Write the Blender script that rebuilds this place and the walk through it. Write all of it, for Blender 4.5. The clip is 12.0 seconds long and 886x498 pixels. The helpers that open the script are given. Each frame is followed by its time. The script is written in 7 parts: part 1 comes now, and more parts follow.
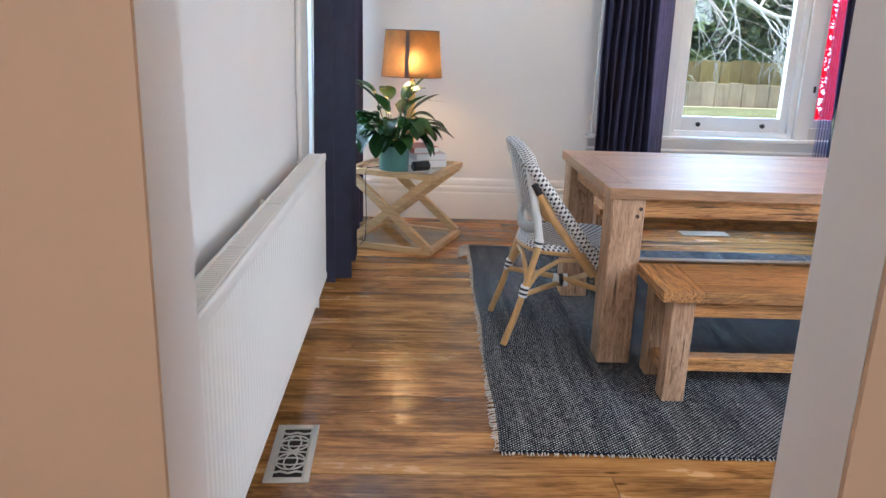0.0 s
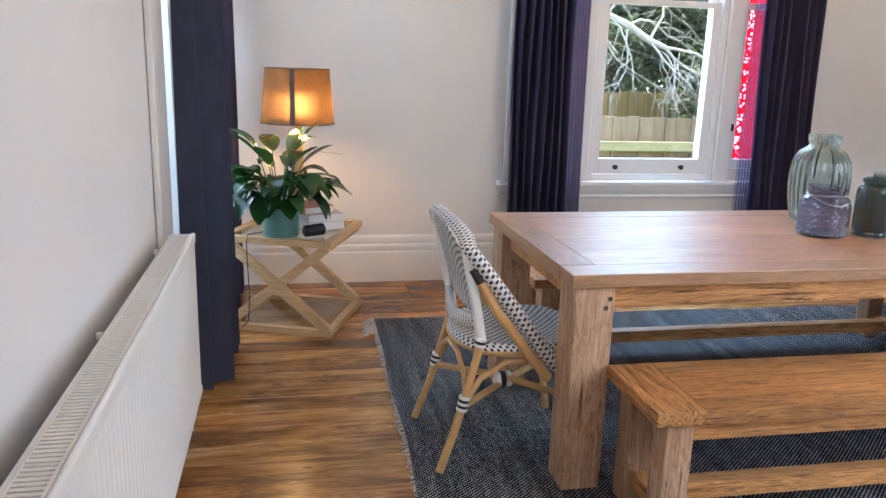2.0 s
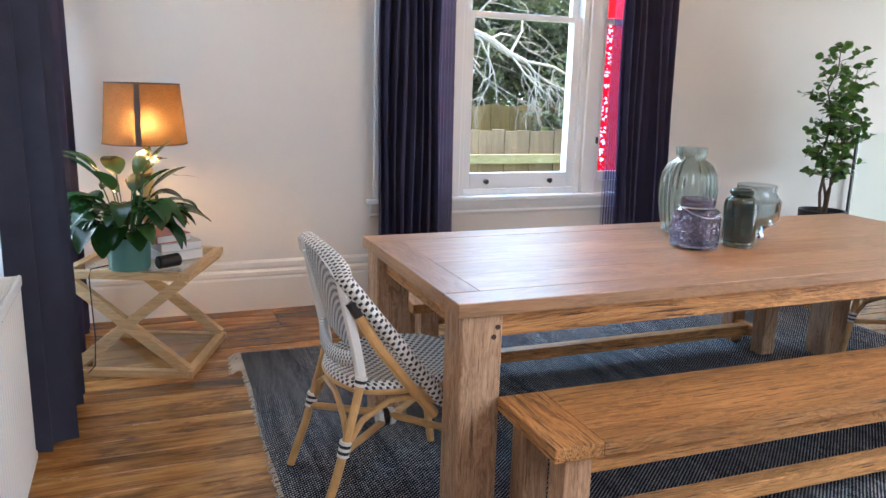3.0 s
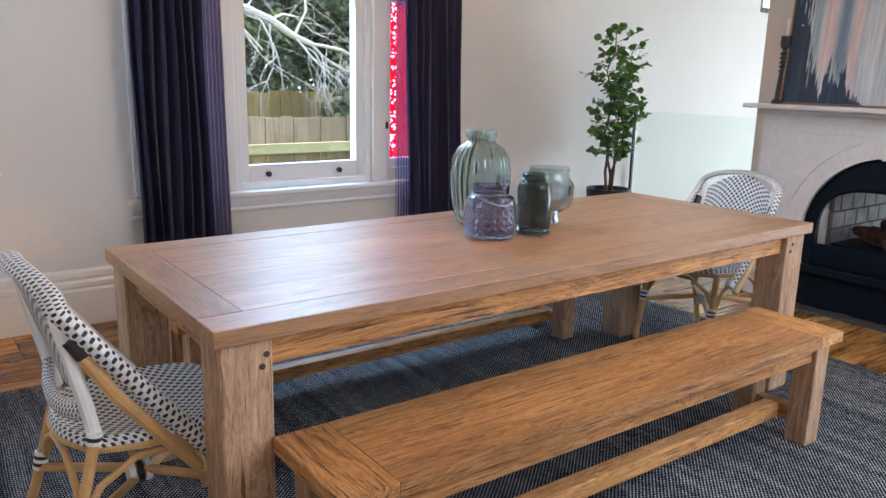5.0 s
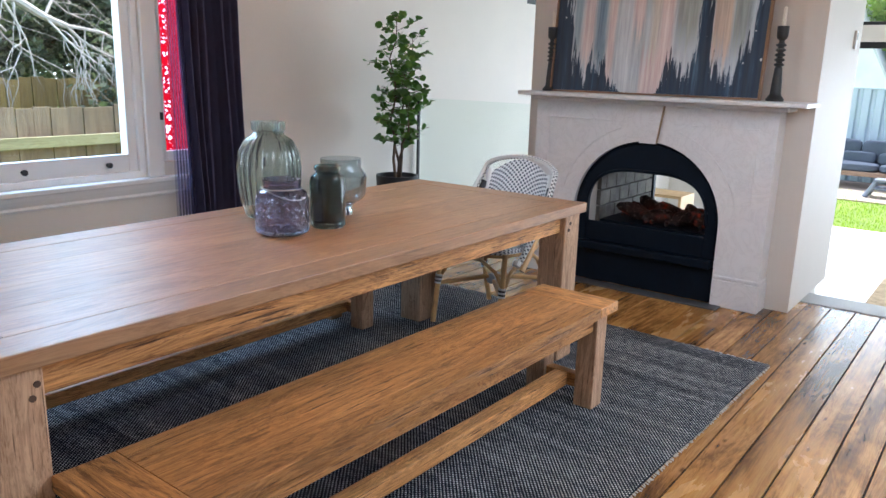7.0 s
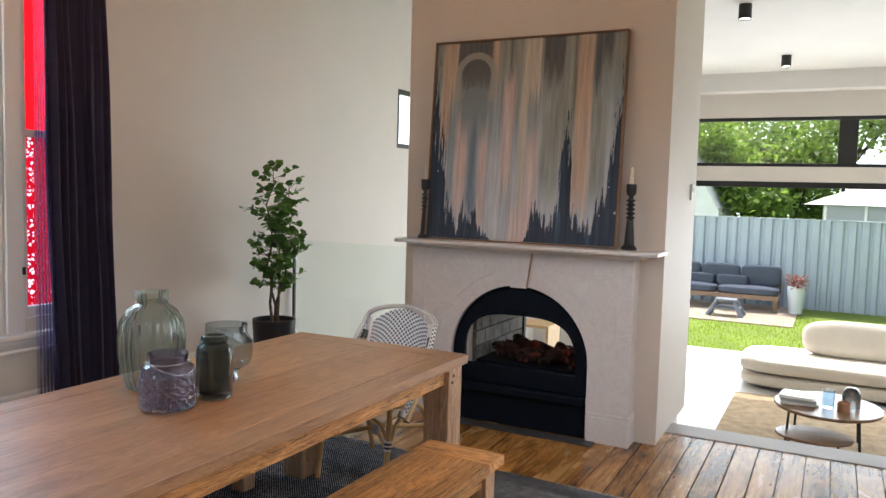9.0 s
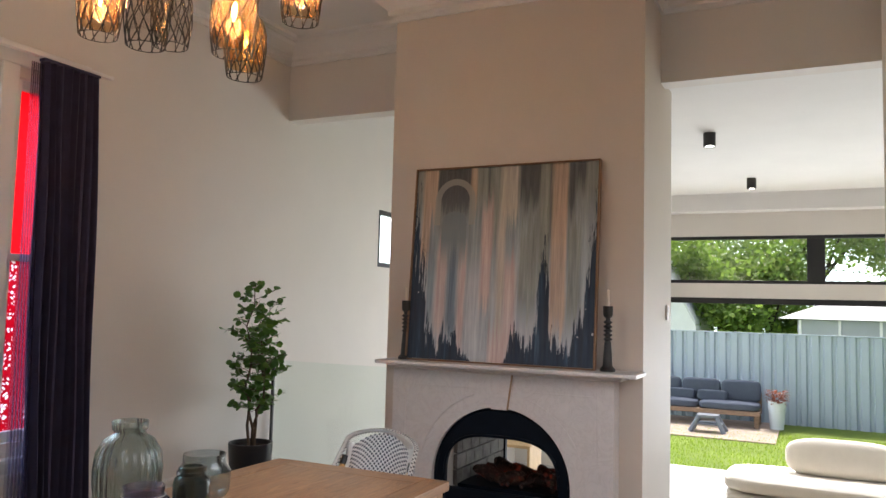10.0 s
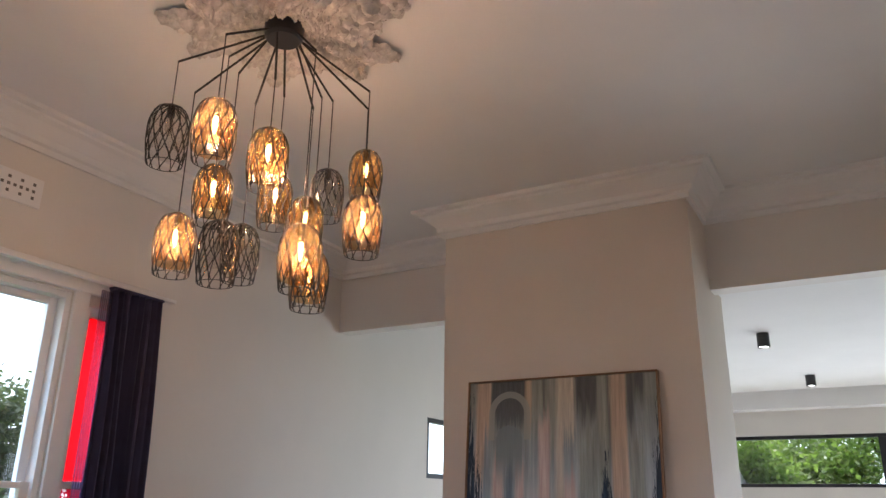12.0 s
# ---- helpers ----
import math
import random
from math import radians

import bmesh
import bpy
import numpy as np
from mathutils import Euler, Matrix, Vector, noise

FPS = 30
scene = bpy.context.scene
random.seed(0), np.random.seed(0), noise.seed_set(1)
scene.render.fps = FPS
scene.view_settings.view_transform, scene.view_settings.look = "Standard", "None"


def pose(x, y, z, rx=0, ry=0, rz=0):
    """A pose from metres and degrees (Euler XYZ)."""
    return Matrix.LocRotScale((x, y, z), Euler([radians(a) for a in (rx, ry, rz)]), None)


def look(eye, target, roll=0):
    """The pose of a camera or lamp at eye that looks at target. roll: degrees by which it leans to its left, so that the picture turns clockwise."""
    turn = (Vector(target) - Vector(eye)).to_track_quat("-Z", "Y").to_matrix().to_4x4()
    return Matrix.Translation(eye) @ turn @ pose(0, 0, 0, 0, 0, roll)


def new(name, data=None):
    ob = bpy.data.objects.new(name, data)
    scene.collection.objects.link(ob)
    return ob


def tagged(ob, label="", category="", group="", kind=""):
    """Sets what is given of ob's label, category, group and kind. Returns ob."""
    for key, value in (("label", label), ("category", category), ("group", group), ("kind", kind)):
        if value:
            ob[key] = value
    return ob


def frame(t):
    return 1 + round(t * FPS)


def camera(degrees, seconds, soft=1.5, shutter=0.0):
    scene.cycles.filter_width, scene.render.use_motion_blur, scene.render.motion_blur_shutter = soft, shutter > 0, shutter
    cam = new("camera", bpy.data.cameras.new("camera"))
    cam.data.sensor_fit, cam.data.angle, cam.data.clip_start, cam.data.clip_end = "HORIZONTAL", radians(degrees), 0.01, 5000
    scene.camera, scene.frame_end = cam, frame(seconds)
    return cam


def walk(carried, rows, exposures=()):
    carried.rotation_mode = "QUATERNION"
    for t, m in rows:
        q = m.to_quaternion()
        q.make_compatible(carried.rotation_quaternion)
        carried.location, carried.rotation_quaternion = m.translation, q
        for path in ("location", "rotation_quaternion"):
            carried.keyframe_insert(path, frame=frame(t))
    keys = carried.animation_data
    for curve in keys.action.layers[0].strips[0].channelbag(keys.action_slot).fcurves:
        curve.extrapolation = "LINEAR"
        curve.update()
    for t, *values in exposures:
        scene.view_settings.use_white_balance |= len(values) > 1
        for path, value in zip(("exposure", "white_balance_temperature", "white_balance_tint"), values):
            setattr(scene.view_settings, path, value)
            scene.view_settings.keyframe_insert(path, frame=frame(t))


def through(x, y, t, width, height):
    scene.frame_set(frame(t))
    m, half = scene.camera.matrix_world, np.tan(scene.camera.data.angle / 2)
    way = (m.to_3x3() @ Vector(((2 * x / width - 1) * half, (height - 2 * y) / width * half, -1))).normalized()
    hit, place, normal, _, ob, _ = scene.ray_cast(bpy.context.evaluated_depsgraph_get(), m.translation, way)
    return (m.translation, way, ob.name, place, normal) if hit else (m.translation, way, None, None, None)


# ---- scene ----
cam = camera(60.7, 12.0)
PATH = [
    (0, (0.558, 0.559, 1.312), (0.64, 2.482, 0.768), 2.0),
    (0.5, (0.514, 0.794, 1.342), (0.625, 2.718, 0.805), 1.9),
    (1, (0.506, 1.011, 1.356), (0.676, 2.933, 0.833), 1.8),
    (1.5, (0.509, 1.182, 1.37), (0.773, 3.101, 0.871), 1.8),
    (2, (0.478, 1.335, 1.37), (0.874, 3.238, 0.9), 1.8),
    (2.5, (0.459, 1.466, 1.379), (1.018, 3.334, 0.933), 1.7),
    (3, (0.506, 1.537, 1.373), (1.236, 3.35, 0.946), 1.7),
    (3.5, (0.606, 1.618, 1.373), (1.486, 3.364, 0.953), 1.6),
    (3.7, (0.662, 1.65, 1.364), (1.589, 3.372, 0.945), 1.3),
    (5.5, (0.774, 1.853, 1.341), (2.032, 3.338, 0.88), 1.6),
    (6, (0.789, 1.868, 1.351), (2.147, 3.257, 0.875), 1.6),
    (6.5, (0.788, 1.873, 1.358), (2.25, 3.149, 0.875), 1.6),
    (7, (0.783, 1.866, 1.358), (2.334, 3.038, 0.89), 1.6),
    (7.2, (0.779, 1.865, 1.374), (2.362, 2.996, 0.912), 1.6),
    (8.8, (0.691, 1.9, 1.529), (2.452, 2.824, 1.32), 1.5),
    (9, (0.682, 1.898, 1.54), (2.455, 2.812, 1.391), 1.6),
    (9.5, (0.636, 1.883, 1.576), (2.428, 2.771, 1.577), 1.6),
    (10, (0.616, 1.875, 1.597), (2.41, 2.747, 1.747), 1.5),
    (10.5, (0.615, 1.888, 1.622), (2.395, 2.755, 1.908), 1.5),
    (11, (0.593, 1.906, 1.678), (2.348, 2.777, 2.08), 1.3),
    (11.5, (0.58, 1.919, 1.729), (2.294, 2.812, 2.244), 1.1),
    (12, (0.556, 1.934, 1.739), (2.209, 2.862, 2.38), 0.8),
]
walk(cam, [(t, look(eye, target, roll)) for t, eye, target, roll in PATH],
     exposures=[(0.0, 1.55, 5300, 6), (3.5, 1.4, 5600, 9), (6.5, 1.15, 5450, 9), (9.0, 0.72, 6250, 11), (10.5, 0.45, 6250, 13), (12.0, 0.34, 5700, 13)])

# ---- world, sun, large lights ----
SUN_WAY = Vector((0.50, 0.02, 0.86)).normalized()
world = bpy.data.worlds.new("sky")
scene.world = world
world.use_nodes = True
wn = world.node_tree.nodes
sky = wn.new("ShaderNodeTexSky")
sky.sky_type, sky.sun_disc = "NISHITA", False
sky.sun_elevation = math.asin(SUN_WAY.z)
sky.sun_rotation = math.atan2(SUN_WAY.x, SUN_WAY.y)
world.node_tree.links.new(sky.outputs[0], wn["Background"].inputs[0])
sky.dust_density = 6.0
wn["Background"].inputs[1].default_value = 0.13


def lamp(name, kind, power, m, colour=(1, 1, 1), **settings):
    data = bpy.data.lights.new(name, kind)
    data.energy, data.color = power, colour
    for key, value in settings.items():
        if key == "size":
            data.size = value
        elif key == "size_y":
            data.shape, data.size_y = "RECTANGLE", value
        elif key == "angle":
            data.angle = value
        elif key == "radius":
            data.shadow_soft_size = value
    ob = new(name, data)
    ob.matrix_world = m
    return ob


lamp("sun", "SUN", 3.4, look(SUN_WAY * 30, (0, 0, 0)), (1.0, 0.95, 0.88), angle=radians(0.6))
# daylight that the sky sends through the window, the garden doors and the side window, plus added fill in the hall,
# south wall and lower room
lamp("window_daylight", "AREA", 290, look((2.9, 7.5, 4.1), (2.7, 4.4, 0.75)), (0.45, 0.72, 1.0), size=3.2, size_y=2.2)
lamp("garden_daylight", "AREA", 25, look((13.6, 1.2, 4.6), (8.0, 2.4, -0.2)), (0.97, 0.98, 1.0), size=6.0, size_y=2.6)
lamp("side_window_daylight", "AREA", 13, look((-0.12, 5.2, 1.7), (2.0, 4.6, 0.6)), (0.72, 0.86, 1.0), size=1.1, size_y=2.2)
# added fill inside the closed hall, which has no window
lamp("hall_daylight", "AREA", 24, look((0.7, -2.4, 2.0), (0.7, 1.5, 1.2)), (1.0, 0.93, 0.86), size=1.6, size_y=1.8)
lamp("garden_door_daylight", "AREA", 165, look((12.26, 1.3, 0.55), (6.0, 2.0, -1.9)), (0.93, 0.96, 1.0), size=5.4, size_y=2.2)
# added fill for the bench and rug, set in a made-up opening
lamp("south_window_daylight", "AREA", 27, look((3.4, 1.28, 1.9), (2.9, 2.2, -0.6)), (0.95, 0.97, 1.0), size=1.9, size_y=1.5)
# added fill for the lower room, from a made-up opening out of view
lamp("lower_window_daylight", "AREA", 6, look((9.2, -2.66, 1.0), (7.2, 4.0, 1.0)), (0.98, 0.98, 1.0), size=4.2, size_y=2.6)

# ---- materials ----
MATS = {}


class Nodes:
    """Small helper round a material's node tree."""

    def __init__(self, name):
        self.m = bpy.data.materials.new(name)
        self.m.use_nodes = True
        self.t = self.m.node_tree
        self.bsdf = self.t.nodes["Principled BSDF"]
        self.out = self.t.nodes["Material Output"]
        MATS[name] = self.m

    def add(self, kind, **values):
        n = self.t.nodes.new(kind)
        for key, value in values.items():
            n.inputs[key.replace("_", " ")].default_value = value
        return n

    def link(self, a, b):
        self.t.links.new(a, b)

    def coords(self, scale=(1, 1, 1), kind="Object", shuffle=False):
        tc = self.add("ShaderNodeTexCoord")
        mp = self.add("ShaderNodeMapping")
        mp.inputs["Scale"].default_value = scale
        self.link(tc.outputs[kind], mp.inputs["Vector"])
        if shuffle:
            info = self.add("ShaderNodeObjectInfo")
            mul = self.math("MULTIPLY", info.outputs["Random"], 57.0)
            comb = self.add("ShaderNodeCombineXYZ")
            for k in range(3):
                self.link(mul, comb.inputs[k])
            self.link(comb.outputs[0], mp.inputs["Location"])
        return mp.outputs[0]

    def math(self, op, a, b=0.0, c=None):
        n = self.add("ShaderNodeMath")
        n.operation = op
        for k, v in enumerate((a, b, c)):
            if v is None:
                continue
            if isinstance(v, (int, float)):
                n.inputs[k].default_value = v
            else:
                self.link(v, n.inputs[k])
        return n.outputs[0]

    def noise(self, vec, scale, detail=4.0, rough=0.55, distortion=0.0):
        n = self.add("ShaderNodeTexNoise", Scale=scale, Detail=detail, Roughness=rough, Distortion=distortion)
        self.link(vec, n.inputs["Vector"])
        return n.outputs[0]

    def ramp(self, fac, stops):
        n = self.add("ShaderNodeValToRGB")
        els = n.color_ramp.elements
        while len(els) < len(stops):
            els.new(0.5)
        for e, (p, c) in zip(els, stops):
            e.position = p
            e.color = (*c, 1) if len(c) == 3 else c
        self.link(fac, n.inputs[0])
        return n.outputs[0]

    def mix(self, fac, a, b, blend="MIX"):
        n = self.add("ShaderNodeMix")
        n.data_type, n.blend_type = "RGBA", blend
        for socket, v in ((n.inputs["Factor"], fac), (n.inputs[6], a), (n.inputs[7], b)):
            if isinstance(v, (int, float)):
                socket.default_value = v
            elif isinstance(v, tuple):
                socket.default_value = (*v, 1)
            else:
                self.link(v, socket)
        return n.outputs[2]

    def bump(self, height, strength=0.2, distance=0.002):
        n = self.add("ShaderNodeBump", Strength=strength, Distance=distance)
        self.link(height, n.inputs["Height"])
        self.link(n.outputs[0], self.bsdf.inputs["Normal"])

    def colour(self, c):
        if isinstance(c, tuple):
            self.bsdf.inputs["Base Color"].default_value = (*c, 1)
        else:
            self.link(c, self.bsdf.inputs["Base Color"])

    def set(self, **values):
        for key, value in values.items():
            self.bsdf.inputs[key.replace("_", " ")].default_value = value


def shade(c, k):
    return tuple(min(1.0, max(0.0, v * k)) for v in c)


def plain(name, c, rough=0.5, metal=0.0, vary=0.06, big=2.0, fine=60.0, bump=0.08, distance=0.001, spec=0.5):
    """Paint, plaster, metal, ceramic: one colour with faint blotches and a fine relief."""
    n = Nodes(name)
    v = n.coords()
    a, b = n.noise(v, big, 3), n.noise(v, fine, 3)
    n.colour(n.ramp(n.math("ADD", n.math("MULTIPLY", a, 0.75), n.math("MULTIPLY", b, 0.25)), [(0.3, shade(c, 1 - vary)), (0.7, shade(c, 1 + vary))]))
    n.link(n.math("MULTIPLY_ADD", a, 0.15, rough - 0.07), n.bsdf.inputs["Roughness"])
    n.set(Metallic=metal, Specular_IOR_Level=spec)
    n.bump(b, bump, distance)
    return n.m


def wood(name, dark, light, axis, rough=0.45, grain=70.0, streak=7.0, knots=0.0, bump=0.25, shuffle=True, spec=0.4, cracks=0.0):
    """Timber whose grain runs along one axis of the object, with pores, cracks and knots."""
    n = Nodes(name)
    ax = "xyz".index(axis)

    def along(across, ratio):
        k = [across, across, across]
        k[ax] = across * ratio
        return n.coords(tuple(k), shuffle=shuffle)
    fine = n.noise(along(grain, 0.055), 1.0, 6, 0.72, 0.9)
    wide = n.noise(along(streak, 0.16), 1.0, 5, 0.68, 1.8)
    patch = n.noise(along(streak * 0.35, 0.4), 1.0, 3, 0.6, 0.6)
    rings = n.math("SINE", n.math("MULTIPLY", wide, 46.0))
    f = n.math("ADD", n.math("MULTIPLY", fine, 0.5), n.math("ADD", n.math("MULTIPLY", wide, 0.32), n.math("MULTIPLY_ADD", rings, 0.05, n.math("MULTIPLY", patch, 0.18))))
    c = n.ramp(f, [(0.36, dark), (0.5, tuple(0.45 * a + 0.55 * b for a, b in zip(dark, light))), (0.63, light)])
    if shuffle:
        info = n.add("ShaderNodeObjectInfo")
        c = n.mix(1.0, c, n.ramp(info.outputs["Random"], [(0.0, (0.72, 0.69, 0.66)), (1.0, (1.16, 1.14, 1.12))]), "MULTIPLY")
    relief = fine
    if cracks:
        pore = n.noise(along(grain * 1.9, 0.035), 1.0, 3, 0.6, 0.5)
        k = n.ramp(n.math("ADD", pore, n.math("MULTIPLY", n.math("SUBTRACT", patch, 0.5), 0.35)), [(0.60, (0, 0, 0)), (0.68, (1, 1, 1))])
        c = n.mix(n.math("MULTIPLY", k, cracks), c, shade(dark, 0.35))
        relief = n.math("SUBTRACT", fine, n.math("MULTIPLY", k, 0.9))
    if knots:
        s3 = [3.2, 3.2, 3.2]
        s3[ax] = 1.5
        vor = n.add("ShaderNodeTexVoronoi", Scale=1.6)
        n.link(n.coords(tuple(s3), shuffle=shuffle), vor.inputs["Vector"])
        k = n.ramp(n.math("MULTIPLY_ADD", fine, 0.05, vor.outputs["Distance"]), [(0.04, (1, 1, 1)), (0.11, (0, 0, 0))])
        c = n.mix(n.math("MULTIPLY", k, knots), c, shade(dark, 0.4))
    n.colour(c)
    n.link(n.math("MULTIPLY_ADD", fine, 0.30, rough - 0.14), n.bsdf.inputs["Roughness"])
    n.set(Specular_IOR_Level=spec)
    n.bump(relief, bump, 0.0014)
    return n.m


def floor_timber(name):
    """Old pine boards under a dark, worn stain, with small knots."""
    n = Nodes(name)
    fine = n.noise(n.coords((1.6, 46, 46), shuffle=True), 1.0, 6, 0.7, 0.4)
    flame = n.noise(n.coords((0.9, 9, 9), shuffle=True), 1.0, 4, 0.6, 1.8)
    rings = n.math("SINE", n.math("MULTIPLY", flame, 60.0))
    blot = n.noise(n.coords((1.3, 4.5, 4.5), shuffle=True), 1.0, 5, 0.65, 0.5)
    f = n.math("ADD", n.math("MULTIPLY", fine, 0.32), n.math("ADD", n.math("MULTIPLY", blot, 0.68), n.math("MULTIPLY", rings, 0.026)))
    c = n.ramp(f, [(0.36, (0.085, 0.036, 0.011)), (0.45, (0.20, 0.090, 0.025)), (0.53, (0.39, 0.188, 0.052)), (0.64, (0.56, 0.305, 0.098))])
    info = n.add("ShaderNodeObjectInfo")
    c = n.mix(1.0, c, n.ramp(info.outputs["Random"], [(0.0, (0.70, 0.67, 0.64)), (0.5, (0.95, 0.93, 0.9)), (1.0, (1.15, 1.11, 1.07))]), "MULTIPLY")
    vor = n.add("ShaderNodeTexVoronoi", Scale=1.0)
    vor.voronoi_dimensions = "2D"
    n.link(n.coords((1.5, 4.6, 4.6), shuffle=True), vor.inputs["Vector"])
    d = n.math("MULTIPLY_ADD", fine, 0.07, vor.outputs["Distance"])
    c = n.mix(n.ramp(d, [(0.06, (0, 0, 0)), (0.085, (0.45, 0.45, 0.45)), (0.12, (0.25, 0.25, 0.25)), (0.17, (0, 0, 0))]), c, (0.40, 0.19, 0.065))
    c = n.mix(n.ramp(d, [(0.045, (0.8, 0.8, 0.8)), (0.07, (0, 0, 0))]), c, (0.05, 0.018, 0.006))
    n.colour(c)
    n.link(n.math("MULTIPLY_ADD", blot, 0.18, 0.16), n.bsdf.inputs["Roughness"])
    n.set(Specular_IOR_Level=0.5)
    n.bump(n.math("ADD", n.math("MULTIPLY", fine, 0.5), n.noise(n.coords((1.2, 7, 7), shuffle=True), 1.0, 2)), 0.09, 0.002)
    return n.m


def cloth(name, c, rough=0.9, weave=900.0, vary=0.25, sheen=0.0, through=0.0):
    n = Nodes(name)
    v = n.coords()
    a, b = n.noise(v, 9.0, 4), n.noise(v, weave, 2)
    n.colour(n.ramp(n.math("ADD", n.math("MULTIPLY", a, 0.5), n.math("MULTIPLY", b, 0.5)), [(0.3, shade(c, 1 - vary)), (0.7, shade(c, 1 + vary))]))
    n.set(Roughness=rough, Sheen_Weight=sheen, Sheen_Roughness=0.4, Specular_IOR_Level=0.2)
    n.bump(b, 0.3, 0.001)
    if through:
        tr = n.add("ShaderNodeBsdfTranslucent")
        tr.inputs[0].default_value = (*shade(c, 2.5), 1)
        mx = n.add("ShaderNodeMixShader")
        mx.inputs[0].default_value = through
        n.link(n.bsdf.outputs[0], mx.inputs[1])
        n.link(tr.outputs[0], mx.inputs[2])
        n.link(mx.outputs[0], n.out.inputs[0])
    return n.m


def pane(name, tint=(1, 1, 1), gloss=0.02, pattern=False):
    """Flat glazing: clear or stained, with a real surface reflection."""
    n = Nodes(name)
    tp = n.add("ShaderNodeBsdfTransparent")
    tp.inputs[0].default_value = (*tint, 1)
    gl = n.add("ShaderNodeBsdfGlossy", Roughness=gloss)
    lw = n.add("ShaderNodeLayerWeight")
    mx = n.add("ShaderNodeMixShader")
    n.link(n.math("MULTIPLY_ADD", n.math("POWER", lw.outputs["Facing"], 4.0), 0.8, 0.035), mx.inputs[0])
    base = tp.outputs[0]
    if tint != (1, 1, 1) and pattern is not None:
        tl = n.add("ShaderNodeBsdfTranslucent")
        tl.inputs[0].default_value = (*tint, 1)
        half = n.add("ShaderNodeMixShader")
        half.inputs[0].default_value = 0.6 if name != "lit_amber_glass" else 0.12
        n.link(base, half.inputs[1])
        n.link(tl.outputs[0], half.inputs[2])
        base = half.outputs[0]
    if pattern:
        sp = n.add("ShaderNodeSeparateXYZ")
        n.link(n.coords((1, 1, 1)), sp.inputs[0])
        gx, gz = sp.outputs[0], sp.outputs[2]
        away = n.math("MINIMUM", n.math("ABSOLUTE", n.math("SUBTRACT", gx, 3.62)), n.math("ABSOLUTE", n.math("SUBTRACT", gx, 2.14)))
        line = n.math("LESS_THAN", n.math("ABSOLUTE", n.math("SUBTRACT", away, 0.110)), 0.0035)
        # a winding stem with five-petalled flowers and leaves along it
        wob = n.math("MULTIPLY", n.math("SINE", n.math("MULTIPLY", gz, 26.0)), 0.03)
        cx = n.math("SUBTRACT", gx, wob)
        cell = n.add("ShaderNodeCombineXYZ")
        n.link(cx, cell.inputs[0])
        n.link(gz, cell.inputs[2])
        vor = n.add("ShaderNodeTexVoronoi", Scale=42.0)
        n.link(cell.outputs[0], vor.inputs["Vector"])
        petal = n.noise(cell.outputs[0], 70.0, 2, 0.5, 0.8)
        flower = n.math("LESS_THAN", n.math("MULTIPLY_ADD", petal, 0.6, vor.outputs["Distance"]), 0.68)
        flower = n.math("MULTIPLY", flower, n.math("LESS_THAN", n.math("ABSOLUTE", n.math("SUBTRACT", away, 0.074)), 0.021))
        f = n.math("MAXIMUM", line, flower)
        wh = n.add("ShaderNodeBsdfTranslucent")
        wh.inputs[0].default_value = (0.95, 0.93, 0.9, 1)
        mw = n.add("ShaderNodeMixShader")
        n.link(f, mw.inputs[0])
        n.link(base, mw.inputs[1])
        n.link(wh.outputs[0], mw.inputs[2])
        base = mw.outputs[0]
    n.link(base, mx.inputs[1])
    n.link(gl.outputs[0], mx.inputs[2])
    n.link(mx.outputs[0], n.out.inputs[0])
    return n.m


def glass(name, tint, rough=0.02, ior=1.45):
    n = Nodes(name)
    n.colour(tint)
    n.set(Transmission_Weight=1.0, Roughness=rough, IOR=ior)
    return n.m


def weave(name, light, dark, per_metre, amount):
    """Woven cane: light strands with dark ones showing as staggered dots."""
    n = Nodes(name)
    tc = n.add("ShaderNodeTexCoord")
    sep = n.add("ShaderNodeSeparateXYZ")
    n.link(tc.outputs["UV"], sep.inputs[0])
    k = math.pi * per_metre
    su = n.math("SINE", n.math("MULTIPLY", sep.outputs[0], k))
    sv = n.math("SINE", n.math("MULTIPLY", sep.outputs[1], k))
    dots = n.math("MULTIPLY", su, sv)
    f = n.math("GREATER_THAN", dots, amount)
    v = n.coords()
    tone = n.ramp(n.noise(v, 140.0, 2), [(0.3, shade(light, 0.82)), (0.7, light)])
    n.colour(n.mix(f, tone, dark))
    n.set(Roughness=0.5)
    n.bump(n.math("ABSOLUTE", dots), 0.6, 0.002)
    return n.m


def glow(name, c, strength):
    n = Nodes(name)
    n.colour(c)
    n.set(Emission_Color=(*c, 1), Emission_Strength=strength)
    return n.m


def leaf(name, c, rough=0.45, through=0.25, vary=0.45):
    n = Nodes(name)
    geo = n.add("ShaderNodeNewGeometry")
    n.colour(n.ramp(geo.outputs["Random Per Island"], [(0.0, shade(c, 1 - vary)), (0.6, c), (1.0, (c[0] * 1.9, c[1] * 1.5, c[2] * 1.1))]))
    n.set(Roughness=rough, Specular_IOR_Level=0.4)
    tr = n.add("ShaderNodeBsdfTranslucent")
    tr.inputs[0].default_value = (c[0] * 2.2, c[1] * 2.4, c[2] * 1.2, 1)
    mx = n.add("ShaderNodeMixShader")
    mx.inputs[0].default_value = through
    n.link(n.bsdf.outputs[0], mx.inputs[1])
    n.link(tr.outputs[0], mx.inputs[2])
    n.link(mx.outputs[0], n.out.inputs[0])
    return n.m


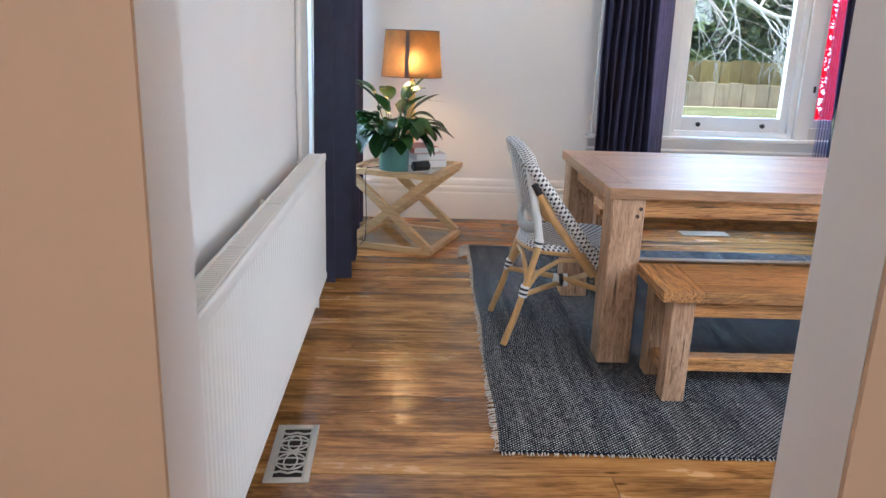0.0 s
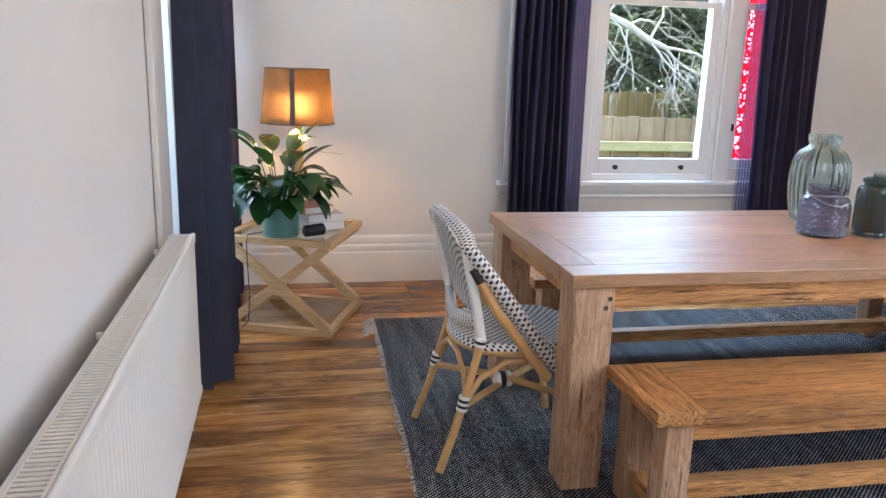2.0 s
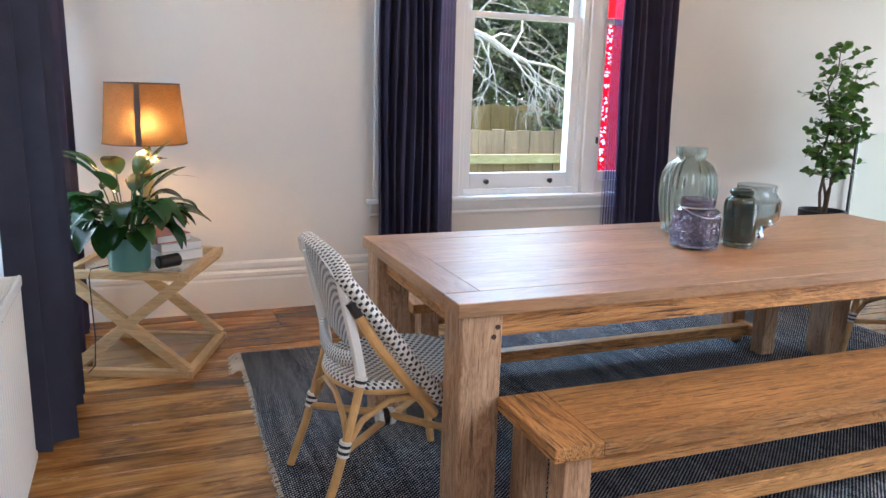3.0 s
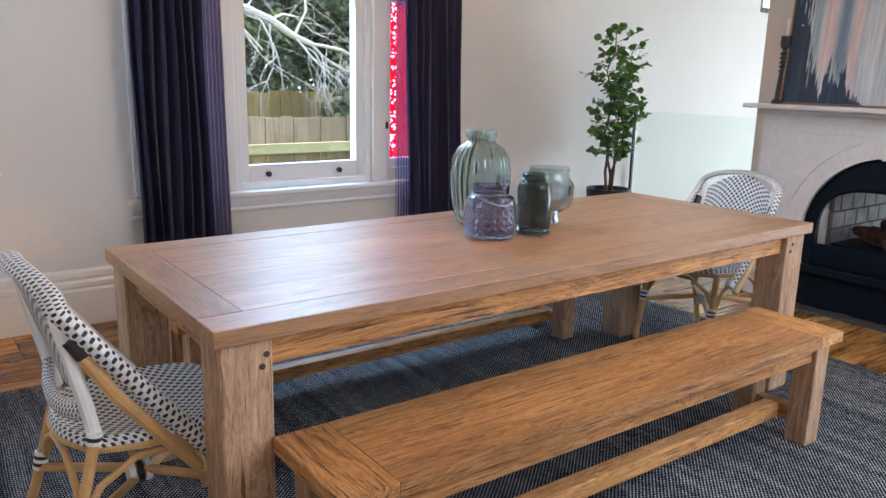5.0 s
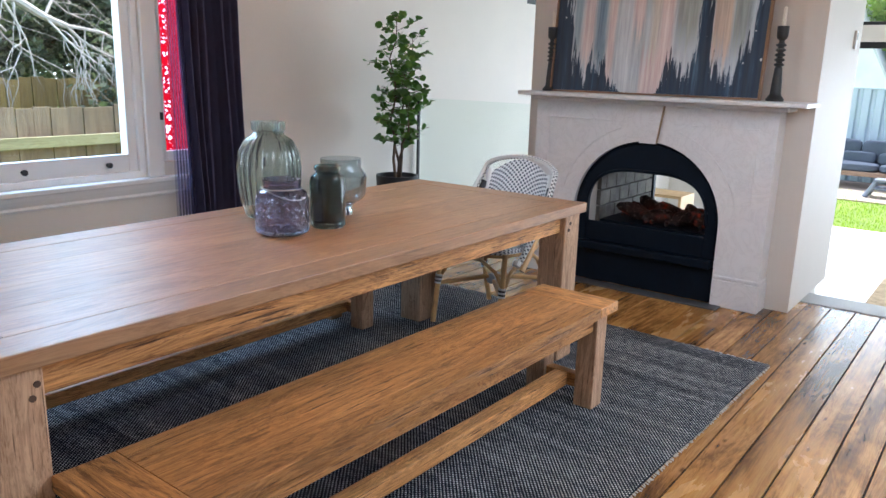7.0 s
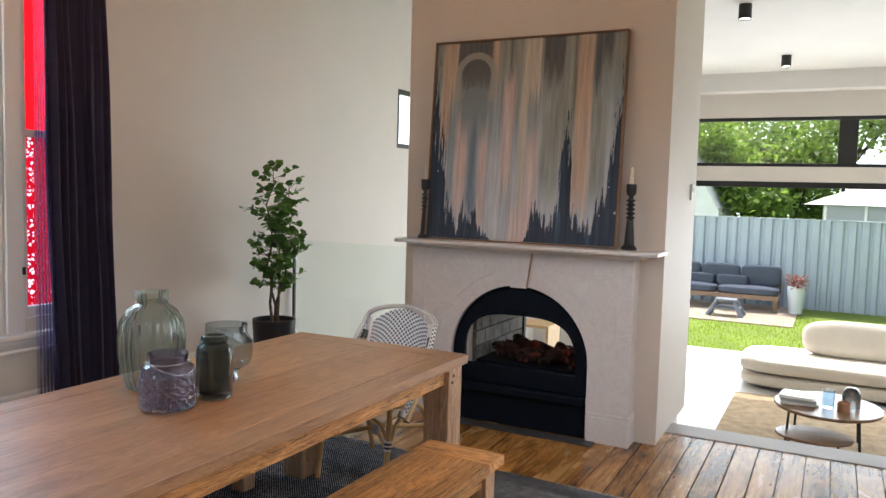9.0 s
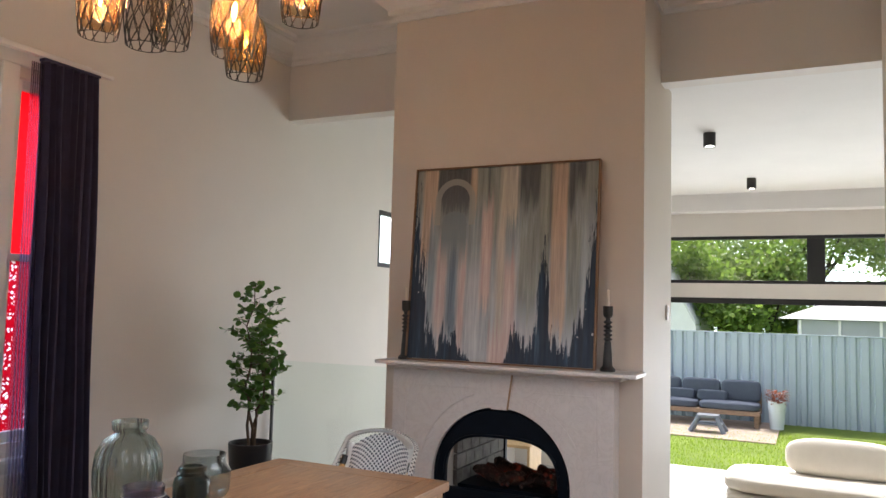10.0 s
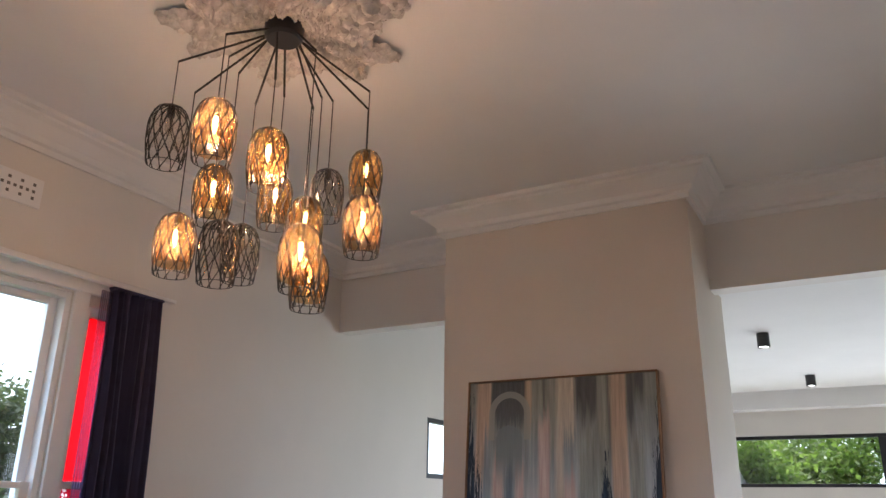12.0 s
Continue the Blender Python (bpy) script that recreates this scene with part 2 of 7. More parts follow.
wall_paint = plain("wall_paint", (0.715, 0.675, 0.62), 0.6, vary=0.025, bump=0.12)
hall_paint = plain("hall_paint", (0.60, 0.425, 0.28), 0.6, vary=0.03, bump=0.12)
# wall paint darkened and warmed: the chimney's shade is put into its colour
shaded_chimney_paint = plain("shaded_chimney_paint", (0.63, 0.565, 0.50), 0.6, vary=0.03, bump=0.12)
white_paint = plain("white_paint", (0.80, 0.79, 0.775), 0.4, vary=0.03, bump=0.06)
ceiling_paint = plain("ceiling_paint", (0.77, 0.755, 0.73), 0.7, vary=0.03, bump=0.1)
trim_paint = plain("trim_paint", (0.77, 0.74, 0.69), 0.38, vary=0.03, bump=0.06)
rad_white = plain("radiator_enamel", (0.80, 0.80, 0.77), 0.3, vary=0.02, bump=0.04)
rad_cream = plain("radiator_grille_enamel", (0.74, 0.71, 0.65), 0.4, vary=0.03)
board_wood = floor_timber("floor_board_wood")
gap_dark = plain("floor_gap", (0.012, 0.008, 0.005), 0.9)
teak = {a: wood("teak_" + a, (0.18, 0.073, 0.022), (0.74, 0.385, 0.138), a, 0.45, grain=80, streak=15, knots=0.5, bump=0.7, spec=0.4, cracks=0.95) for a in "xy"}
teak["z"] = wood("teak_z", (0.24, 0.132, 0.070), (0.62, 0.415, 0.265), "z", 0.6, grain=85, streak=16, knots=0.3, bump=0.8, spec=0.3, cracks=0.8)
teak_top = {a: wood("teak_top_" + a, (0.235, 0.118, 0.052), (0.45, 0.255, 0.125), a, 0.40, grain=60, streak=8, knots=0.35, bump=0.22, spec=0.9, cracks=0.45) for a in "xy"}
oak = {a: wood("oak_" + a, (0.45, 0.285, 0.125), (0.69, 0.48, 0.25), a, 0.45, grain=60, streak=6, shuffle=False, bump=0.15) for a in "xyz"}
cane = plain("cane", (0.55, 0.33, 0.13), 0.35, vary=0.2, big=14, bump=0.2)
black_plastic = plain("black_plastic", (0.012, 0.012, 0.014), 0.45)
white_band = plain("white_binding", (0.78, 0.78, 0.76), 0.5, vary=0.08, fine=200)
weave_seat = weave("cane_weave", (0.80, 0.80, 0.78), (0.02, 0.025, 0.05), 72.0, 0.16)
weave_band = weave("cane_weave_band", (0.80, 0.79, 0.76), (0.015, 0.015, 0.02), 105.0, 0.22)
slate_velvet = cloth("curtain_slate_velvet", (0.046, 0.050, 0.080), 0.85, sheen=0.2, through=0.05)
velvet = cloth("curtain_velvet", (0.048, 0.044, 0.082), 0.8, sheen=0.10, through=0.07)
purple_velvet = cloth("curtain_purple_edge", (0.17, 0.15, 0.205), 0.85, sheen=0.2, through=0.3)
sheer = cloth("curtain_sheer", (0.10, 0.085, 0.17), 0.85, sheen=0.2, through=0.55)
gauze = MATS["curtain_sheer"].node_tree
thin = gauze.nodes.new("ShaderNodeBsdfTransparent")
blend = gauze.nodes.new("ShaderNodeMixShader")
blend.inputs[0].default_value = 0.62
gauze.links.new(gauze.nodes["Material Output"].inputs[0].links[0].from_socket, blend.inputs[1])
gauze.links.new(thin.outputs[0], blend.inputs[2])
gauze.links.new(blend.outputs[0], gauze.nodes["Material Output"].inputs[0])
shade_cloth = cloth("lamp_shade_cloth", (0.125, 0.068, 0.026), 0.9, weave=190, vary=0.5, through=0.13)
linen_net = MATS["lamp_shade_cloth"].node_tree
open_weave = linen_net.nodes.new("ShaderNodeBsdfRefraction")
open_weave.inputs["Color"].default_value = (0.85, 0.60, 0.32, 1)
open_weave.inputs["Roughness"].default_value = 0.85
open_weave.inputs["IOR"].default_value = 1.45
woven = linen_net.nodes.new("ShaderNodeMixShader")
woven.inputs[0].default_value = 0.028
linen_net.links.new(linen_net.nodes["Material Output"].inputs[0].links[0].from_socket, woven.inputs[1])
linen_net.links.new(open_weave.outputs[0], woven.inputs[2])
linen_net.links.new(woven.outputs[0], linen_net.nodes["Material Output"].inputs[0])
iron = plain("cast_iron", (0.003, 0.006, 0.012), 0.5, vary=0.3, big=8, bump=0.15, spec=0.14)
black_metal = plain("black_metal", (0.012, 0.012, 0.012), 0.4)
clear_pane = pane("clear_glass_pane")
green_pane = pane("balustrade_glass", (0.955, 0.99, 0.975), pattern=None)
red_pane = pane("ruby_glass", (0.95, 0.015, 0.02))
etched_pane = pane("etched_ruby_glass", (0.60, 0.006, 0.022), pattern=True)
soil = plain("soil", (0.03, 0.02, 0.014), 0.95, vary=0.4, fine=120, bump=0.8, distance=0.01)

# ---- building helpers ----


def finish(ob_name, bm, material, smooth=False):
    bmesh.ops.recalc_face_normals(bm, faces=bm.faces)
    me = bpy.data.meshes.new(ob_name)
    bm.to_mesh(me)
    bm.free()
    me.materials.append(material)
    if smooth:
        for p in me.polygons:
            p.use_smooth = True
        me.set_sharp_from_angle(angle=radians(35))
    return me


def part(name, bm, material, parent, label="", smooth=False):
    """One mesh object under a thing or a part, in the coordinates of its parent."""
    ob = new(name, finish(name, bm, material, smooth))
    ob.parent = parent
    if label:
        ob["label"] = label
    return ob


def thing(name, m, label, category, group="", kind=""):
    ob = new(name)
    ob.matrix_world = m
    return tagged(ob, label, category, group, kind)


def single(name, bm, material, m, label, category, group="", kind="", smooth=False):
    ob = new(name, finish(name, bm, material, smooth))
    ob.matrix_world = m
    return tagged(ob, label, category, group, kind)


def box(bm, lo, hi, bevel=0.0, m=None):
    """A box from corner lo to corner hi, its edges rounded."""
    lo, hi = Vector(lo), Vector(hi)
    made = bmesh.ops.create_cube(bm, size=1.0, matrix=Matrix.Translation((lo + hi) / 2) @ Matrix.Diagonal((*(hi - lo), 1)))
    verts = made["verts"]
    if bevel:
        edges = list({e for v in verts for e in v.link_edges})
        done = bmesh.ops.bevel(bm, geom=edges, offset=bevel, segments=2, profile=0.5, affect="EDGES")
        verts = list({v for f in done["faces"] for v in f.verts} | {v for v in verts if v.is_valid})
    if m:
        bmesh.ops.transform(bm, matrix=m, verts=verts)
    return verts


def boxpart(name, lo, hi, material, parent, bevel=0.003, label="", m=None):
    bm = bmesh.new()
    box(bm, lo, hi, bevel, m)
    return part(name, bm, material, parent, label)


def tube(bm, pts, r, seg=8, closed=False, radii=None):
    """A round bar swept along points."""
    pts = [Vector(p) for p in pts]
    n = len(pts)
    rings = []
    up = Vector((0.13, 0.21, 1)).normalized()
    for i, p in enumerate(pts):
        a = pts[(i - 1) % n] if (closed or i) else p
        b = pts[(i + 1) % n] if (closed or i < n - 1) else p
        d = (b - a).normalized()
        s = d.cross(up)
        if s.length < 1e-4:
            s = d.cross(Vector((1, 0, 0)))
        s.normalize()
        q = s.cross(d)
        rr = radii[i] if radii else r
        rings.append([bm.verts.new(p + rr * (math.cos(t) * s + math.sin(t) * q)) for t in (2 * math.pi * k / seg for k in range(seg))])
    for i in range(n if closed else n - 1):
        a, b = rings[i], rings[(i + 1) % n]
        for k in range(seg):
            bm.faces.new((a[k], a[(k + 1) % seg], b[(k + 1) % seg], b[k]))
    if not closed:
        bm.faces.new(rings[0][::-1])
        bm.faces.new(rings[-1])


def lathe(bm, profile, seg=32, wave=None):
    """A turned shape from (radius, height) pairs. wave(angle, height) scales the radius."""
    rings = []
    for r, z in profile:
        if r < 1e-5:
            rings.append([bm.verts.new((0, 0, z))])
        else:
            ring = []
            for k in range(seg):
                t = 2 * math.pi * k / seg
                q = r * (wave(t, z) if wave else 1)
                ring.append(bm.verts.new((q * math.cos(t), q * math.sin(t), z)))
            rings.append(ring)
    for a, b in zip(rings, rings[1:]):
        for k in range(seg):
            p, q = k, (k + 1) % seg
            if len(a) == 1 and len(b) == 1:
                continue
            if len(a) == 1:
                bm.faces.new((a[0], b[q], b[p]))
            elif len(b) == 1:
                bm.faces.new((a[p], a[q], b[0]))
            else:
                bm.faces.new((a[p], a[q], b[q], b[p]))


def sheet(bm, fn, nu, nv, size=(1, 1), thick=0.0, back=True):
    """A surface fn(u, v), u and v from 0 to 1, with UVs in metres; thickened along its normals."""
    uv = bm.loops.layers.uv.verify()
    grid = [[Vector(fn(i / nu, j / nv)) for j in range(nv + 1)] for i in range(nu + 1)]

    def normal(i, j):
        a = grid[min(i + 1, nu)][j] - grid[max(i - 1, 0)][j]
        b = grid[i][min(j + 1, nv)] - grid[i][max(j - 1, 0)]
        return a.cross(b).normalized()

    layers = [[[bm.verts.new(grid[i][j]) for j in range(nv + 1)] for i in range(nu + 1)]]
    if thick:
        layers.append([[bm.verts.new(grid[i][j] - thick * normal(i, j)) for j in range(nv + 1)] for i in range(nu + 1)])
    for g in layers:
        for i in range(nu):
            for j in range(nv):
                f = bm.faces.new((g[i][j], g[i + 1][j], g[i + 1][j + 1], g[i][j + 1]))
                for loop, (a, b) in zip(f.loops, ((i, j), (i + 1, j), (i + 1, j + 1), (i, j + 1))):
                    loop[uv].uv = (a / nu * size[0], b / nv * size[1])
    if thick:
        a, b = layers
        rim = [(i, 0) for i in range(nu)] + [(nu, j) for j in range(nv)] + [(i, nv) for i in range(nu, 0, -1)] + [(0, j) for j in range(nv, 0, -1)]
        for (i, j), (k, l) in zip(rim, rim[1:] + rim[:1]):
            bm.faces.new((a[i][j], a[k][l], b[k][l], b[i][j]))


def holed_wall(name, axis, at, thick, us, zs, holes, material, label, cat="wall"):
    """A wall across an axis, its face at `at` and `thick` deep, with openings (u0, u1, z0, z1) right through it."""
    bm = bmesh.new()
    ub = sorted({*us, *(h[0] for h in holes), *(h[1] for h in holes)})
    zb = sorted({*zs, *(h[2] for h in holes), *(h[3] for h in holes)})
    ub = [u for u in ub if us[0] <= u <= us[1]]
    zb = [z for z in zb if zs[0] <= z <= zs[1]]

    def solid(i, j):
        if not (0 <= i < len(ub) - 1 and 0 <= j < len(zb) - 1):
            return False
        u, z = (ub[i] + ub[i + 1]) / 2, (zb[j] + zb[j + 1]) / 2
        return not any(h[0] < u < h[1] and h[2] < z < h[3] for h in holes)

    cache = {}

    def vert(i, j, k):
        key = (i, j, k)
        if key not in cache:
            d = at + thick * k
            cache[key] = bm.verts.new((d, ub[i], zb[j]) if axis == "x" else (ub[i], d, zb[j]))
        return cache[key]

    for i in range(len(ub) - 1):
        for j in range(len(zb) - 1):
            if not solid(i, j):
                continue
            for k in (0, 1):
                bm.faces.new((vert(i, j, k), vert(i + 1, j, k), vert(i + 1, j + 1, k), vert(i, j + 1, k)))
            for di, dj, a, b in ((-1, 0, (i, j), (i, j + 1)), (1, 0, (i + 1, j), (i + 1, j + 1)), (0, -1, (i, j), (i + 1, j)), (0, 1, (i, j + 1), (i + 1, j + 1))):
                if not solid(i + di, j + dj):
                    bm.faces.new((vert(*a, 0), vert(*b, 0), vert(*b, 1), vert(*a, 1)))
    ob = new(name, finish(name, bm, material))
    return tagged(ob, label, cat, kind="structure")


def sweep_profile(bm, path, profile, closed=False):
    """A moulding: a profile of (out, up) pairs carried along a level path, mitred at corners. Out is to the path's left."""
    pts = [Vector(p) for p in path]
    n = len(pts)
    rings = []
    for i, p in enumerate(pts):
        d0 = (p - pts[i - 1]).normalized() if (i or closed) else None
        d1 = (pts[(i + 1) % n] - p).normalized() if (i < n - 1 or closed) else None
        d0, d1 = d0 or d1, d1 or d0
        n0, n1 = Vector((-d0.y, d0.x, 0)), Vector((-d1.y, d1.x, 0))
        b = (n0 + n1)
        b = b / max(0.2, b.dot(n0)) if b.length > 1e-6 else n0
        rings.append([bm.verts.new(p + b * o + Vector((0, 0, u))) for o, u in profile])
    for i in range(n if closed else n - 1):
        a, b = rings[i], rings[(i + 1) % n]
        for k in range(len(profile) - 1):
            bm.faces.new((a[k], b[k], b[k + 1], a[k + 1]))
    if not closed:
        for r in (rings[0], rings[-1]):
            bm.faces.new(r)


# ---- large structure ----
CEIL, LINTEL = 3.90, 3.21
NORTH, SOUTH, WEST, EAST, BACK = 6.06, 1.36, 0.0, 6.0, 6.16
LOW, LOWCEIL, GARDEN = -0.80, 3.26, 12.0

sash = (2.42, 3.335, 0.66, 2.93)
ruby = (3.44, 3.80, 0.74, 2.88)
ruby_w = (1.96, 2.32, 0.74, 2.88)
holed_wall("wall_north", "y", NORTH, 0.24, (-0.3, 12.3), (-0.9, CEIL + 0.2), [sash, ruby, ruby_w, (7.62, 8.5, 2.0, 2.62)], wall_paint,
           "warm off-white plastered wall with a sash window")
side_win = (4.42, 5.86, 0.25, 2.85)
holed_wall("wall_west", "x", WEST, -0.24, (1.604, NORTH), (0, CEIL + 0.2), [side_win], white_paint, "white plastered wall behind the radiator")
holed_wall("wall_south", "y", 1.80, -0.196, (0.0, 1.45), (0, CEIL + 0.2), [(0.190, 1.253, 0, 2.3)], white_paint, "white plastered wall with an open doorway")
holed_wall("wall_hall", "y", 1.602, -0.012, (-1.6, 1.45), (0, CEIL), [(0.190, 1.253, 0, 2.3)], hall_paint, "tan painted hall side of the doorway wall")
holed_wall("wall_south_return", "x", 1.45, 0.12, (SOUTH - 0.12, 1.80), (0, CEIL + 0.2), [], wall_paint, "short plastered return wall")
# unseen wall; the opening is made up to hold the south fill lamp
holed_wall("wall_south_east", "y", SOUTH, -0.2, (1.57, BACK), (0, CEIL + 0.2), [(2.6, 4.6, 1.1, 2.7)], wall_paint, "plastered wall out of view with an added opening for fill light")
holed_wall("wall_east", "x", EAST, BACK - EAST, (SOUTH, NORTH), (LOW, CEIL + 0.2), [(SOUTH, 2.81, LOW, LINTEL), (4.64, NORTH, 0, LINTEL), (2.81, 4.64, 0, CEIL)], wall_paint,
           "plastered wall with wide openings either side of the chimney")
holed_wall("chimney_breast", "x", 5.42, 1.03, (2.81, 4.64), (0, CEIL + 0.1), [(3.27, 4.13, 0.24, 0.80)], shaded_chimney_paint,
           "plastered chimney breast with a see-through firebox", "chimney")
bm = bmesh.new()
box(bm, (-0.24, SOUTH - 0.2, CEIL), (BACK, NORTH, CEIL + 0.2))
tagged(new("ceiling", finish("ceiling", bm, ceiling_paint)), "painted plaster ceiling", "ceiling", kind="structure")

# hall behind the doorway
bm = bmesh.new()
box(bm, (-1.72, -2.6, 0), (-1.6, 1.602, 3.4))
tagged(new("wall_hall_west", finish("wall_hall_west", bm, hall_paint)), "tan painted hall wall", "wall", kind="structure")
bm = bmesh.new()
box(bm, (1.45, -2.6, 0), (1.57, 1.24, 3.4))
tagged(new("wall_hall_east", finish("wall_hall_east", bm, hall_paint)), "tan painted hall wall", "wall", kind="structure")
bm = bmesh.new()
box(bm, (-1.72, -2.72, 0), (1.57, -2.6, 3.4))
tagged(new("wall_hall_end", finish("wall_hall_end", bm, hall_paint)), "tan painted hall end wall", "wall", kind="structure")
bm = bmesh.new()
box(bm, (-1.72, -2.72, 3.4), (1.57, 1.588, 3.5))
tagged(new("ceiling_hall", finish("ceiling_hall", bm, ceiling_paint)), "painted hall ceiling", "ceiling", kind="structure")

# cornice round the room and the chimney, skirting along the north wall
corn = [(0.0, -0.20), (0.022, -0.20), (0.026, -0.165), (0.05, -0.155), (0.055, -0.12), (0.075, -0.10), (0.12, -0.06), (0.155, -0.045), (0.16, -0.03), (0.20, -0.025), (0.205, 0.0)]
path = [(EAST, SOUTH, CEIL), (EAST, 2.81, CEIL), (5.42, 2.81, CEIL), (5.42, 4.64, CEIL), (EAST, 4.64, CEIL), (EAST, NORTH, CEIL), (WEST, NORTH, CEIL), (WEST, 1.80, CEIL), (1.57, 1.80, CEIL), (1.57, SOUTH, CEIL)]
bm = bmesh.new()
sweep_profile(bm, path, corn, closed=True)
tagged(new("cornice", finish("cornice", bm, ceiling_paint)), "moulded plaster cornice round the ceiling", "cornice", kind="structure")
skirt = [(0.0, 0.0), (0.024, 0.0), (0.024, 0.19), (0.020, 0.205), (0.024, 0.215), (0.024, 0.235), (0.014, 0.25), (0.018, 0.265), (0.016, 0.29), (0.004, 0.305), (0.0, 0.305)]
for nm, pts in (("baseboard_north", [(5.97, NORTH, 0), (WEST + 0.0, NORTH, 0)]), ("baseboard_west", [(WEST, 4.15, 0), (WEST, 1.80, 0)]),
                ("baseboard_south", [(1.57, SOUTH, 0), (5.8, SOUTH, 0)])):
    bm = bmesh.new()
    sweep_profile(bm, pts, skirt)
    tagged(new(nm, finish(nm, bm, trim_paint)), "tall moulded cream skirting board", "skirting", kind="structure")

# ---- window in the north wall ----
win = thing("window_1", pose(0, 0, 0), "white timber sash window with stained glass sidelights", "window", kind="structure")


def rect_frame(name, u0, u1, z0, z1, w, y0, y1, material, parent, wb=None, wt=None):
    """Four mitre-free bars round a pane, as one frame."""
    bm = bmesh.new()
    wb, wt = wb or w, wt or w
    box(bm, (u0, y0, z0), (u0 + w, y1, z1), 0.003)
    box(bm, (u1 - w, y0, z0), (u1, y1, z1), 0.003)
    box(bm, (u0 + w, y0, z0), (u1 - w, y1, z0 + wb), 0.003)
    box(bm, (u0 + w, y0, z1 - wt), (u1 - w, y1, z1), 0.003)
    return part(name, bm, material, parent)


def flat_pane(name, u0, u1, z0, z1, y, material, parent, label=""):
    bm = bmesh.new()
    box(bm, (u0, y - 0.002, z0), (u1, y + 0.002, z1))
    ob = part(name, bm, material, parent, label)
    ob.visible_shadow = False
    return ob


rect_frame("window_frame", 2.42, 3.335, 0.66, 2.93, 0.038, 6.07, 6.27, white_paint, win)
rect_frame("lower_sash", 2.46, 3.30, 0.695, 1.83, 0.056, 6.10, 6.14, white_paint, win, wb=0.105, wt=0.035)
rect_frame("upper_sash", 2.46, 3.30, 1.795, 2.905, 0.056, 6.145, 6.185, white_paint, win, wb=0.035)
flat_pane("pane", 2.516, 3.244, 0.793, 1.795, 6.12, clear_pane, win)
flat_pane("pane", 2.516, 3.244, 1.83, 2.853, 6.165, clear_pane, win)
for x in (2.63, 3.11):
    bm = bmesh.new()
    lathe(bm, [(0, 0), (0.012, 0), (0.009, 0.012), (0.017, 0.02), (0.017, 0.028), (0, 0.034)], 12)
    part("sash_lift", bm, black_metal, win, "black sash lift knob", True).matrix_local = pose(x, 6.10, 0.745, 90, 0, 0)
for u0, u1, z0, z1, _ in ((*ruby, 1), (*ruby_w, 0)):
    rect_frame("sidelight_frame", u0, u1, z0, z1, 0.06, 6.10, 6.16, white_paint, win)
    boxpart("sidelight_bar", (u0 + 0.06, 6.105, 1.80), (u1 - 0.06, 6.155, 1.84), white_paint, win)
    flat_pane("ruby_pane", u0 + 0.06, u1 - 0.06, 1.84, z1 - 0.06, 6.135, red_pane, win, "plain ruby red glass")
    flat_pane("etched_pane", u0 + 0.06, u1 - 0.06, z0 + 0.06, 1.80, 6.135, etched_pane, win, "ruby glass etched with white flowers")
boxpart("latch", (3.425, 6.018, 1.0), (3.438, 6.035, 1.045), black_metal, win, 0.002)
for u0, u1 in ((2.32, 2.42), (3.335, 3.44)):
    boxpart("mullion", (u0, 6.035, 0.66), (u1, 6.058, 2.97), white_paint, win, 0.006)
for u0, u1 in ((1.84, 1.96), (3.80, 3.92)):
    boxpart("architrave", (u0, 6.03, 0.66), (u1, 6.058, 3.05), white_paint, win, 0.008)
boxpart("head_architrave", (1.84, 6.028, 2.94), (3.92, 6.058, 3.07), white_paint, win, 0.008)
boxpart("window_sill", (1.80, 6.003, 0.625), (3.96, 6.10, 0.658), white_paint, win, 0.008)
bm = bmesh.new()
sweep_profile(bm, [(3.94, 6.058, 0.54), (1.82, 6.058, 0.54)], [(0, 0), (0.012, 0), (0.018, 0.012), (0.012, 0.025), (0.02, 0.04), (0.028, 0.06), (0.034, 0.085), (0, 0.085)])
part("apron", bm, white_paint, win)

# side window behind the curtain
wside = thing("window_2", pose(0, 0, 0), "white framed window with a casing", "window", kind="structure")
for a, b in ((4.17, 4.42), (5.86, 5.98)):
    boxpart("architrave", (0.002, a, 0.0), (0.026, b, 2.95), trim_paint, wside, 0.006)
boxpart("head_architrave", (0.002, 4.17, 2.952), (0.026, 5.98, 3.06), trim_paint, wside, 0.006)
for a, b in ((4.42, 4.48), (5.80, 5.86), (5.13, 5.19)):
    boxpart("stile", (-0.10, a, 0.25), (-0.05, b, 2.85), white_paint, wside)

# high window in the lower room
whigh = thing("window_3", pose(0, 0, 0), "small high window in a black metal frame", "window", kind="structure")
rect_frame("window_frame", 7.62, 8.5, 2.0, 2.62, 0.05, 6.065, 6.12, black_metal, whigh)
flat_pane("pane", 7.67, 8.45, 2.05, 2.57, 6.09, clear_pane, whigh)

# ---- the lower room and its garden doors ----
conc = plain("polished_concrete", (0.55, 0.54, 0.52), 0.35, vary=0.07, big=1.2, bump=0.05)
stone = plain("stone_threshold", (0.36, 0.36, 0.36), 0.5, vary=0.08)
bm = bmesh.new()
box(bm, (5.96, -2.6, LOW - 0.15), (GARDEN + 0.2, NORTH, LOW))
tagged(new("floor_lower", finish("floor_lower", bm, conc)), "pale polished concrete floor", "floor", kind="structure")
bm = bmesh.new()
box(bm, (BACK, -2.6, LOWCEIL), (11.72, 4.64, LOWCEIL + 0.9))
box(bm, (BACK, 4.64, 4.1), (11.72, NORTH, LOWCEIL + 0.9))
box(bm, (11.72, -2.6, 3.02), (GARDEN + 0.2, NORTH, LOWCEIL + 0.9))
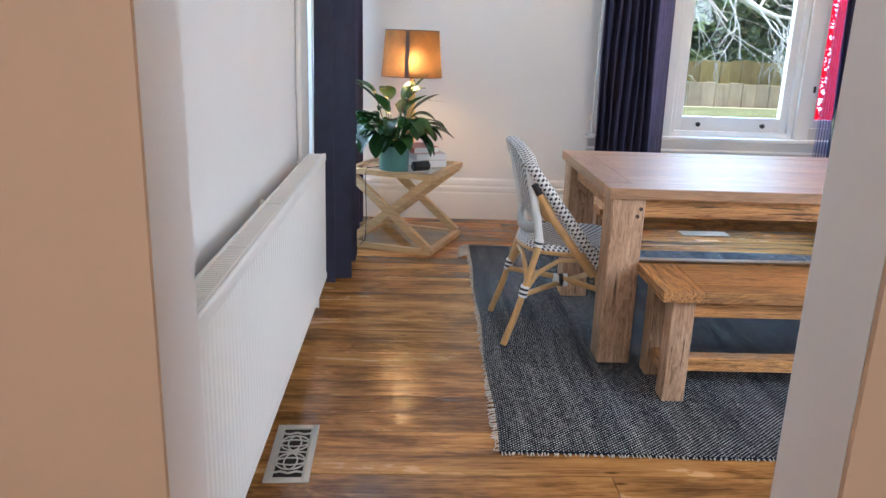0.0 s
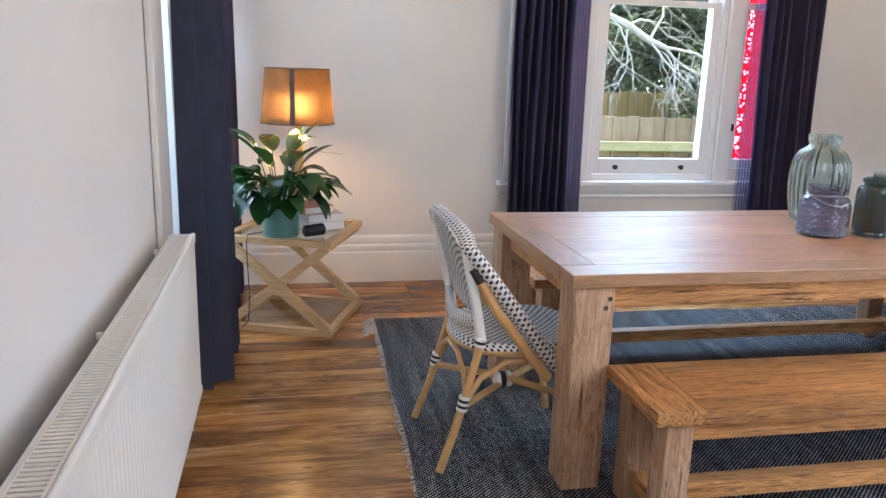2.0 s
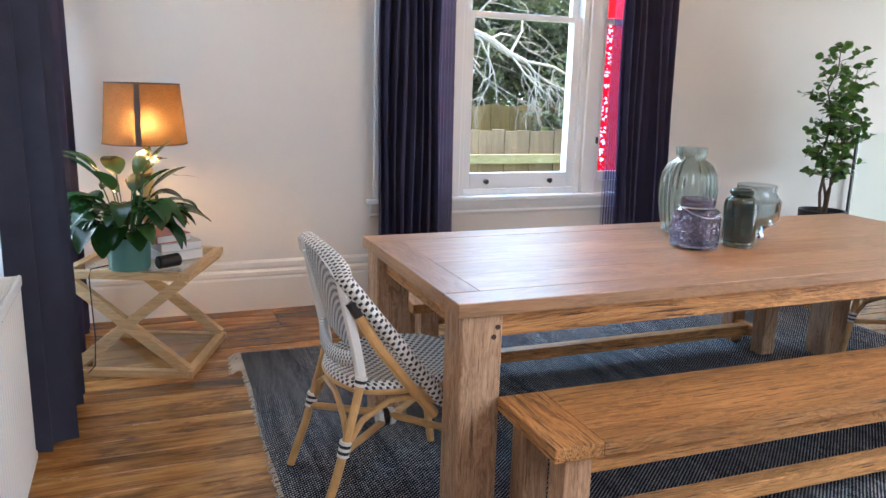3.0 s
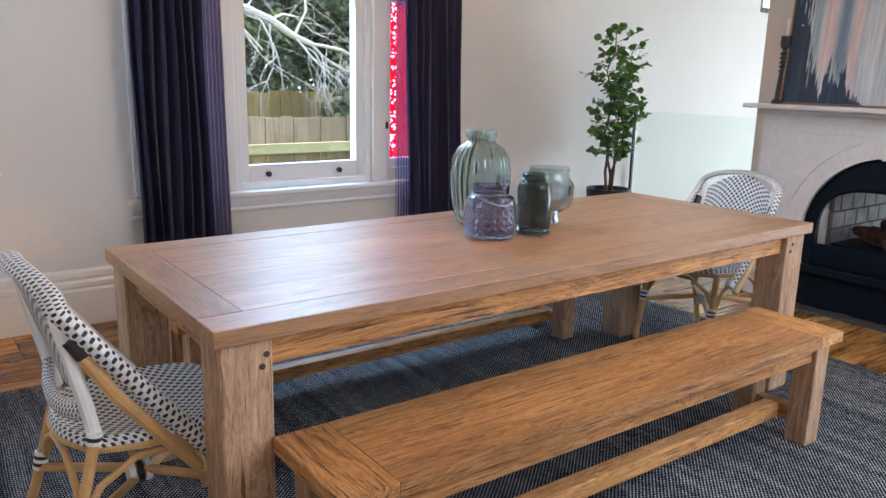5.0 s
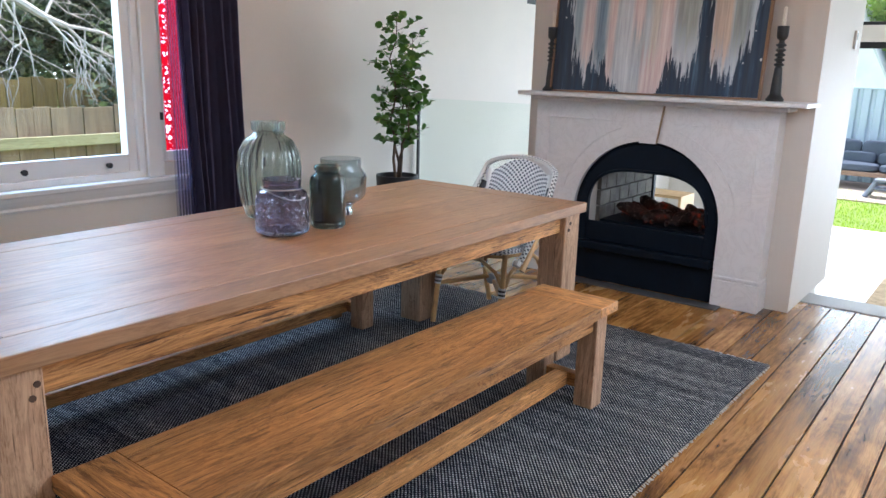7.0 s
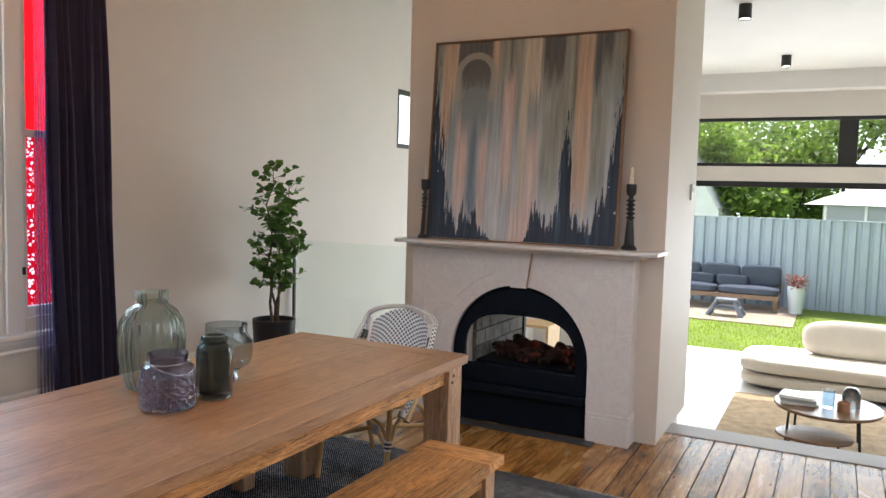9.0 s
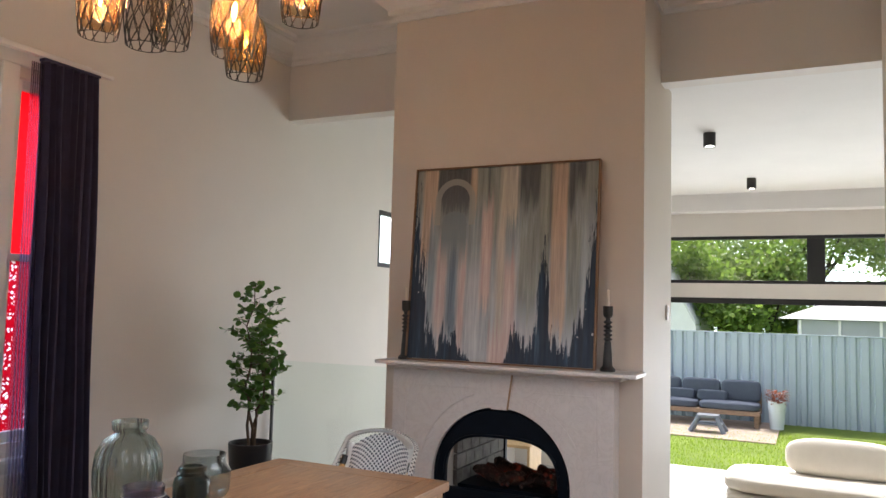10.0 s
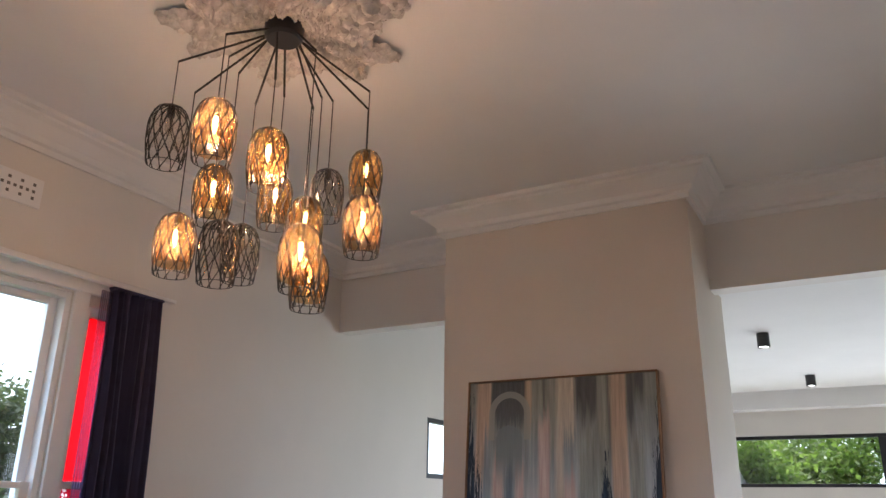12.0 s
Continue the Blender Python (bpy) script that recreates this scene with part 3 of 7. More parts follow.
tagged(new("ceiling_lower", finish("ceiling_lower", bm, ceiling_paint)), "white ceiling with a bulkhead", "ceiling", kind="structure")
holed_wall("wall_garden", "x", GARDEN, 0.2, (-2.6, NORTH), (LOW, 3.02), [(-2.0, 4.3, LOW, 1.815), (-2.0, 4.3, 2.02, 2.69)], wall_paint, "white wall above wide garden doors")
# unseen wall, its opening made up for the lower room's added lamp
holed_wall("wall_lower_south", "y", -2.6, -0.2, (BACK, GARDEN), (LOW, 3.3), [(6.9, 11.5, -0.4, 2.5)], wall_paint, "plain white wall")
holed_wall("wall_lower_west", "x", BACK - 0.12, 0.12, (-2.6, SOUTH - 0.2), (LOW, 3.5), [], wall_paint, "plain white wall")
gd = thing("window_4", pose(0, 0, 0), "long transom window in a black frame", "window", kind="structure")
bm = bmesh.new()
box(bm, (GARDEN + 0.02, -2.0, 2.02), (GARDEN + 0.12, 4.3, 2.065), 0.003)
box(bm, (GARDEN + 0.02, -2.0, 2.645), (GARDEN + 0.12, 4.3, 2.69), 0.003)
part("frame", bm, black_metal, gd)
for a, b in ((1.685, 1.908), (4.25, 4.3), (-2.0, -1.95)):
    boxpart("mullion", (GARDEN + 0.02, a, 2.065), (GARDEN + 0.12, b, 2.645), black_metal, gd)
for a, b in ((1.908, 4.25), (-1.95, 1.685)):
    bm = bmesh.new()
    box(bm, (GARDEN + 0.06, a, 2.065), (GARDEN + 0.064, b, 2.645))
    part("pane", bm, clear_pane, gd).visible_shadow = False
dd = thing("door_1", pose(0, 0, 0), "open garden doorway with a black metal head", "door", kind="structure")
boxpart("head", (GARDEN + 0.01, -2.0, 1.735), (GARDEN + 0.14, 4.3, 1.813), black_metal, dd)
boxpart("jamb", (GARDEN + 0.01, 4.24, LOW), (GARDEN + 0.14, 4.298, 1.735), black_metal, dd)
bm = bmesh.new()
box(bm, (5.72, SOUTH, -0.05), (5.96, 2.808, 0.006), 0.004)
box(bm, (5.94, SOUTH, LOW), (5.955, 2.808, -0.05))
box(bm, (5.72, 4.642, -0.05), (BACK + 0.03, NORTH, 0.006), 0.004)
box(bm, (BACK + 0.004, 4.642, LOW), (BACK + 0.02, NORTH, -0.05))
tagged(new("trim_threshold", finish("trim_threshold", bm, stone)), "grey stone threshold at the edge of the boards", "threshold", kind="structure")
steps = thing("steps", pose(5.962, 0, LOW), "grey stone steps down to the lower room", "steps", kind="structure")
for k in range(3):
    boxpart("step", (0.28 * k, SOUTH + 0.02, 0), (0.28 * (k + 1), 2.78, 0.60 - 0.20 * k), stone, steps, 0.006)

# glass balustrade in the opening by the plant
bal = thing("balustrade", pose(5.885, 0, 0), "frameless clear glass balustrade with a thin black post", "balustrade", kind="structure")
bm = bmesh.new()
box(bm, (-0.006, 4.67, 0.007), (0.006, 6.0, 1.098), 0.002)
part("glass_panel", bm, green_pane, bal).visible_shadow = False
boxpart("post", (-0.011, 6.01, 0.006), (0.011, 6.032, 1.10), black_metal, bal)

# ---- dining room: radiator ----
rad = thing("radiator", pose(0.055, 1.935, 0.148), "long white steel panel radiator on the wall", "radiator")
bm = bmesh.new()
L, D, H = 2.172, 0.091, 0.614
# ribbed front panel with shallow vertical flutes
nf = 62
pts = [(D - 0.012, 0.0)]
for k in range(nf):
    y0 = 0.02 + (L - 0.04) * k / nf
    dy = (L - 0.04) / nf
    pts += [(D - 0.003, y0 + dy * 0.12), (D - 0.001, y0 + dy * 0.3), (D - 0.001, y0 + dy * 0.7), (D - 0.003, y0 + dy * 0.88)]
pts.append((D - 0.012, L))
for (x0, y0), (x1, y1) in zip(pts, pts[1:]):
    a = [bm.verts.new(v) for v in ((x0, y0, 0.03), (x1, y1, 0.03), (x1, y1, H - 0.035), (x0, y0, H - 0.035))]
    bm.faces.new(a)
bmesh.ops.remove_doubles(bm, verts=bm.verts, dist=0.0002)
part("front_panel", bm, rad_white, rad)
boxpart("bottom_rail", (D - 0.014, 0, 0.0), (D, L, 0.03), rad_white, rad, 0.005)
boxpart("top_rail", (D - 0.014, 0, H - 0.036), (D, L, H), rad_white, rad, 0.006)
boxpart("back_panel", (0.0, 0, 0), (0.012, L, H - 0.01), rad_white, rad, 0.004)
for a, b in ((0.0, 0.012), (L - 0.012, L)):
    boxpart("end_cap", (0.012, a, 0.0), (D - 0.014, b, H - 0.004), rad_white, rad, 0.004)
bm = bmesh.new()
n = 150
for k in range(n):
    y = 0.014 + (L - 0.03) * k / n
    box(bm, (0.016, y, H - 0.012), (D - 0.018, y + (L - 0.03) / n * 0.62, H - 0.004))
for x in (0.013, D - 0.02):
    box(bm, (x, 0.012, H - 0.012), (x + 0.006, L - 0.012, H - 0.001))
for y in (0.55, 1.08, 1.62):
    box(bm, (0.013, y, H - 0.012), (D - 0.014, y + 0.008, H - 0.001))
part("top_grille", bm, rad_cream, rad, "cream slotted top grille")
for y in (1.15, 1.95):
    boxpart("wall_bracket", (-0.053, y, H - 0.28), (0.0, y + 0.03, H - 0.24), rad_white, rad, 0.003)
    boxpart("bracket_knob", (-0.016, y, H - 0.026), (0.0, y + 0.016, H - 0.008), rad_cream, rad, 0.004)
bm = bmesh.new()
tube(bm, [(0.045, L + 0.0, 0.03), (0.045, L - 0.02, 0.0), (0.045, L - 0.02, -0.148)], 0.008)
part("pipe", bm, rad_white, rad)

# floor vent
brass = plain("vent_enamel", (0.52, 0.50, 0.44), 0.35, metal=0.3, vary=0.08)
vent = thing("floor_vent", pose(0.19, 2.74, 0.0, 0, 0, 1.5), "cream metal floor vent with a scrolled grille", "floor vent")
bm = bmesh.new()
W2, L2 = 0.069, 0.172
for lo, hi in (((-W2, -L2, 0), (-W2 + 0.02, L2, 0.007)), ((W2 - 0.02, -L2, 0), (W2, L2, 0.007)), ((-W2 + 0.02, -L2, 0), (W2 - 0.02, -L2 + 0.024, 0.007)), ((-W2 + 0.02, L2 - 0.024, 0), (W2 - 0.02, L2, 0.007))):
    box(bm, lo, hi, 0.002)
part("rim", bm, brass, vent)
bm = bmesh.new()
for s in (-1, 1):
    cy = s * 0.055
    for rr, squeeze in ((0.046, 1.0), (0.046, 0.45)):
        tube(bm, [(rr * squeeze * math.cos(t), cy + rr * math.sin(t), 0.004) for t in (2 * math.pi * k / 20 for k in range(20))], 0.0028, 5, True)
    tube(bm, [(0.046 * math.cos(t), cy + 0.02 * math.sin(t), 0.004) for t in (2 * math.pi * k / 20 for k in range(20))], 0.0028, 5, True)
    tube(bm, [(-0.05, s * 0.12, 0.004), (-0.025, s * 0.112, 0.004), (0, s * 0.122, 0.004), (0.025, s * 0.112, 0.004), (0.05, s * 0.12, 0.004)], 0.004, 5)
tube(bm, [(-0.05, 0, 0.004), (0.05, 0, 0.004)], 0.003, 5)
for x in (-0.046, 0.046):
    tube(bm, [(x, -0.148, 0.003), (x, 0.148, 0.003)], 0.0025, 5)
part("scroll_grille", bm, brass, vent)
boxpart("dark_duct", (-0.049, -0.148, 0.0005), (0.049, 0.148, 0.0015), gap_dark, vent, 0)

vent2 = thing("floor_vent", pose(2.65, 5.75, 0.0, 0, 0, 91.5), "cream metal floor vent near the window", "floor vent")
boxpart("rim", (-0.06, -0.17, 0), (0.06, 0.17, 0.006), brass, vent2, 0.002)

# wall vent high on the north wall
wv = thing("wall_vent", pose(2.845, 6.06, 3.444), "white pierced plaster wall vent below the cornice", "wall vent")
bm = bmesh.new()
box(bm, (-0.17, -0.02, -0.09), (0.17, 0.0, 0.09), 0.006)
part("plate", bm, white_paint, wv)
bm = bmesh.new()
for i in range(7):
    for j in range(3):
        if (i + j) % 2 == 0 or j == 1:
            box(bm, (-0.125 + i * 0.038, -0.0225, -0.05 + j * 0.042), (-0.107 + i * 0.038, -0.0205, -0.032 + j * 0.042))
tagged(part("piercings", bm, plain("vent_holes", (0.16, 0.15, 0.14), 0.9), wv, "dark pierced holes"), kind="stuff")


# ---- curtains ----
def curtain(m, w, z0, z1, folds, deep, label, gather=0.12, lining=False, seed=0, stuff=None, lean=0.0):
    """A pleated curtain hanging from z1 to z0 along local x, its folds deeper low down."""
    stuff = stuff or velvet
    ob = thing("curtain", m, label, "curtain", "window curtains")
    rnd = random.Random(seed)
    ph = [rnd.uniform(-0.7, 0.7) for _ in range(folds + 2)]

    def fn(u, v):
        k = u * folds
        spread = 1 - gather * v
        bend = 0.5 * ph[int(k)] * (1 - (k % 1)) + 0.5 * ph[int(k) + 1] * (k % 1)
        amp = deep * (0.55 + 0.45 * (1 - v))
        y = amp * math.sin(2 * math.pi * k + bend * (1 - v)) + 0.25 * amp * math.sin(2 * math.pi * k * 2.3 + 3 * bend)
        return ((u - 0.5) * w * spread + lean * v + 0.008 * math.sin(9 * v + k), y, z0 + (z1 - z0) * v)
    bm = bmesh.new()
    sheet(bm, fn, folds * 12, 22, (w, z1 - z0), 0.004)
    part("drape", bm, stuff, ob, smooth=True)
    if lining:
        wide = 0.14 if lining < 0 else 0.145
        bm = bmesh.new()
        sheet(bm, lambda u, v: (lining * (0.5 * w * (1 - gather * v) - 0.02 + wide * u * (1 - (0.45 if lining < 0 else 0.25) * v)) + lean * v, (0.010 + 0.008 * (1 - v)) * math.sin(u * 38 + 1.5 * math.sin(5 * v)) + 0.012, z0 + 0.01 + (z1 - z0 - 0.03) * v), 44, 14, (wide, 2), 0.0)
        part("sheer_edge" if lining < 0 else "lining_edge", bm, sheer if lining < 0 else purple_velvet, ob, "thin see-through purple edge" if lining < 0 else "lighter purple edge", True)
    bm = bmesh.new()
    box(bm, (-0.5 * w * (1 - gather) + lean, -deep * 0.6, z1 - 0.005), (0.5 * w * (1 - gather) + lean, deep * 0.6, z1 + 0.012), 0.004)
    part("heading", bm, stuff, ob)
    return ob


curtain(pose(2.032, 5.93, 0), 0.375, 0.02, 2.98, 7, 0.05, "dark navy velvet curtain drawn beside the sash window", 0.02, 1, seed=1)
curtain(pose(3.778, 5.93, 0), 0.40, 0.02, 2.98, 8, 0.045, "dark navy velvet curtain with a sheer edge over red glass", 0.02, -1, seed=2, lean=-0.085)
curtain(pose(0.13, 4.67, 0, 0, 0, 90), 0.56, 0.03, 2.95, 5, 0.085, "slate blue velvet curtain hanging beside the radiator", 0.05, seed=3, stuff=slate_velvet)
curtain(pose(0.15, 5.66, 0, 0, 0, 90), 0.5, 0.02, 2.95, 5, 0.045, "dark navy velvet curtain in the room corner", 0.05, seed=4)
rail = thing("curtain_rail", pose(0, 0, 0), "slim white curtain rail above the window", "curtain rail")
boxpart("track", (1.82, 5.92, 2.998), (4.0, 5.965, 3.02), white_paint, rail)
for x in (1.95, 2.9, 3.9):
    boxpart("bracket", (x, 5.965, 3.0), (x + 0.03, 6.058, 3.018), white_paint, rail)
rail2 = thing("curtain_rail", pose(0, 0, 0), "slim white curtain rail on the side wall", "curtain rail")
boxpart("track", (0.12, 4.32, 2.966), (0.17, 5.98, 2.988), white_paint, rail2)
for y in (4.4, 5.9):
    boxpart("bracket", (0.0, y, 2.968), (0.12, y + 0.03, 2.986), white_paint, rail2)

# ---- rug ----
n = Nodes("rug_weave")
tc = n.add("ShaderNodeTexCoord")
sep = n.add("ShaderNodeSeparateXYZ")
n.link(tc.outputs["UV"], sep.inputs[0])
row = n.math("SINE", n.math("MULTIPLY", sep.outputs[0], 2 * math.pi * 58))
col = n.math("SINE", n.math("MULTIPLY", sep.outputs[1], 2 * math.pi * 66))
mp = n.add("ShaderNodeMapping")
mp.inputs["Scale"].default_value = (64, 26, 1)
n.link(tc.outputs["UV"], mp.inputs["Vector"])
fleck = n.noise(mp.outputs[0], 1.0, 3, 0.7)
mp2 = n.add("ShaderNodeMapping")
mp2.inputs["Scale"].default_value = (18, 1.0, 1)
n.link(tc.outputs["UV"], mp2.inputs["Vector"])
band = n.noise(mp2.outputs[0], 1.0, 3)
knot = n.math("MULTIPLY", row, col)
f = n.math("ADD", n.math("MULTIPLY", knot, 0.36), n.math("ADD", n.math("MULTIPLY", fleck, 0.50), n.math("MULTIPLY", band, 0.36)))
n.colour(n.ramp(f, [(0.36, (0.010, 0.012, 0.018)), (0.53, (0.025, 0.031, 0.044)), (0.62, (0.20, 0.20, 0.205)), (0.74, (0.68, 0.66, 0.62))]))
n.set(Roughness=0.95, Specular_IOR_Level=0.1)
n.bump(knot, 0.7, 0.003)
rug_mat = n.m
fringe_mat = cloth("rug_fringe", (0.55, 0.50, 0.42), 0.95, weave=300)
rugm = pose(0.86, 2.75, 0, 0, 0, -1.4)
RW, RL = 3.60, 2.53
rug = thing("rug", rugm, "flat-woven navy and cream flecked rug with fringed edges", "rug")
bm = bmesh.new()
sheet(bm, lambda u, v: (u * RW + 0.012 * math.sin(v * 17) * (0.5 - u), v * RL + 0.01 * math.sin(u * 23) * (0.5 - v), 0.011 + 0.002 * noise.noise((u * 9, v * 7, 0))), 60, 44, (RW, RL), 0.0095)
part("weave", bm, rug_mat, rug)
rnd = random.Random(5)
bm = bmesh.new()
for x0, s in ((0, -1), (RW, 1)):
    for k in range(230):
        y = RL * (k + rnd.random()) / 230
        l = rnd.uniform(0.008, 0.022)
        tube(bm, [(x0 + 0.012 * math.sin(y / RL * 17) * (0.5 if s < 0 else -0.5), y, 0.008), (x0 + s * l * 0.6, y + rnd.uniform(-0.006, 0.006), 0.006), (x0 + s * l, y + rnd.uniform(-0.012, 0.012), 0.003)], 0.0022, 4)
for y0, s in ((0, -1), (RL, 1)):
    for k in range(300):
        x = RW * (k + rnd.random()) / 300
        tube(bm, [(x, y0, 0.008), (x + rnd.uniform(-0.006, 0.006), y0 + s * rnd.uniform(0.006, 0.014), 0.004)], 0.0025, 4)
tagged(part("fringe", bm, fringe_mat, rug), kind="stuff")
bm = bmesh.new()
for k in range(26):
    y = RL - rnd.uniform(0.0, 0.22)
    tube(bm, [(0.0, y, 0.01), (-0.03, y - 0.02 + rnd.uniform(-0.02, 0.01), 0.012), (-0.05 - rnd.random() * 0.03, y - 0.05 + rnd.uniform(-0.02, 0.03), 0.004)], 0.004, 5)
tagged(part("corner_tassels", bm, fringe_mat, rug, "loose cream corner tassels"), kind="stuff")

# ---- dining table ----
tab = thing("dining_table", pose(1.326, 3.439, 0.012), "long reclaimed teak dining table with thick square legs", "table")
peg_wood = plain("dark_peg", (0.07, 0.04, 0.025), 0.7, vary=0.2)
TX, TY, TH = 2.645, 1.012, 0.748
e = 0.118
for a, b in ((0.0, e), (TY - e, TY)):
    boxpart("side_board", (0, a, TH - 0.044), (TX, b, TH), teak_top["x"], tab, 0.003)
for a, b in ((0.0005, e), (TX - e, TX - 0.0005)):
    boxpart("end_board", (a, e + 0.002, TH - 0.044), (b, TY - e - 0.002, TH), teak_top["y"], tab, 0.0015)
ys = [e, 0.31, 0.50, 0.70, TY - e]
for a, b in zip(ys, ys[1:]):
    boxpart("plank", (e + 0.002, a + (0.002 if a == e else 0.0003), TH - 0.044), (TX - e - 0.002, b - (0.002 if b == TY - e else 0.0003), TH - 0.0006), teak_top["x"], tab, 0.0006)
for x in (0.018, TX - 0.162):
    for y in (0.018, TY - 0.152):
        leg = boxpart("leg", (x, y, 0), (x + 0.134, y + 0.134, TH - 0.045), teak["z"], tab, 0.006)
        for z in (TH - 0.085, TH - 0.115):
            bm = bmesh.new()
            bmesh.ops.create_cone(bm, segments=10, radius1=0.008, radius2=0.008, depth=0.004, cap_ends=True)
            px = x + (0.105 if x < 1 else 0.03) + (0.012 if z > TH - 0.1 else 0)
            pg = part("peg", bm, peg_wood, leg, "dark wooden peg")
            pg.matrix_local = pose(px, y + (-0.001 if y < 0.5 else 0.135), z, 90, 0, 0)
for y in (0.045, TY - 0.085):
    boxpart("apron", (0.152, y, TH - 0.125), (TX - 0.162, y + 0.03, TH - 0.045), teak["x"], tab, 0.003)
for x in (0.055, TX - 0.10):
    boxpart("apron", (x, 0.152, TH - 0.125), (x + 0.03, TY - 0.152, TH - 0.045), teak["y"], tab, 0.003)


# ---- benches ----
def bench(m, label):
    ob = thing("bench", m, label, "bench", "benches along the table")
    X, Y, Z = 2.10, 0.36, 0.443
    e = 0.15
    boxpart("end_board", (0, 0, Z - 0.042), (e - 0.0003, Y, Z), teak["y"], ob, 0.004)
    boxpart("end_board", (X - e + 0.0003, 0, Z - 0.042), (X, Y, Z), teak["y"], ob, 0.004)
    for a, b in ((0, 0.085), (0.085, 0.275), (0.275, Y)):
        boxpart("plank", (e + 0.0003, a + 0.0006, Z - 0.042), (X - e - 0.0003, b - 0.0006, Z), teak["x"], ob, 0.0015)
    for x in (0.045, X - 0.13):
        for y in (0.022, Y - 0.107):
            boxpart("leg", (x, y, 0), (x + 0.085, y + 0.085, Z - 0.043), teak["z"], ob, 0.005)
        boxpart("cross_rail", (x + 0.02, 0.107, 0.068), (x + 0.065, Y - 0.107, 0.125), teak["y"], ob, 0.003)
        boxpart("end_apron", (x + 0.025, 0.107, Z - 0.11), (x + 0.055, Y - 0.107, Z - 0.043), teak["y"], ob, 0.003)
    for y in (0.04, Y - 0.07):
        boxpart("apron", (0.13, y, Z - 0.11), (X - 0.13, y + 0.03, Z - 0.043), teak["x"], ob, 0.003)
    boxpart("stretcher", (0.112, Y / 2 - 0.03, 0.068), (X - 0.112, Y / 2 + 0.03, 0.125), teak["x"], ob, 0.004)
    return ob


bench(pose(1.464, 3.095, 0.012, 0, 0, -0.8), "long teak bench standing in front of the table")
bench(pose(1.545, 4.435, 0.012, 0, 0, -0.4), "long teak bench tucked behind the table")


# ---- bistro chairs ----
def bistro_chair(m, label):
    """Faces local +x; the origin is on the floor under the middle of the seat."""
    ob = thing("bistro_chair", m, label, "chair", "bistro chairs at the table ends")
    for s in (-1, 1):
        # rear leg runs up into the white-bound back post
        bm = bmesh.new()
        tube(bm, [(-0.285, s * 0.212, 0), (-0.23, s * 0.205, 0.16), (-0.165, s * 0.198, 0.40), (-0.15, s * 0.195, 0.47)], 0.0145, 10)
        part("rear_leg", bm, cane, ob, smooth=True)
        bm = bmesh.new()
        tube(bm, [(-0.15, s * 0.195, 0.46), (-0.168, s * 0.198, 0.56), (-0.194, s * 0.200, 0.68), (-0.218, s * 0.198, 0.795)], 0.0175, 10)
        part("back_post", bm, white_band, ob, "white-bound cane post", True)
        bm = bmesh.new()
        tube(bm, [(0.265, s * 0.208, 0), (0.235, s * 0.205, 0.2), (0.205, s * 0.198, 0.43)], 0.0145, 10)
        part("front_leg", bm, cane, ob, smooth=True)
        # slanting arm rail beside the woven band
        bm = bmesh.new()
        tube(bm, [(-0.178, s * 0.214, 0.695), (-0.106, s * 0.230, 0.570), (0.012, s * 0.232, 0.416), (0.085, s * 0.226, 0.325)], 0.017, 10)
        part("arm_rail", bm, cane, ob, smooth=True)
        bm = bmesh.new()
        tube(bm, [(-0.192, s * 0.213, 0.722), (-0.165, s * 0.219, 0.678)], 0.0205, 10)
        part("clip", bm, black_plastic, ob, "black binding")
        # arched braces under the seat
        bm = bmesh.new()
        tube(bm, [(-0.205, s * 0.203, 0.24), (-0.15, s * 0.203, 0.33), (-0.06, s * 0.203, 0.385), (0.05, s * 0.203, 0.385), (0.15, s * 0.203, 0.33), (0.222, s * 0.203, 0.23)], 0.010, 8)
        part("brace", bm, cane, ob, smooth=True)
        for x, z, dx, count in ((-0.207, 0.245, 0.2, 5), (0.231, 0.235, -0.13, 5), (-0.155, 0.462, 0.15, 3)):
            for k in range(count):
                u = 0.010 * (k - count // 2)
                bm = bmesh.new()
                tube(bm, [(x + dx * (u - 0.005), s * 0.203, z + u - 0.005), (x + dx * (u + 0.005), s * 0.203, z + u + 0.005)], 0.0195, 10)
                part("binding", bm, white_band if k % 2 == 0 else black_plastic, ob)
        # stretchers that cross under the seat
        bm = bmesh.new()
        tube(bm, [(-0.215, s * 0.2, 0.225), (0.0, 0.0, 0.232 + 0.012 * s), (0.235, -s * 0.2, 0.215)], 0.0125, 10)
        part("cross_stretcher", bm, cane, ob, smooth=True)
        bm = bmesh.new()
        tube(bm, [(0.118, s * 0.222, 0.385), (0.135, s * 0.222, 0.362)], 0.021, 10)
        part("arm_lashing", bm, white_band, ob, "white lashing at the arm's foot")
    for k, x in enumerate((-0.022, 0.0, 0.022)):
        bm = bmesh.new()
        tube(bm, [(x - 0.008, 0.0, 0.232), (x + 0.008, 0.0, 0.232)], 0.03, 10)
        part("lashing", bm, white_band if k != 1 else black_plastic, ob)
    for x in (-0.195, 0.215):
        bm = bmesh.new()
        pts = [(x, -0.2, 0.25), (x, -0.15, 0.33), (x, -0.06, 0.38), (x, 0.06, 0.38), (x, 0.15, 0.33), (x, 0.2, 0.25)]
        tube(bm, pts, 0.010, 8)
        part("end_brace", bm, cane, ob, smooth=True)

    def seat_fn(u, v):
        a, b = 2 * u - 1, 2 * v - 1
        r = max(abs(a), abs(b))
        fall = max(0.0, (r - 0.84) / 0.16)
        if fall > 0:
            a, b = a * 0.84 / r, b * 0.84 / r
        a, b = a / 0.84, b / 0.84
        swell = 1 + 0.035 * math.sin(min(1.0, fall) * math.pi / 2)
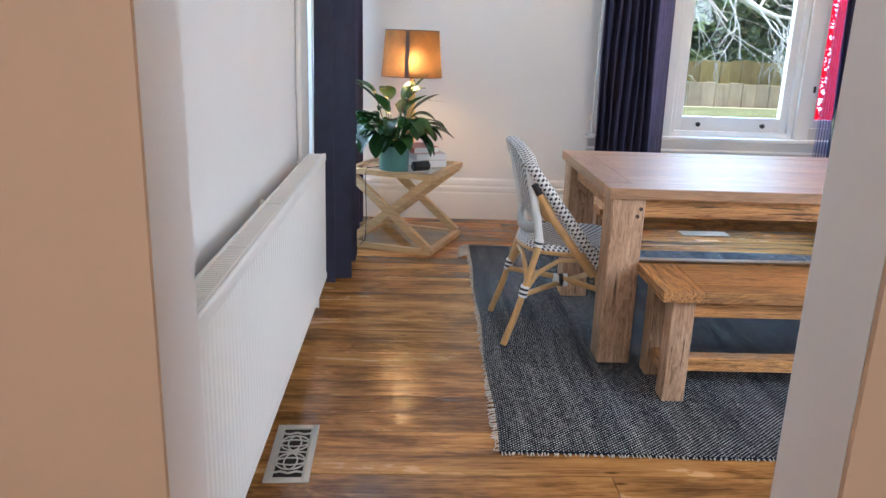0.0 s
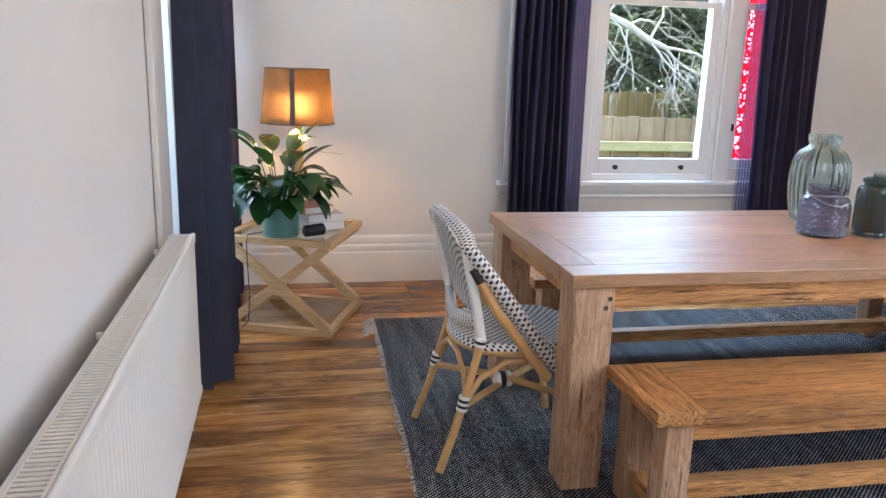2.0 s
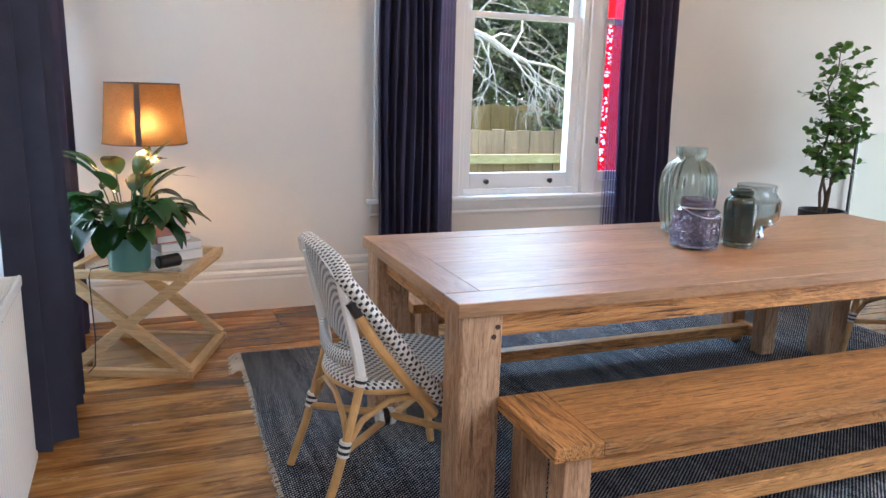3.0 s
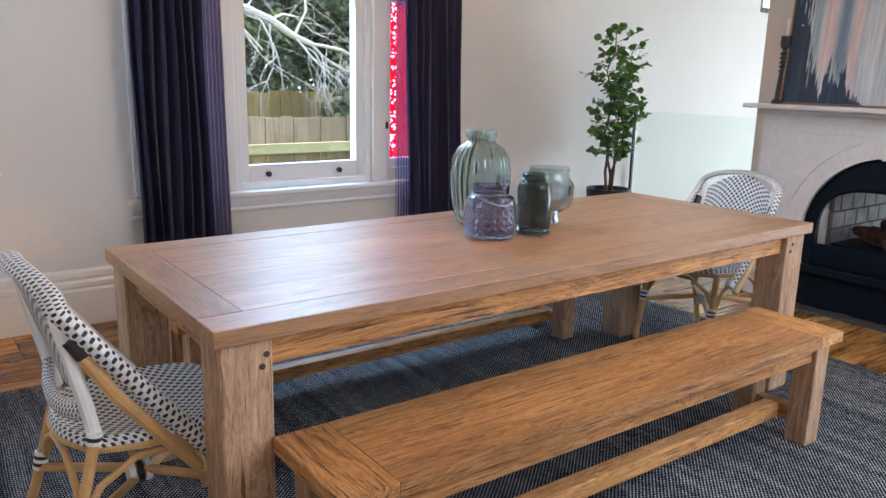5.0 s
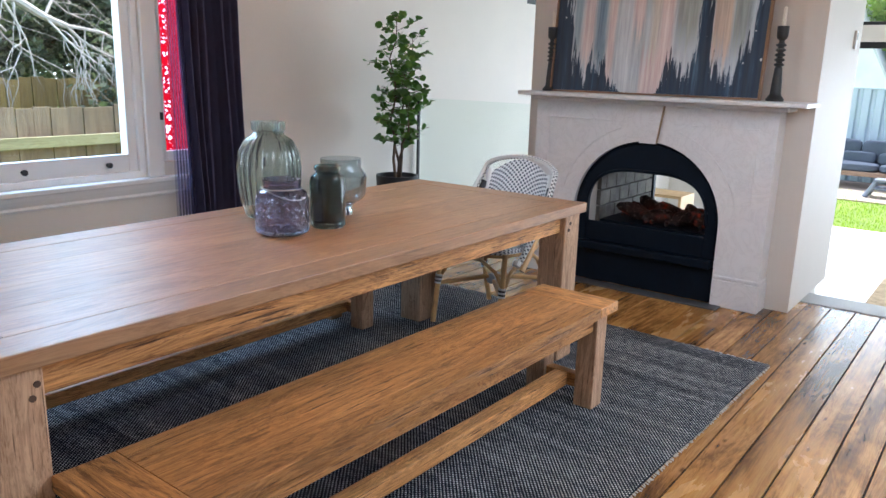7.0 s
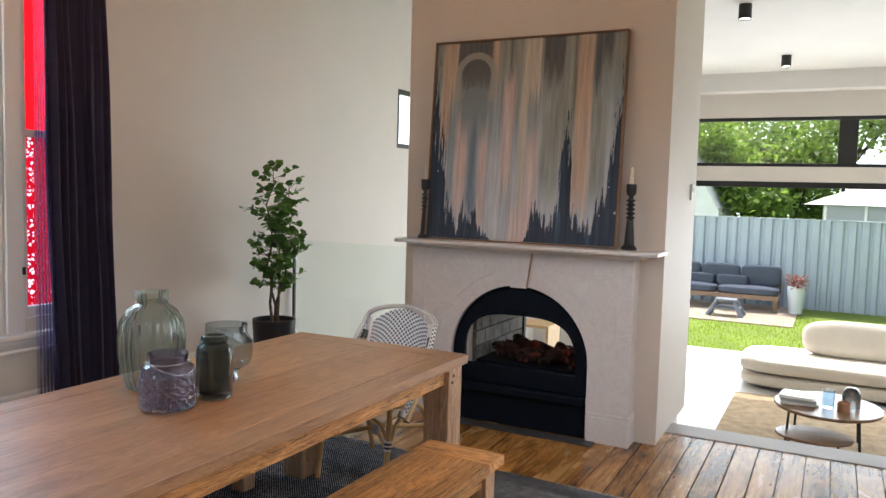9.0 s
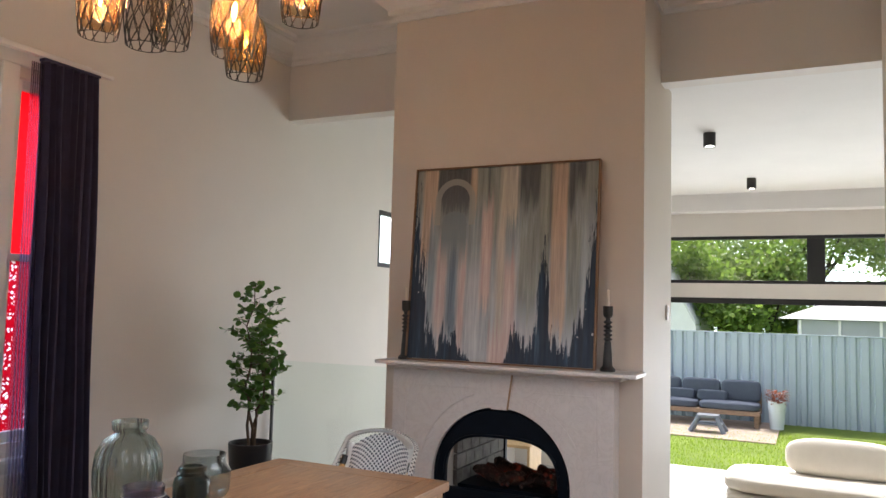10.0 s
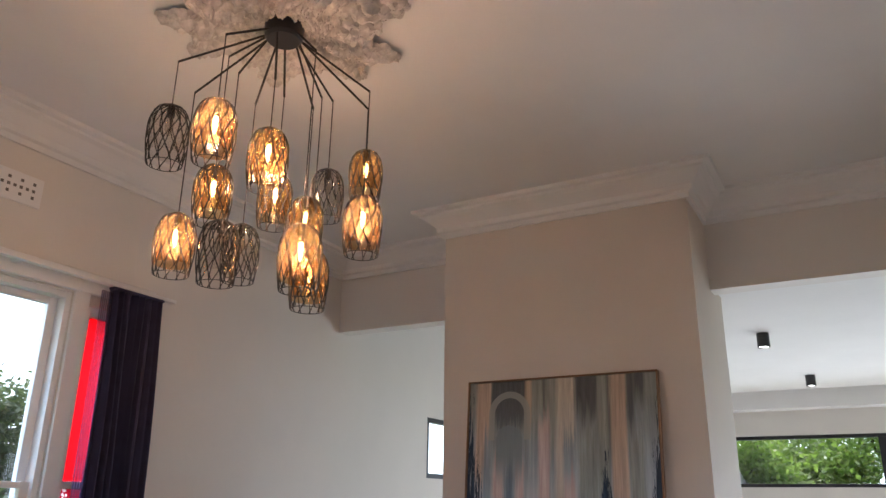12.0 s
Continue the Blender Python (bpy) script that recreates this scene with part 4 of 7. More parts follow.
        x = a * 0.232 * math.sqrt(1 - 0.42 * b * b) * swell
        y = b * 0.218 * math.sqrt(1 - 0.36 * a * a) * swell
        return (x + 0.03, y, 0.452 - 0.02 * (1 - a * a) * (1 - b * b) - 0.032 * (1 - math.cos(fall * math.pi / 2)))
    bm = bmesh.new()
    sheet(bm, seat_fn, 26, 26, (0.50, 0.48), 0.010)
    part("seat", bm, weave_seat, ob, "woven white and navy seat rolled over its rim", True)
    bm = bmesh.new()
    rim = []
    for k in range(40):
        t = 2 * math.pi * k / 40
        c, s_ = math.cos(t), math.sin(t)
        q = max(abs(c), abs(s_))
        p = seat_fn(0.5 + 0.42 * c / q, 0.5 + 0.42 * s_ / q)
        rim.append((p[0], p[1], 0.418))
    tube(bm, rim, 0.012, 8, True)
    part("seat_frame", bm, cane, ob, smooth=True)

    # back: hoop from arm to arm over the top, with a wide woven band on it
    def hoop(t):
        """t from -1 (near arm foot) over 0 (top) to 1 (far arm foot)."""
        a = abs(t)
        sgn = 1 if t > 0 else -1
        if a > 0.42:
            k = (a - 0.42) / 0.58
            return Vector((-0.215 + 0.335 * k, sgn * (0.212 + 0.022 * math.sin(k * math.pi)), 0.795 - 0.435 * k))
        k = a / 0.42 * math.pi / 2
        return Vector((-0.255 + 0.04 * math.sin(k) ** 2, sgn * 0.212 * math.sin(k), 0.862 - 0.067 * (1 - math.cos(k))))

    def band_fn(u, v):
        t = 2 * u - 1
        p = hoop(t)
        side = Vector((0.55, 0, 0.75)).normalized() if abs(t) > 0.42 else Vector((0.95, 0, 0.25)).normalized()
        w = 0.030 if abs(t) < 0.42 else 0.020
        arch = math.sin(v * math.pi)
        outw = Vector((0, math.copysign(1, p.y) if abs(p.y) > 0.02 else 0, 0)) * min(1, abs(p.y) / 0.2) + Vector((-0.2, 0, max(0, 0.6 - abs(t)) * 1.2))
        return p + side * w * (v - 0.5) + outw * 0.010 * arch
    bm = bmesh.new()
    sheet(bm, band_fn, 64, 6, (1.55, 0.040), 0.016)
    part("woven_band", bm, weave_band, ob, "white cane band dotted with black", True)

    def panel_fn(u, v):
        b = 2 * u - 1
        top = 0.858 - 0.085 * b * b
        z = 0.545 + (top - 0.545) * v
        return (-0.125 - 0.30 * (z - 0.47) - 0.012 * (1 - b * b), b * 0.184, z)
    bm = bmesh.new()
    sheet(bm, panel_fn, 18, 18, (0.38, 0.33), 0.008)
    part("back_panel", bm, weave_seat, ob, "woven white and navy back panel", True)

    def rail_fn(u, v):
        b = 2 * u - 1
        t = 2 * math.pi * v
        sag = 1 - b * b
        return (-0.165 - 0.03 * sag + 0.016 * math.cos(t), b * 0.188, 0.53 - 0.03 * sag + 0.026 * math.sin(t))
    bm = bmesh.new()
    sheet(bm, rail_fn, 20, 14, (0.40, 0.13))
    part("lower_back_rail", bm, weave_band, ob, "woven rail under the back panel", True)
    return ob


bistro_chair(pose(1.245, 3.86, 0.012, 0, 0, 2.3), "white and navy woven cane bistro chair at the table end")
bistro_chair(pose(4.14, 4.05, 0.012, 0, 0, 180), "white and navy woven cane bistro chair facing the fireplace end")

# ---- side table with its lamp, plant, books and speaker ----
# local x runs from the near corner to the next one by the wall side, local y away from it
stm = Matrix.Translation((0.676, 5.022, 0)) @ pose(0, 0, 0, 0, 0, 69.2)
st = thing("side_table", stm, "pale oak side table with crossed legs and glass shelves", "side table")
S, SH, bw = 0.585, 0.502, 0.042
for a in (0.0, S - bw):
    for z in (0.0, SH - 0.034):
        boxpart("rail", (a, bw, z), (a + bw, S - bw, z + 0.034), oak["y"], st, 0.002)
for y in (0.0, S - bw):
    for z in (0.0, SH - 0.034):
        boxpart("rail", (0.0, y, z), (S, y + bw, z + 0.034), oak["x"], st, 0.002)
# crossed members in the two opposite sides
run = S - 0.03
rise = SH - 0.05
for x in (0.001, S - bw + 0.001):
    for s, off in ((1, 0.0), (-1, 0.001)):
        ang = math.degrees(math.atan2(rise, run)) * s
        m = Matrix.Translation((x + bw / 2, S / 2, SH / 2)) @ pose(0, 0, 0, ang, 0, 0)
        ln = math.hypot(run, rise) - 0.02
        boxpart("crossed_leg", (-bw / 2 + off, -ln / 2, -0.024), (bw / 2 - 0.002 - off, ln / 2, 0.024), oak["y"], st, 0.002, m=m)
shelf_glass = pane("shelf_glass", (0.93, 0.95, 0.93), pattern=None)
for z in (0.020, SH - 0.012):
    bm = bmesh.new()
    box(bm, (bw, bw, z), (S - bw, S - bw, z + 0.008))
    part("glass_shelf", bm, shelf_glass, st, "clear glass shelf").visible_shadow = False

STZ = SH + 0.0005
lp = thing("table_lamp", pose(0.53, 5.47, STZ - 0.004), "table lamp with a brown drum shade, lit", "lamp")
amber = plain("lamp_base_oak", (0.62, 0.36, 0.12), 0.4, vary=0.15, big=8)
bm = bmesh.new()
lathe(bm, [(0, 0), (0.075, 0), (0.075, 0.012), (0.03, 0.02), (0.027, 0.03), (0.03, 0.28), (0.026, 0.50), (0.012, 0.505), (0.012, 0.60), (0, 0.60)], 24)
part("base", bm, amber, lp, "turned honey oak base", True)
bm = bmesh.new()
R0, R1, Z0, Z1 = 0.192, 0.168, 0.555, 0.835
lathe(bm, [(R0, Z0), (0.5 * (R0 + R1), 0.5 * (Z0 + Z1)), (R1, Z1)], 64)
part("shade", bm, shade_cloth, lp, "brown woven drum shade", True)
trim_dark = plain("shade_trim", (0.05, 0.035, 0.025), 0.7)
for r, z in ((R0, Z0), (R1, Z1)):
    bm = bmesh.new()
    tube(bm, [(r * math.cos(t), r * math.sin(t), z) for t in (2 * math.pi * k / 48 for k in range(48))], 0.003, 6, True)
    part("shade_rim", bm, trim_dark, lp)
bm = bmesh.new()
a = radians(-99)
for k in range(-1, 2):
    p, q = [[((rr + 0.002) * math.cos(a + da), (rr + 0.002) * math.sin(a + da), z) for rr, z in ((R0, Z0), (R1, Z1))] for da in (k * 0.045 - 0.0225, k * 0.045 + 0.0225)]
    bm.faces.new([bm.verts.new(v) for v in (p[0], q[0], q[1], p[1])])
bmesh.ops.remove_doubles(bm, verts=bm.verts, dist=0.0005)
bmesh.ops.solidify(bm, geom=bm.faces[:], thickness=0.0015)
part("shade_seam", bm, trim_dark, lp, "dark vertical seam")
bm = bmesh.new()
for k in range(3):
    t = 2 * math.pi * k / 3
    tube(bm, [(0, 0, Z1 - 0.04), (R1 * math.cos(t), R1 * math.sin(t), Z1 - 0.01)], 0.002, 5)
part("shade_spider", bm, black_metal, lp)
bulb_mat = glow("warm_bulb", (1.0, 0.62, 0.25), 18)
bm = bmesh.new()
bmesh.ops.create_uvsphere(bm, u_segments=12, v_segments=8, radius=0.03, matrix=Matrix.Translation((0, 0, 0.635)))
part("bulb", bm, bulb_mat, lp, smooth=True)
lamp("table_lamp_light", "POINT", 12, pose(0.53, 5.47, STZ + 0.635), (1.0, 0.53, 0.19), radius=0.04)
cb = thing("lamp_cord", pose(0, 0, 0), "thin black lamp cord hanging from the side table", "cable")
bm = bmesh.new()
tube(bm, [(0.50, 5.40, 0.508), (0.36, 5.28, 0.507), (0.27, 5.185, 0.512), (0.262, 5.168, 0.48), (0.265, 5.165, 0.35), (0.27, 5.17, 0.2), (0.262, 5.168, 0.06), (0.22, 5.2, 0.006), (0.1, 5.35, 0.005)], 0.003, 6)
part("cord", bm, black_plastic, cb)


def leaf_blade(bm, base, tip_dir, length, width, droop, fold=0.25, seg=6, up=(0, 0, 1)):
    """A pointed leaf that bends over and folds along its midrib."""
    d = Vector(tip_dir).normalized()
    p = Vector(base)
    side = d.cross(Vector(up))
    side = side.normalized() if side.length > 1e-3 else Vector((1, 0, 0))
    rows = []
    for i in range(seg + 1):
        t = i / seg
        w = width * (math.sin(math.pi * min(1, t * 0.92 + 0.06)) ** 0.8) * (1 - 0.15 * t)
        up = side.cross(d).normalized()
        rows.append((bm.verts.new(p - side * w + up * w * fold), bm.verts.new(p), bm.verts.new(p + side * w + up * w * fold)))
        d = (d + Vector((0, 0, -droop / seg))).normalized()
        p = p + d * (length / seg)
    for a, b in zip(rows, rows[1:]):
        bm.faces.new((a[0], a[1], b[1], b[0]))
        bm.faces.new((a[1], a[2], b[2], b[1]))


teal = plain("teal_ceramic", (0.10, 0.22, 0.19), 0.35, vary=0.08, bump=0.03)
lily_leaf = leaf("lily_leaf", (0.022, 0.062, 0.020), 0.22, 0.16, 0.5)
pp = thing("potted_lily", pose(0.435, 5.215, STZ - 0.003), "leafy green peace lily in a teal ceramic pot", "potted plant")
bm = bmesh.new()
lathe(bm, [(0, 0), (0.086, 0), (0.090, 0.006), (0.094, 0.15), (0.090, 0.152), (0.087, 0.14), (0, 0.135)], 36)
part("pot", bm, teal, pp, "smooth teal pot", True)
bm = bmesh.new()
lathe(bm, [(0.086, 0.136), (0, 0.142)], 20)
part("soil", bm, soil, pp)
rnd = random.Random(11)
bm, bs = bmesh.new(), bmesh.new()
for k in range(74):
    a = rnd.uniform(0, 2 * math.pi)
    el = rnd.uniform(0.3, 1.25) if k > 9 else rnd.uniform(1.05, 1.4)
    st_len = rnd.uniform(0.08, 0.2) if k > 9 else rnd.uniform(0.2, 0.3)
    out = Vector((math.cos(a) * math.cos(el), math.sin(a) * math.cos(el), math.sin(el)))
    b0 = Vector((0.03 * math.cos(a), 0.03 * math.sin(a), 0.14))
    mid = b0 + out * st_len * 0.6 + Vector((0, 0, 0.03))
    end = b0 + out * st_len + Vector((0, 0, 0.03))
    tube(bs, [b0, mid, end], 0.0028, 5)
    leaf_blade(bm, end, out + Vector((math.cos(a) * 0.5, math.sin(a) * 0.5, 0)), rnd.uniform(0.14, 0.22), rnd.uniform(0.038, 0.062), rnd.uniform(0.3, 1.1) if k <= 9 else rnd.uniform(0.9, 2.5), 0.3, 9)
part("leaves", bm, lily_leaf, pp, smooth=True)
tagged(part("stems", bs, MATS["lily_leaf"], pp), kind="stuff")
bm = bmesh.new()
tube(bm, [(0.03, 0, 0.14), (0.10, -0.02, 0.36), (0.16, -0.03, 0.45), (0.22, -0.04, 0.43)], 0.002, 5)
leaf_blade(bm, (0.22, -0.04, 0.43), (1, -0.1, 0.1), 0.10, 0.006, 0.4)
part("dry_flower", bm, cloth("dry_flower", (0.32, 0.24, 0.12)), pp, "dried brown flower stalk")


def book(m, size, cover, label):
    ob = thing("book", m, label, "book", "books on the side table")
    x, y, z = size
    bm = bmesh.new()
    box(bm, (0, 0, 0), (x, y, 0.003), 0.001)
    box(bm, (0, 0, z - 0.003), (x, y, z), 0.001)
    box(bm, (0, 0, 0.003), (0.004, y, z - 0.003))
    part("cover", bm, plain("cover_" + label.split()[0], cover, 0.45, vary=0.08), ob)
    boxpart("page_block", (0.0045, 0.004, 0.0032), (x - 0.004, y - 0.004, z - 0.0032), MATS["white_paint"], ob, 0)


bkm = Matrix.Translation((0.575, 5.27, STZ)) @ pose(0, 0, 0, 0, 0, 22)
book(bkm, (0.21, 0.26, 0.045), (0.70, 0.66, 0.60), "white hardback book at the bottom of a stack")
book(bkm @ pose(0.0, 0.005, 0.0455, 0, 0, -4), (0.20, 0.25, 0.042), (0.55, 0.50, 0.47), "grey hardback book with a pale spine in a stack")
book(bkm @ pose(-0.015, 0.015, 0.088, 0, 0, 3), (0.175, 0.22, 0.038), (0.55, 0.16, 0.10), "coral red book on top of a stack")
sp = thing("speaker", Matrix.Translation((0.60, 5.175, STZ + 0.031)) @ pose(0, 0, 0, 0, 0, 30), "small black cylindrical bluetooth speaker", "speaker")
bm = bmesh.new()
lathe(bm, [(0, -0.055), (0.024, -0.055), (0.03, -0.05), (0.031, 0.05), (0.024, 0.056), (0, 0.056)], 24)
part("body", bm, black_plastic, sp, smooth=True).matrix_local = pose(0, 0, 0, 0, 90, 0)
bm = bmesh.new()
lathe(bm, [(0, -0.0575), (0.02, -0.0575), (0.02, -0.0545), (0, -0.0545)], 20)
part("end_disc", bm, plain("speaker_disc", (0.05, 0.05, 0.06), 0.3), sp).matrix_local = pose(0, 0, 0, 0, 90, 0)

# ---- glass on the table ----
TZ = 0.7605
g_grey = glass("grey_green_glass", (0.70, 0.77, 0.74))
g_dark = glass("dark_green_glass", (0.26, 0.31, 0.295))
g_purple = glass("purple_glass", (0.60, 0.57, 0.74), 0.02)
g_smoke = glass("smoke_glass", (0.66, 0.71, 0.715))
va = thing("glass_vase", pose(2.715, 4.187, TZ), "tall ribbed grey-green glass vase on the table", "vase", "glass vases on the table")
outer = [(0, 0), (0.072, 0), (0.092, 0.012), (0.108, 0.06), (0.119, 0.14), (0.121, 0.20), (0.114, 0.26), (0.090, 0.305), (0.060, 0.325), (0.054, 0.335), (0.062, 0.345), (0.064, 0.375)]
inner = [(r - 0.005, z) for r, z in outer[::-1] if z > 0.01] + [(0, 0.012)]
bm = bmesh.new()
lathe(bm, outer + inner, 156, lambda t, z: 1 + 0.026 * math.cos(26 * t))
part("vessel", bm, g_grey, va, smooth=True)
vb = thing("glass_lantern", pose(2.565, 3.94, TZ), "purple diamond-cut glass lantern with a wire handle", "lantern", "glass vases on the table")
outer = [(0, 0), (0.080, 0), (0.090, 0.008), (0.093, 0.05), (0.092, 0.12), (0.084, 0.15), (0.068, 0.162), (0.066, 0.168), (0.070, 0.195)]
prof = []
for (r0, z0), (r1, z1) in zip(outer[1:], outer[2:]):
    k = max(1, int((z1 - z0) / 0.008))
    prof += [(r0 + (r1 - r0) * i / k, z0 + (z1 - z0) * i / k) for i in range(k)]
prof.append(outer[-1])
bm = bmesh.new()
lathe(bm, [(0, 0)] + prof + [(r - 0.006, z) for r, z in prof[::-1] if z > 0.012] + [(0, 0.012)], 84,
      lambda t, z: 1 + (0.06 * abs(math.sin(9 * t + z * 115)) * abs(math.sin(9 * t - z * 115)) if 0.006 < z < 0.15 else 0))
part("vessel", bm, g_purple, vb, smooth=False)
bm = bmesh.new()
tube(bm, [(0.072 * math.cos(t), 0.072 * math.sin(t), 0.163) for t in (2 * math.pi * k / 28 for k in range(28))], 0.0018, 5, True)
tube(bm, [(0.074 * math.cos(t), -0.085 * math.sin(t), 0.163 - 0.035 * math.sin(t)) for t in (math.pi * k / 20 for k in range(21))], 0.0018, 5)
part("wire_handle", bm, plain("handle_wire", (0.6, 0.57, 0.5), 0.3, metal=0.9), vb)
vc = thing("glass_bottle", pose(2.755, 3.905, TZ), "dark green glass bottle vase with a rolled neck", "vase", "glass vases on the table")
outer = [(0, 0), (0.060, 0), (0.066, 0.008), (0.067, 0.17), (0.062, 0.19), (0.046, 0.203), (0.042, 0.208), (0.050, 0.215), (0.050, 0.226), (0.044, 0.232)]
bm = bmesh.new()
lathe(bm, outer + [(r - 0.006, z) for r, z in outer[::-1] if z > 0.01] + [(0.058, 0.03), (0.05, 0.02), (0, 0.02)], 56)
part("vessel", bm, g_dark, vc, smooth=True)
vd = thing("glass_vase", pose(2.965, 4.045, TZ), "clear smoke glass vase with sloping shoulders on a foot", "vase", "glass vases on the table")
outer = [(0, 0), (0.048, 0), (0.048, 0.01), (0.040, 0.022), (0.055, 0.045), (0.088, 0.065), (0.100, 0.085), (0.104, 0.16), (0.082, 0.195), (0.082, 0.228)]
bm = bmesh.new()
lathe(bm, outer + [(r - 0.004, z) for r, z in outer[::-1] if z > 0.03] + [(0, 0.045)], 60, lambda t, z: 1 + (0.008 * math.cos(30 * t) if z < 0.17 else 0))
part("vessel", bm, g_smoke, vd, smooth=True)

# ---- fireplace ----
marble_n = Nodes("marble")
v = marble_n.coords()
vein = marble_n.noise(v, 5.0, 6, 0.65, 2.5)
cl = marble_n.noise(v, 1.6, 4, 0.6)
c = marble_n.ramp(marble_n.math("ABSOLUTE", marble_n.math("SUBTRACT", vein, 0.5)), [(0.0, (0.60, 0.57, 0.56)), (0.025, (0.67, 0.64, 0.63)), (0.2, (0.71, 0.685, 0.675))])
marble_n.colour(marble_n.mix(marble_n.math("MULTIPLY", cl, 0.35), c, (0.61, 0.575, 0.555)))
marble_n.set(Roughness=0.35)
marble_n.bump(vein, 0.02, 0.001)
marble = marble_n.m
stain = plain("marble_joint_stain", (0.30, 0.20, 0.12), 0.7, vary=0.3, big=20)
fp = thing("fireplace", pose(5.42, 0, 0), "pale marble fireplace with a black cast-iron arched insert", "fireplace")
FX, C, R, SP = -0.15, 3.70, 0.478, 0.468
y0, y1, zt = 2.955, 4.495, 1.165
# surround slab with the arch cut out
bm = bmesh.new()
arc = [(C - R, 0.0), (C - R, SP / 2)] + [(C - R * math.cos(t), SP + R * math.sin(t)) for t in (math.pi * k / 32 for k in range(33))] + [(C + R, SP / 2), (C + R, 0.0)]
rim = []
for (a, b) in arc:
    if b <= SP + 1e-6:
        rim.append((y0 if a < C else y1, b))
    else:
        dy, dz = a - C, b - SP
        k = min(((y1 - C) if dy > 0 else (C - y0)) / abs(dy) if abs(dy) > 1e-6 else 99, (zt - SP) / dz)
        rim.append((C + dy * k, SP + dz * k))
fr = [[bm.verts.new((x, a, b)) for a, b in arc] for x in (FX, 0.0)]
to = [[bm.verts.new((x, a, b)) for a, b in rim] for x in (FX, 0.0)]
corners = {}
for i in range(len(arc) - 1):
    for k in (0, 1):
        bm.faces.new((fr[k][i], fr[k][i + 1], to[k][i + 1], to[k][i]))
    bm.faces.new((fr[0][i], fr[0][i + 1], fr[1][i + 1], fr[1][i]))
    bm.faces.new((to[0][i], to[0][i + 1], to[1][i + 1], to[1][i]))
for i in range(len(rim) - 1):
    (a, b), (p, q) = rim[i], rim[i + 1]
    if (b < zt - 1e-6) != (q < zt - 1e-6) and b > SP:
        side = a if b < q else p
        for k, x in ((0, FX), (1, 0.0)):
            bm.faces.new((to[k][i], to[k][i + 1], bm.verts.new((x, side, zt))))
part("surround", bm, marble, fp)
bm = bmesh.new()
for a, b in ((y0 + 0.10, C - 0.20), (C + 0.20, y1 - 0.10)):
    for (p, q) in (((a, 1.06), (b, 1.06)),):
        tube(bm, [(FX - 0.001, p[0], p[1]), (FX - 0.001, q[0], q[1])], 0.004, 6)
for a in (y0 + 0.10, y1 - 0.10):
    tube(bm, [(FX - 0.001, a, 1.06), (FX - 0.001, a, 0.62)], 0.004, 6)
tube(bm, [(FX - 0.001, C - (R + 0.10) * math.cos(t), SP + (R + 0.10) * math.sin(t)) for t in (0.25 + 1.0 * k / 12 for k in range(13))], 0.004, 6)
tube(bm, [(FX - 0.001, C + (R + 0.10) * math.cos(t), SP + (R + 0.10) * math.sin(t)) for t in (0.25 + 1.0 * k / 12 for k in range(13))], 0.004, 6)
tagged(part("incised_panel", bm, marble, fp, "fine raised panel lines"), kind="stuff")
for a, b in ((y0 + 0.002, y0 + 0.03), (y1 - 0.03, y1 - 0.002)):
    boxpart("return_slab", (FX + 0.004, a, 0.0), (-0.001, b, zt - 0.002), marble, fp, 0)
bm = bmesh.new()
vs = [(FX - 0.012, C - 0.055, SP + R - 0.012), (FX - 0.012, C + 0.055, SP + R - 0.012), (FX - 0.012, C + 0.085, zt), (FX - 0.012, C - 0.085, zt)]
a = [bm.verts.new(p) for p in vs] + [bm.verts.new((FX + 0.001, p[1], p[2])) for p in vs]
for f in ((0, 1, 2, 3), (4, 5, 6, 7), (0, 1, 5, 4), (1, 2, 6, 5), (2, 3, 7, 6), (3, 0, 4, 7)):
    bm.faces.new([a[k] for k in f])
part("keystone", bm, marble, fp, "marble keystone")
bm = bmesh.new()
tube(bm, [(FX - 0.010, C - 0.058, SP + R - 0.01), (FX - 0.010, C - 0.076, SP + R + 0.13), (FX - 0.010, C - 0.088, zt)], 0.006, 6)
part("joint_stain", bm, stain, fp, "brown stained joint")
for a, b in ((y0 - 0.012, C - R - 0.004), (C + R + 0.004, y1 + 0.012)):
    boxpart("plinth", (FX - 0.015, a, 0.0), (0.0, b, 0.165), marble, fp, 0.004)
    boxpart("plinth_cap", (FX - 0.010, a + 0.003, 0.165), (0.0, b - 0.003, 0.190), marble, fp, 0.006)
boxpart("mantel_shelf", (-0.30, 2.79, 1.195), (0.0, 4.565, 1.222), marble, fp, 0.008)
boxpart("mantel_moulding", (-0.20, 2.90, 1.165), (0.0, 4.52, 1.195), marble, fp, 0.010)
# cast-iron insert: arched plate with a smaller arched opening
bm = bmesh.new()
ri, zi0 = 0.395, 0.265


def inner_arch(t):
    """Flattened arch of the opening."""
    return (C - ri * math.copysign(abs(math.cos(t)) ** 0.62, math.cos(t)), 0.47 + 0.285 * abs(math.sin(t)) ** 0.75)


ro = R - 0.002
outl = [(C - ro, 0.0), (C - ro, zi0)] + [(C - ro * math.cos(t), SP + ro * math.sin(t)) for t in (math.pi * k / 32 for k in range(33))] + [(C + ro, zi0), (C + ro, 0.0)]
innl = [(C - ri, zi0 - 0.0), (C - ri, zi0)] + [inner_arch(math.pi * k / 32) for k in range(33)] + [(C + ri, zi0), (C + ri, zi0)]
A = [[bm.verts.new((x, a, b)) for a, b in outl] for x in (FX + 0.03, FX + 0.07)]
B = [[bm.verts.new((x, a, b)) for a, b in innl] for x in (FX + 0.03, FX + 0.07)]
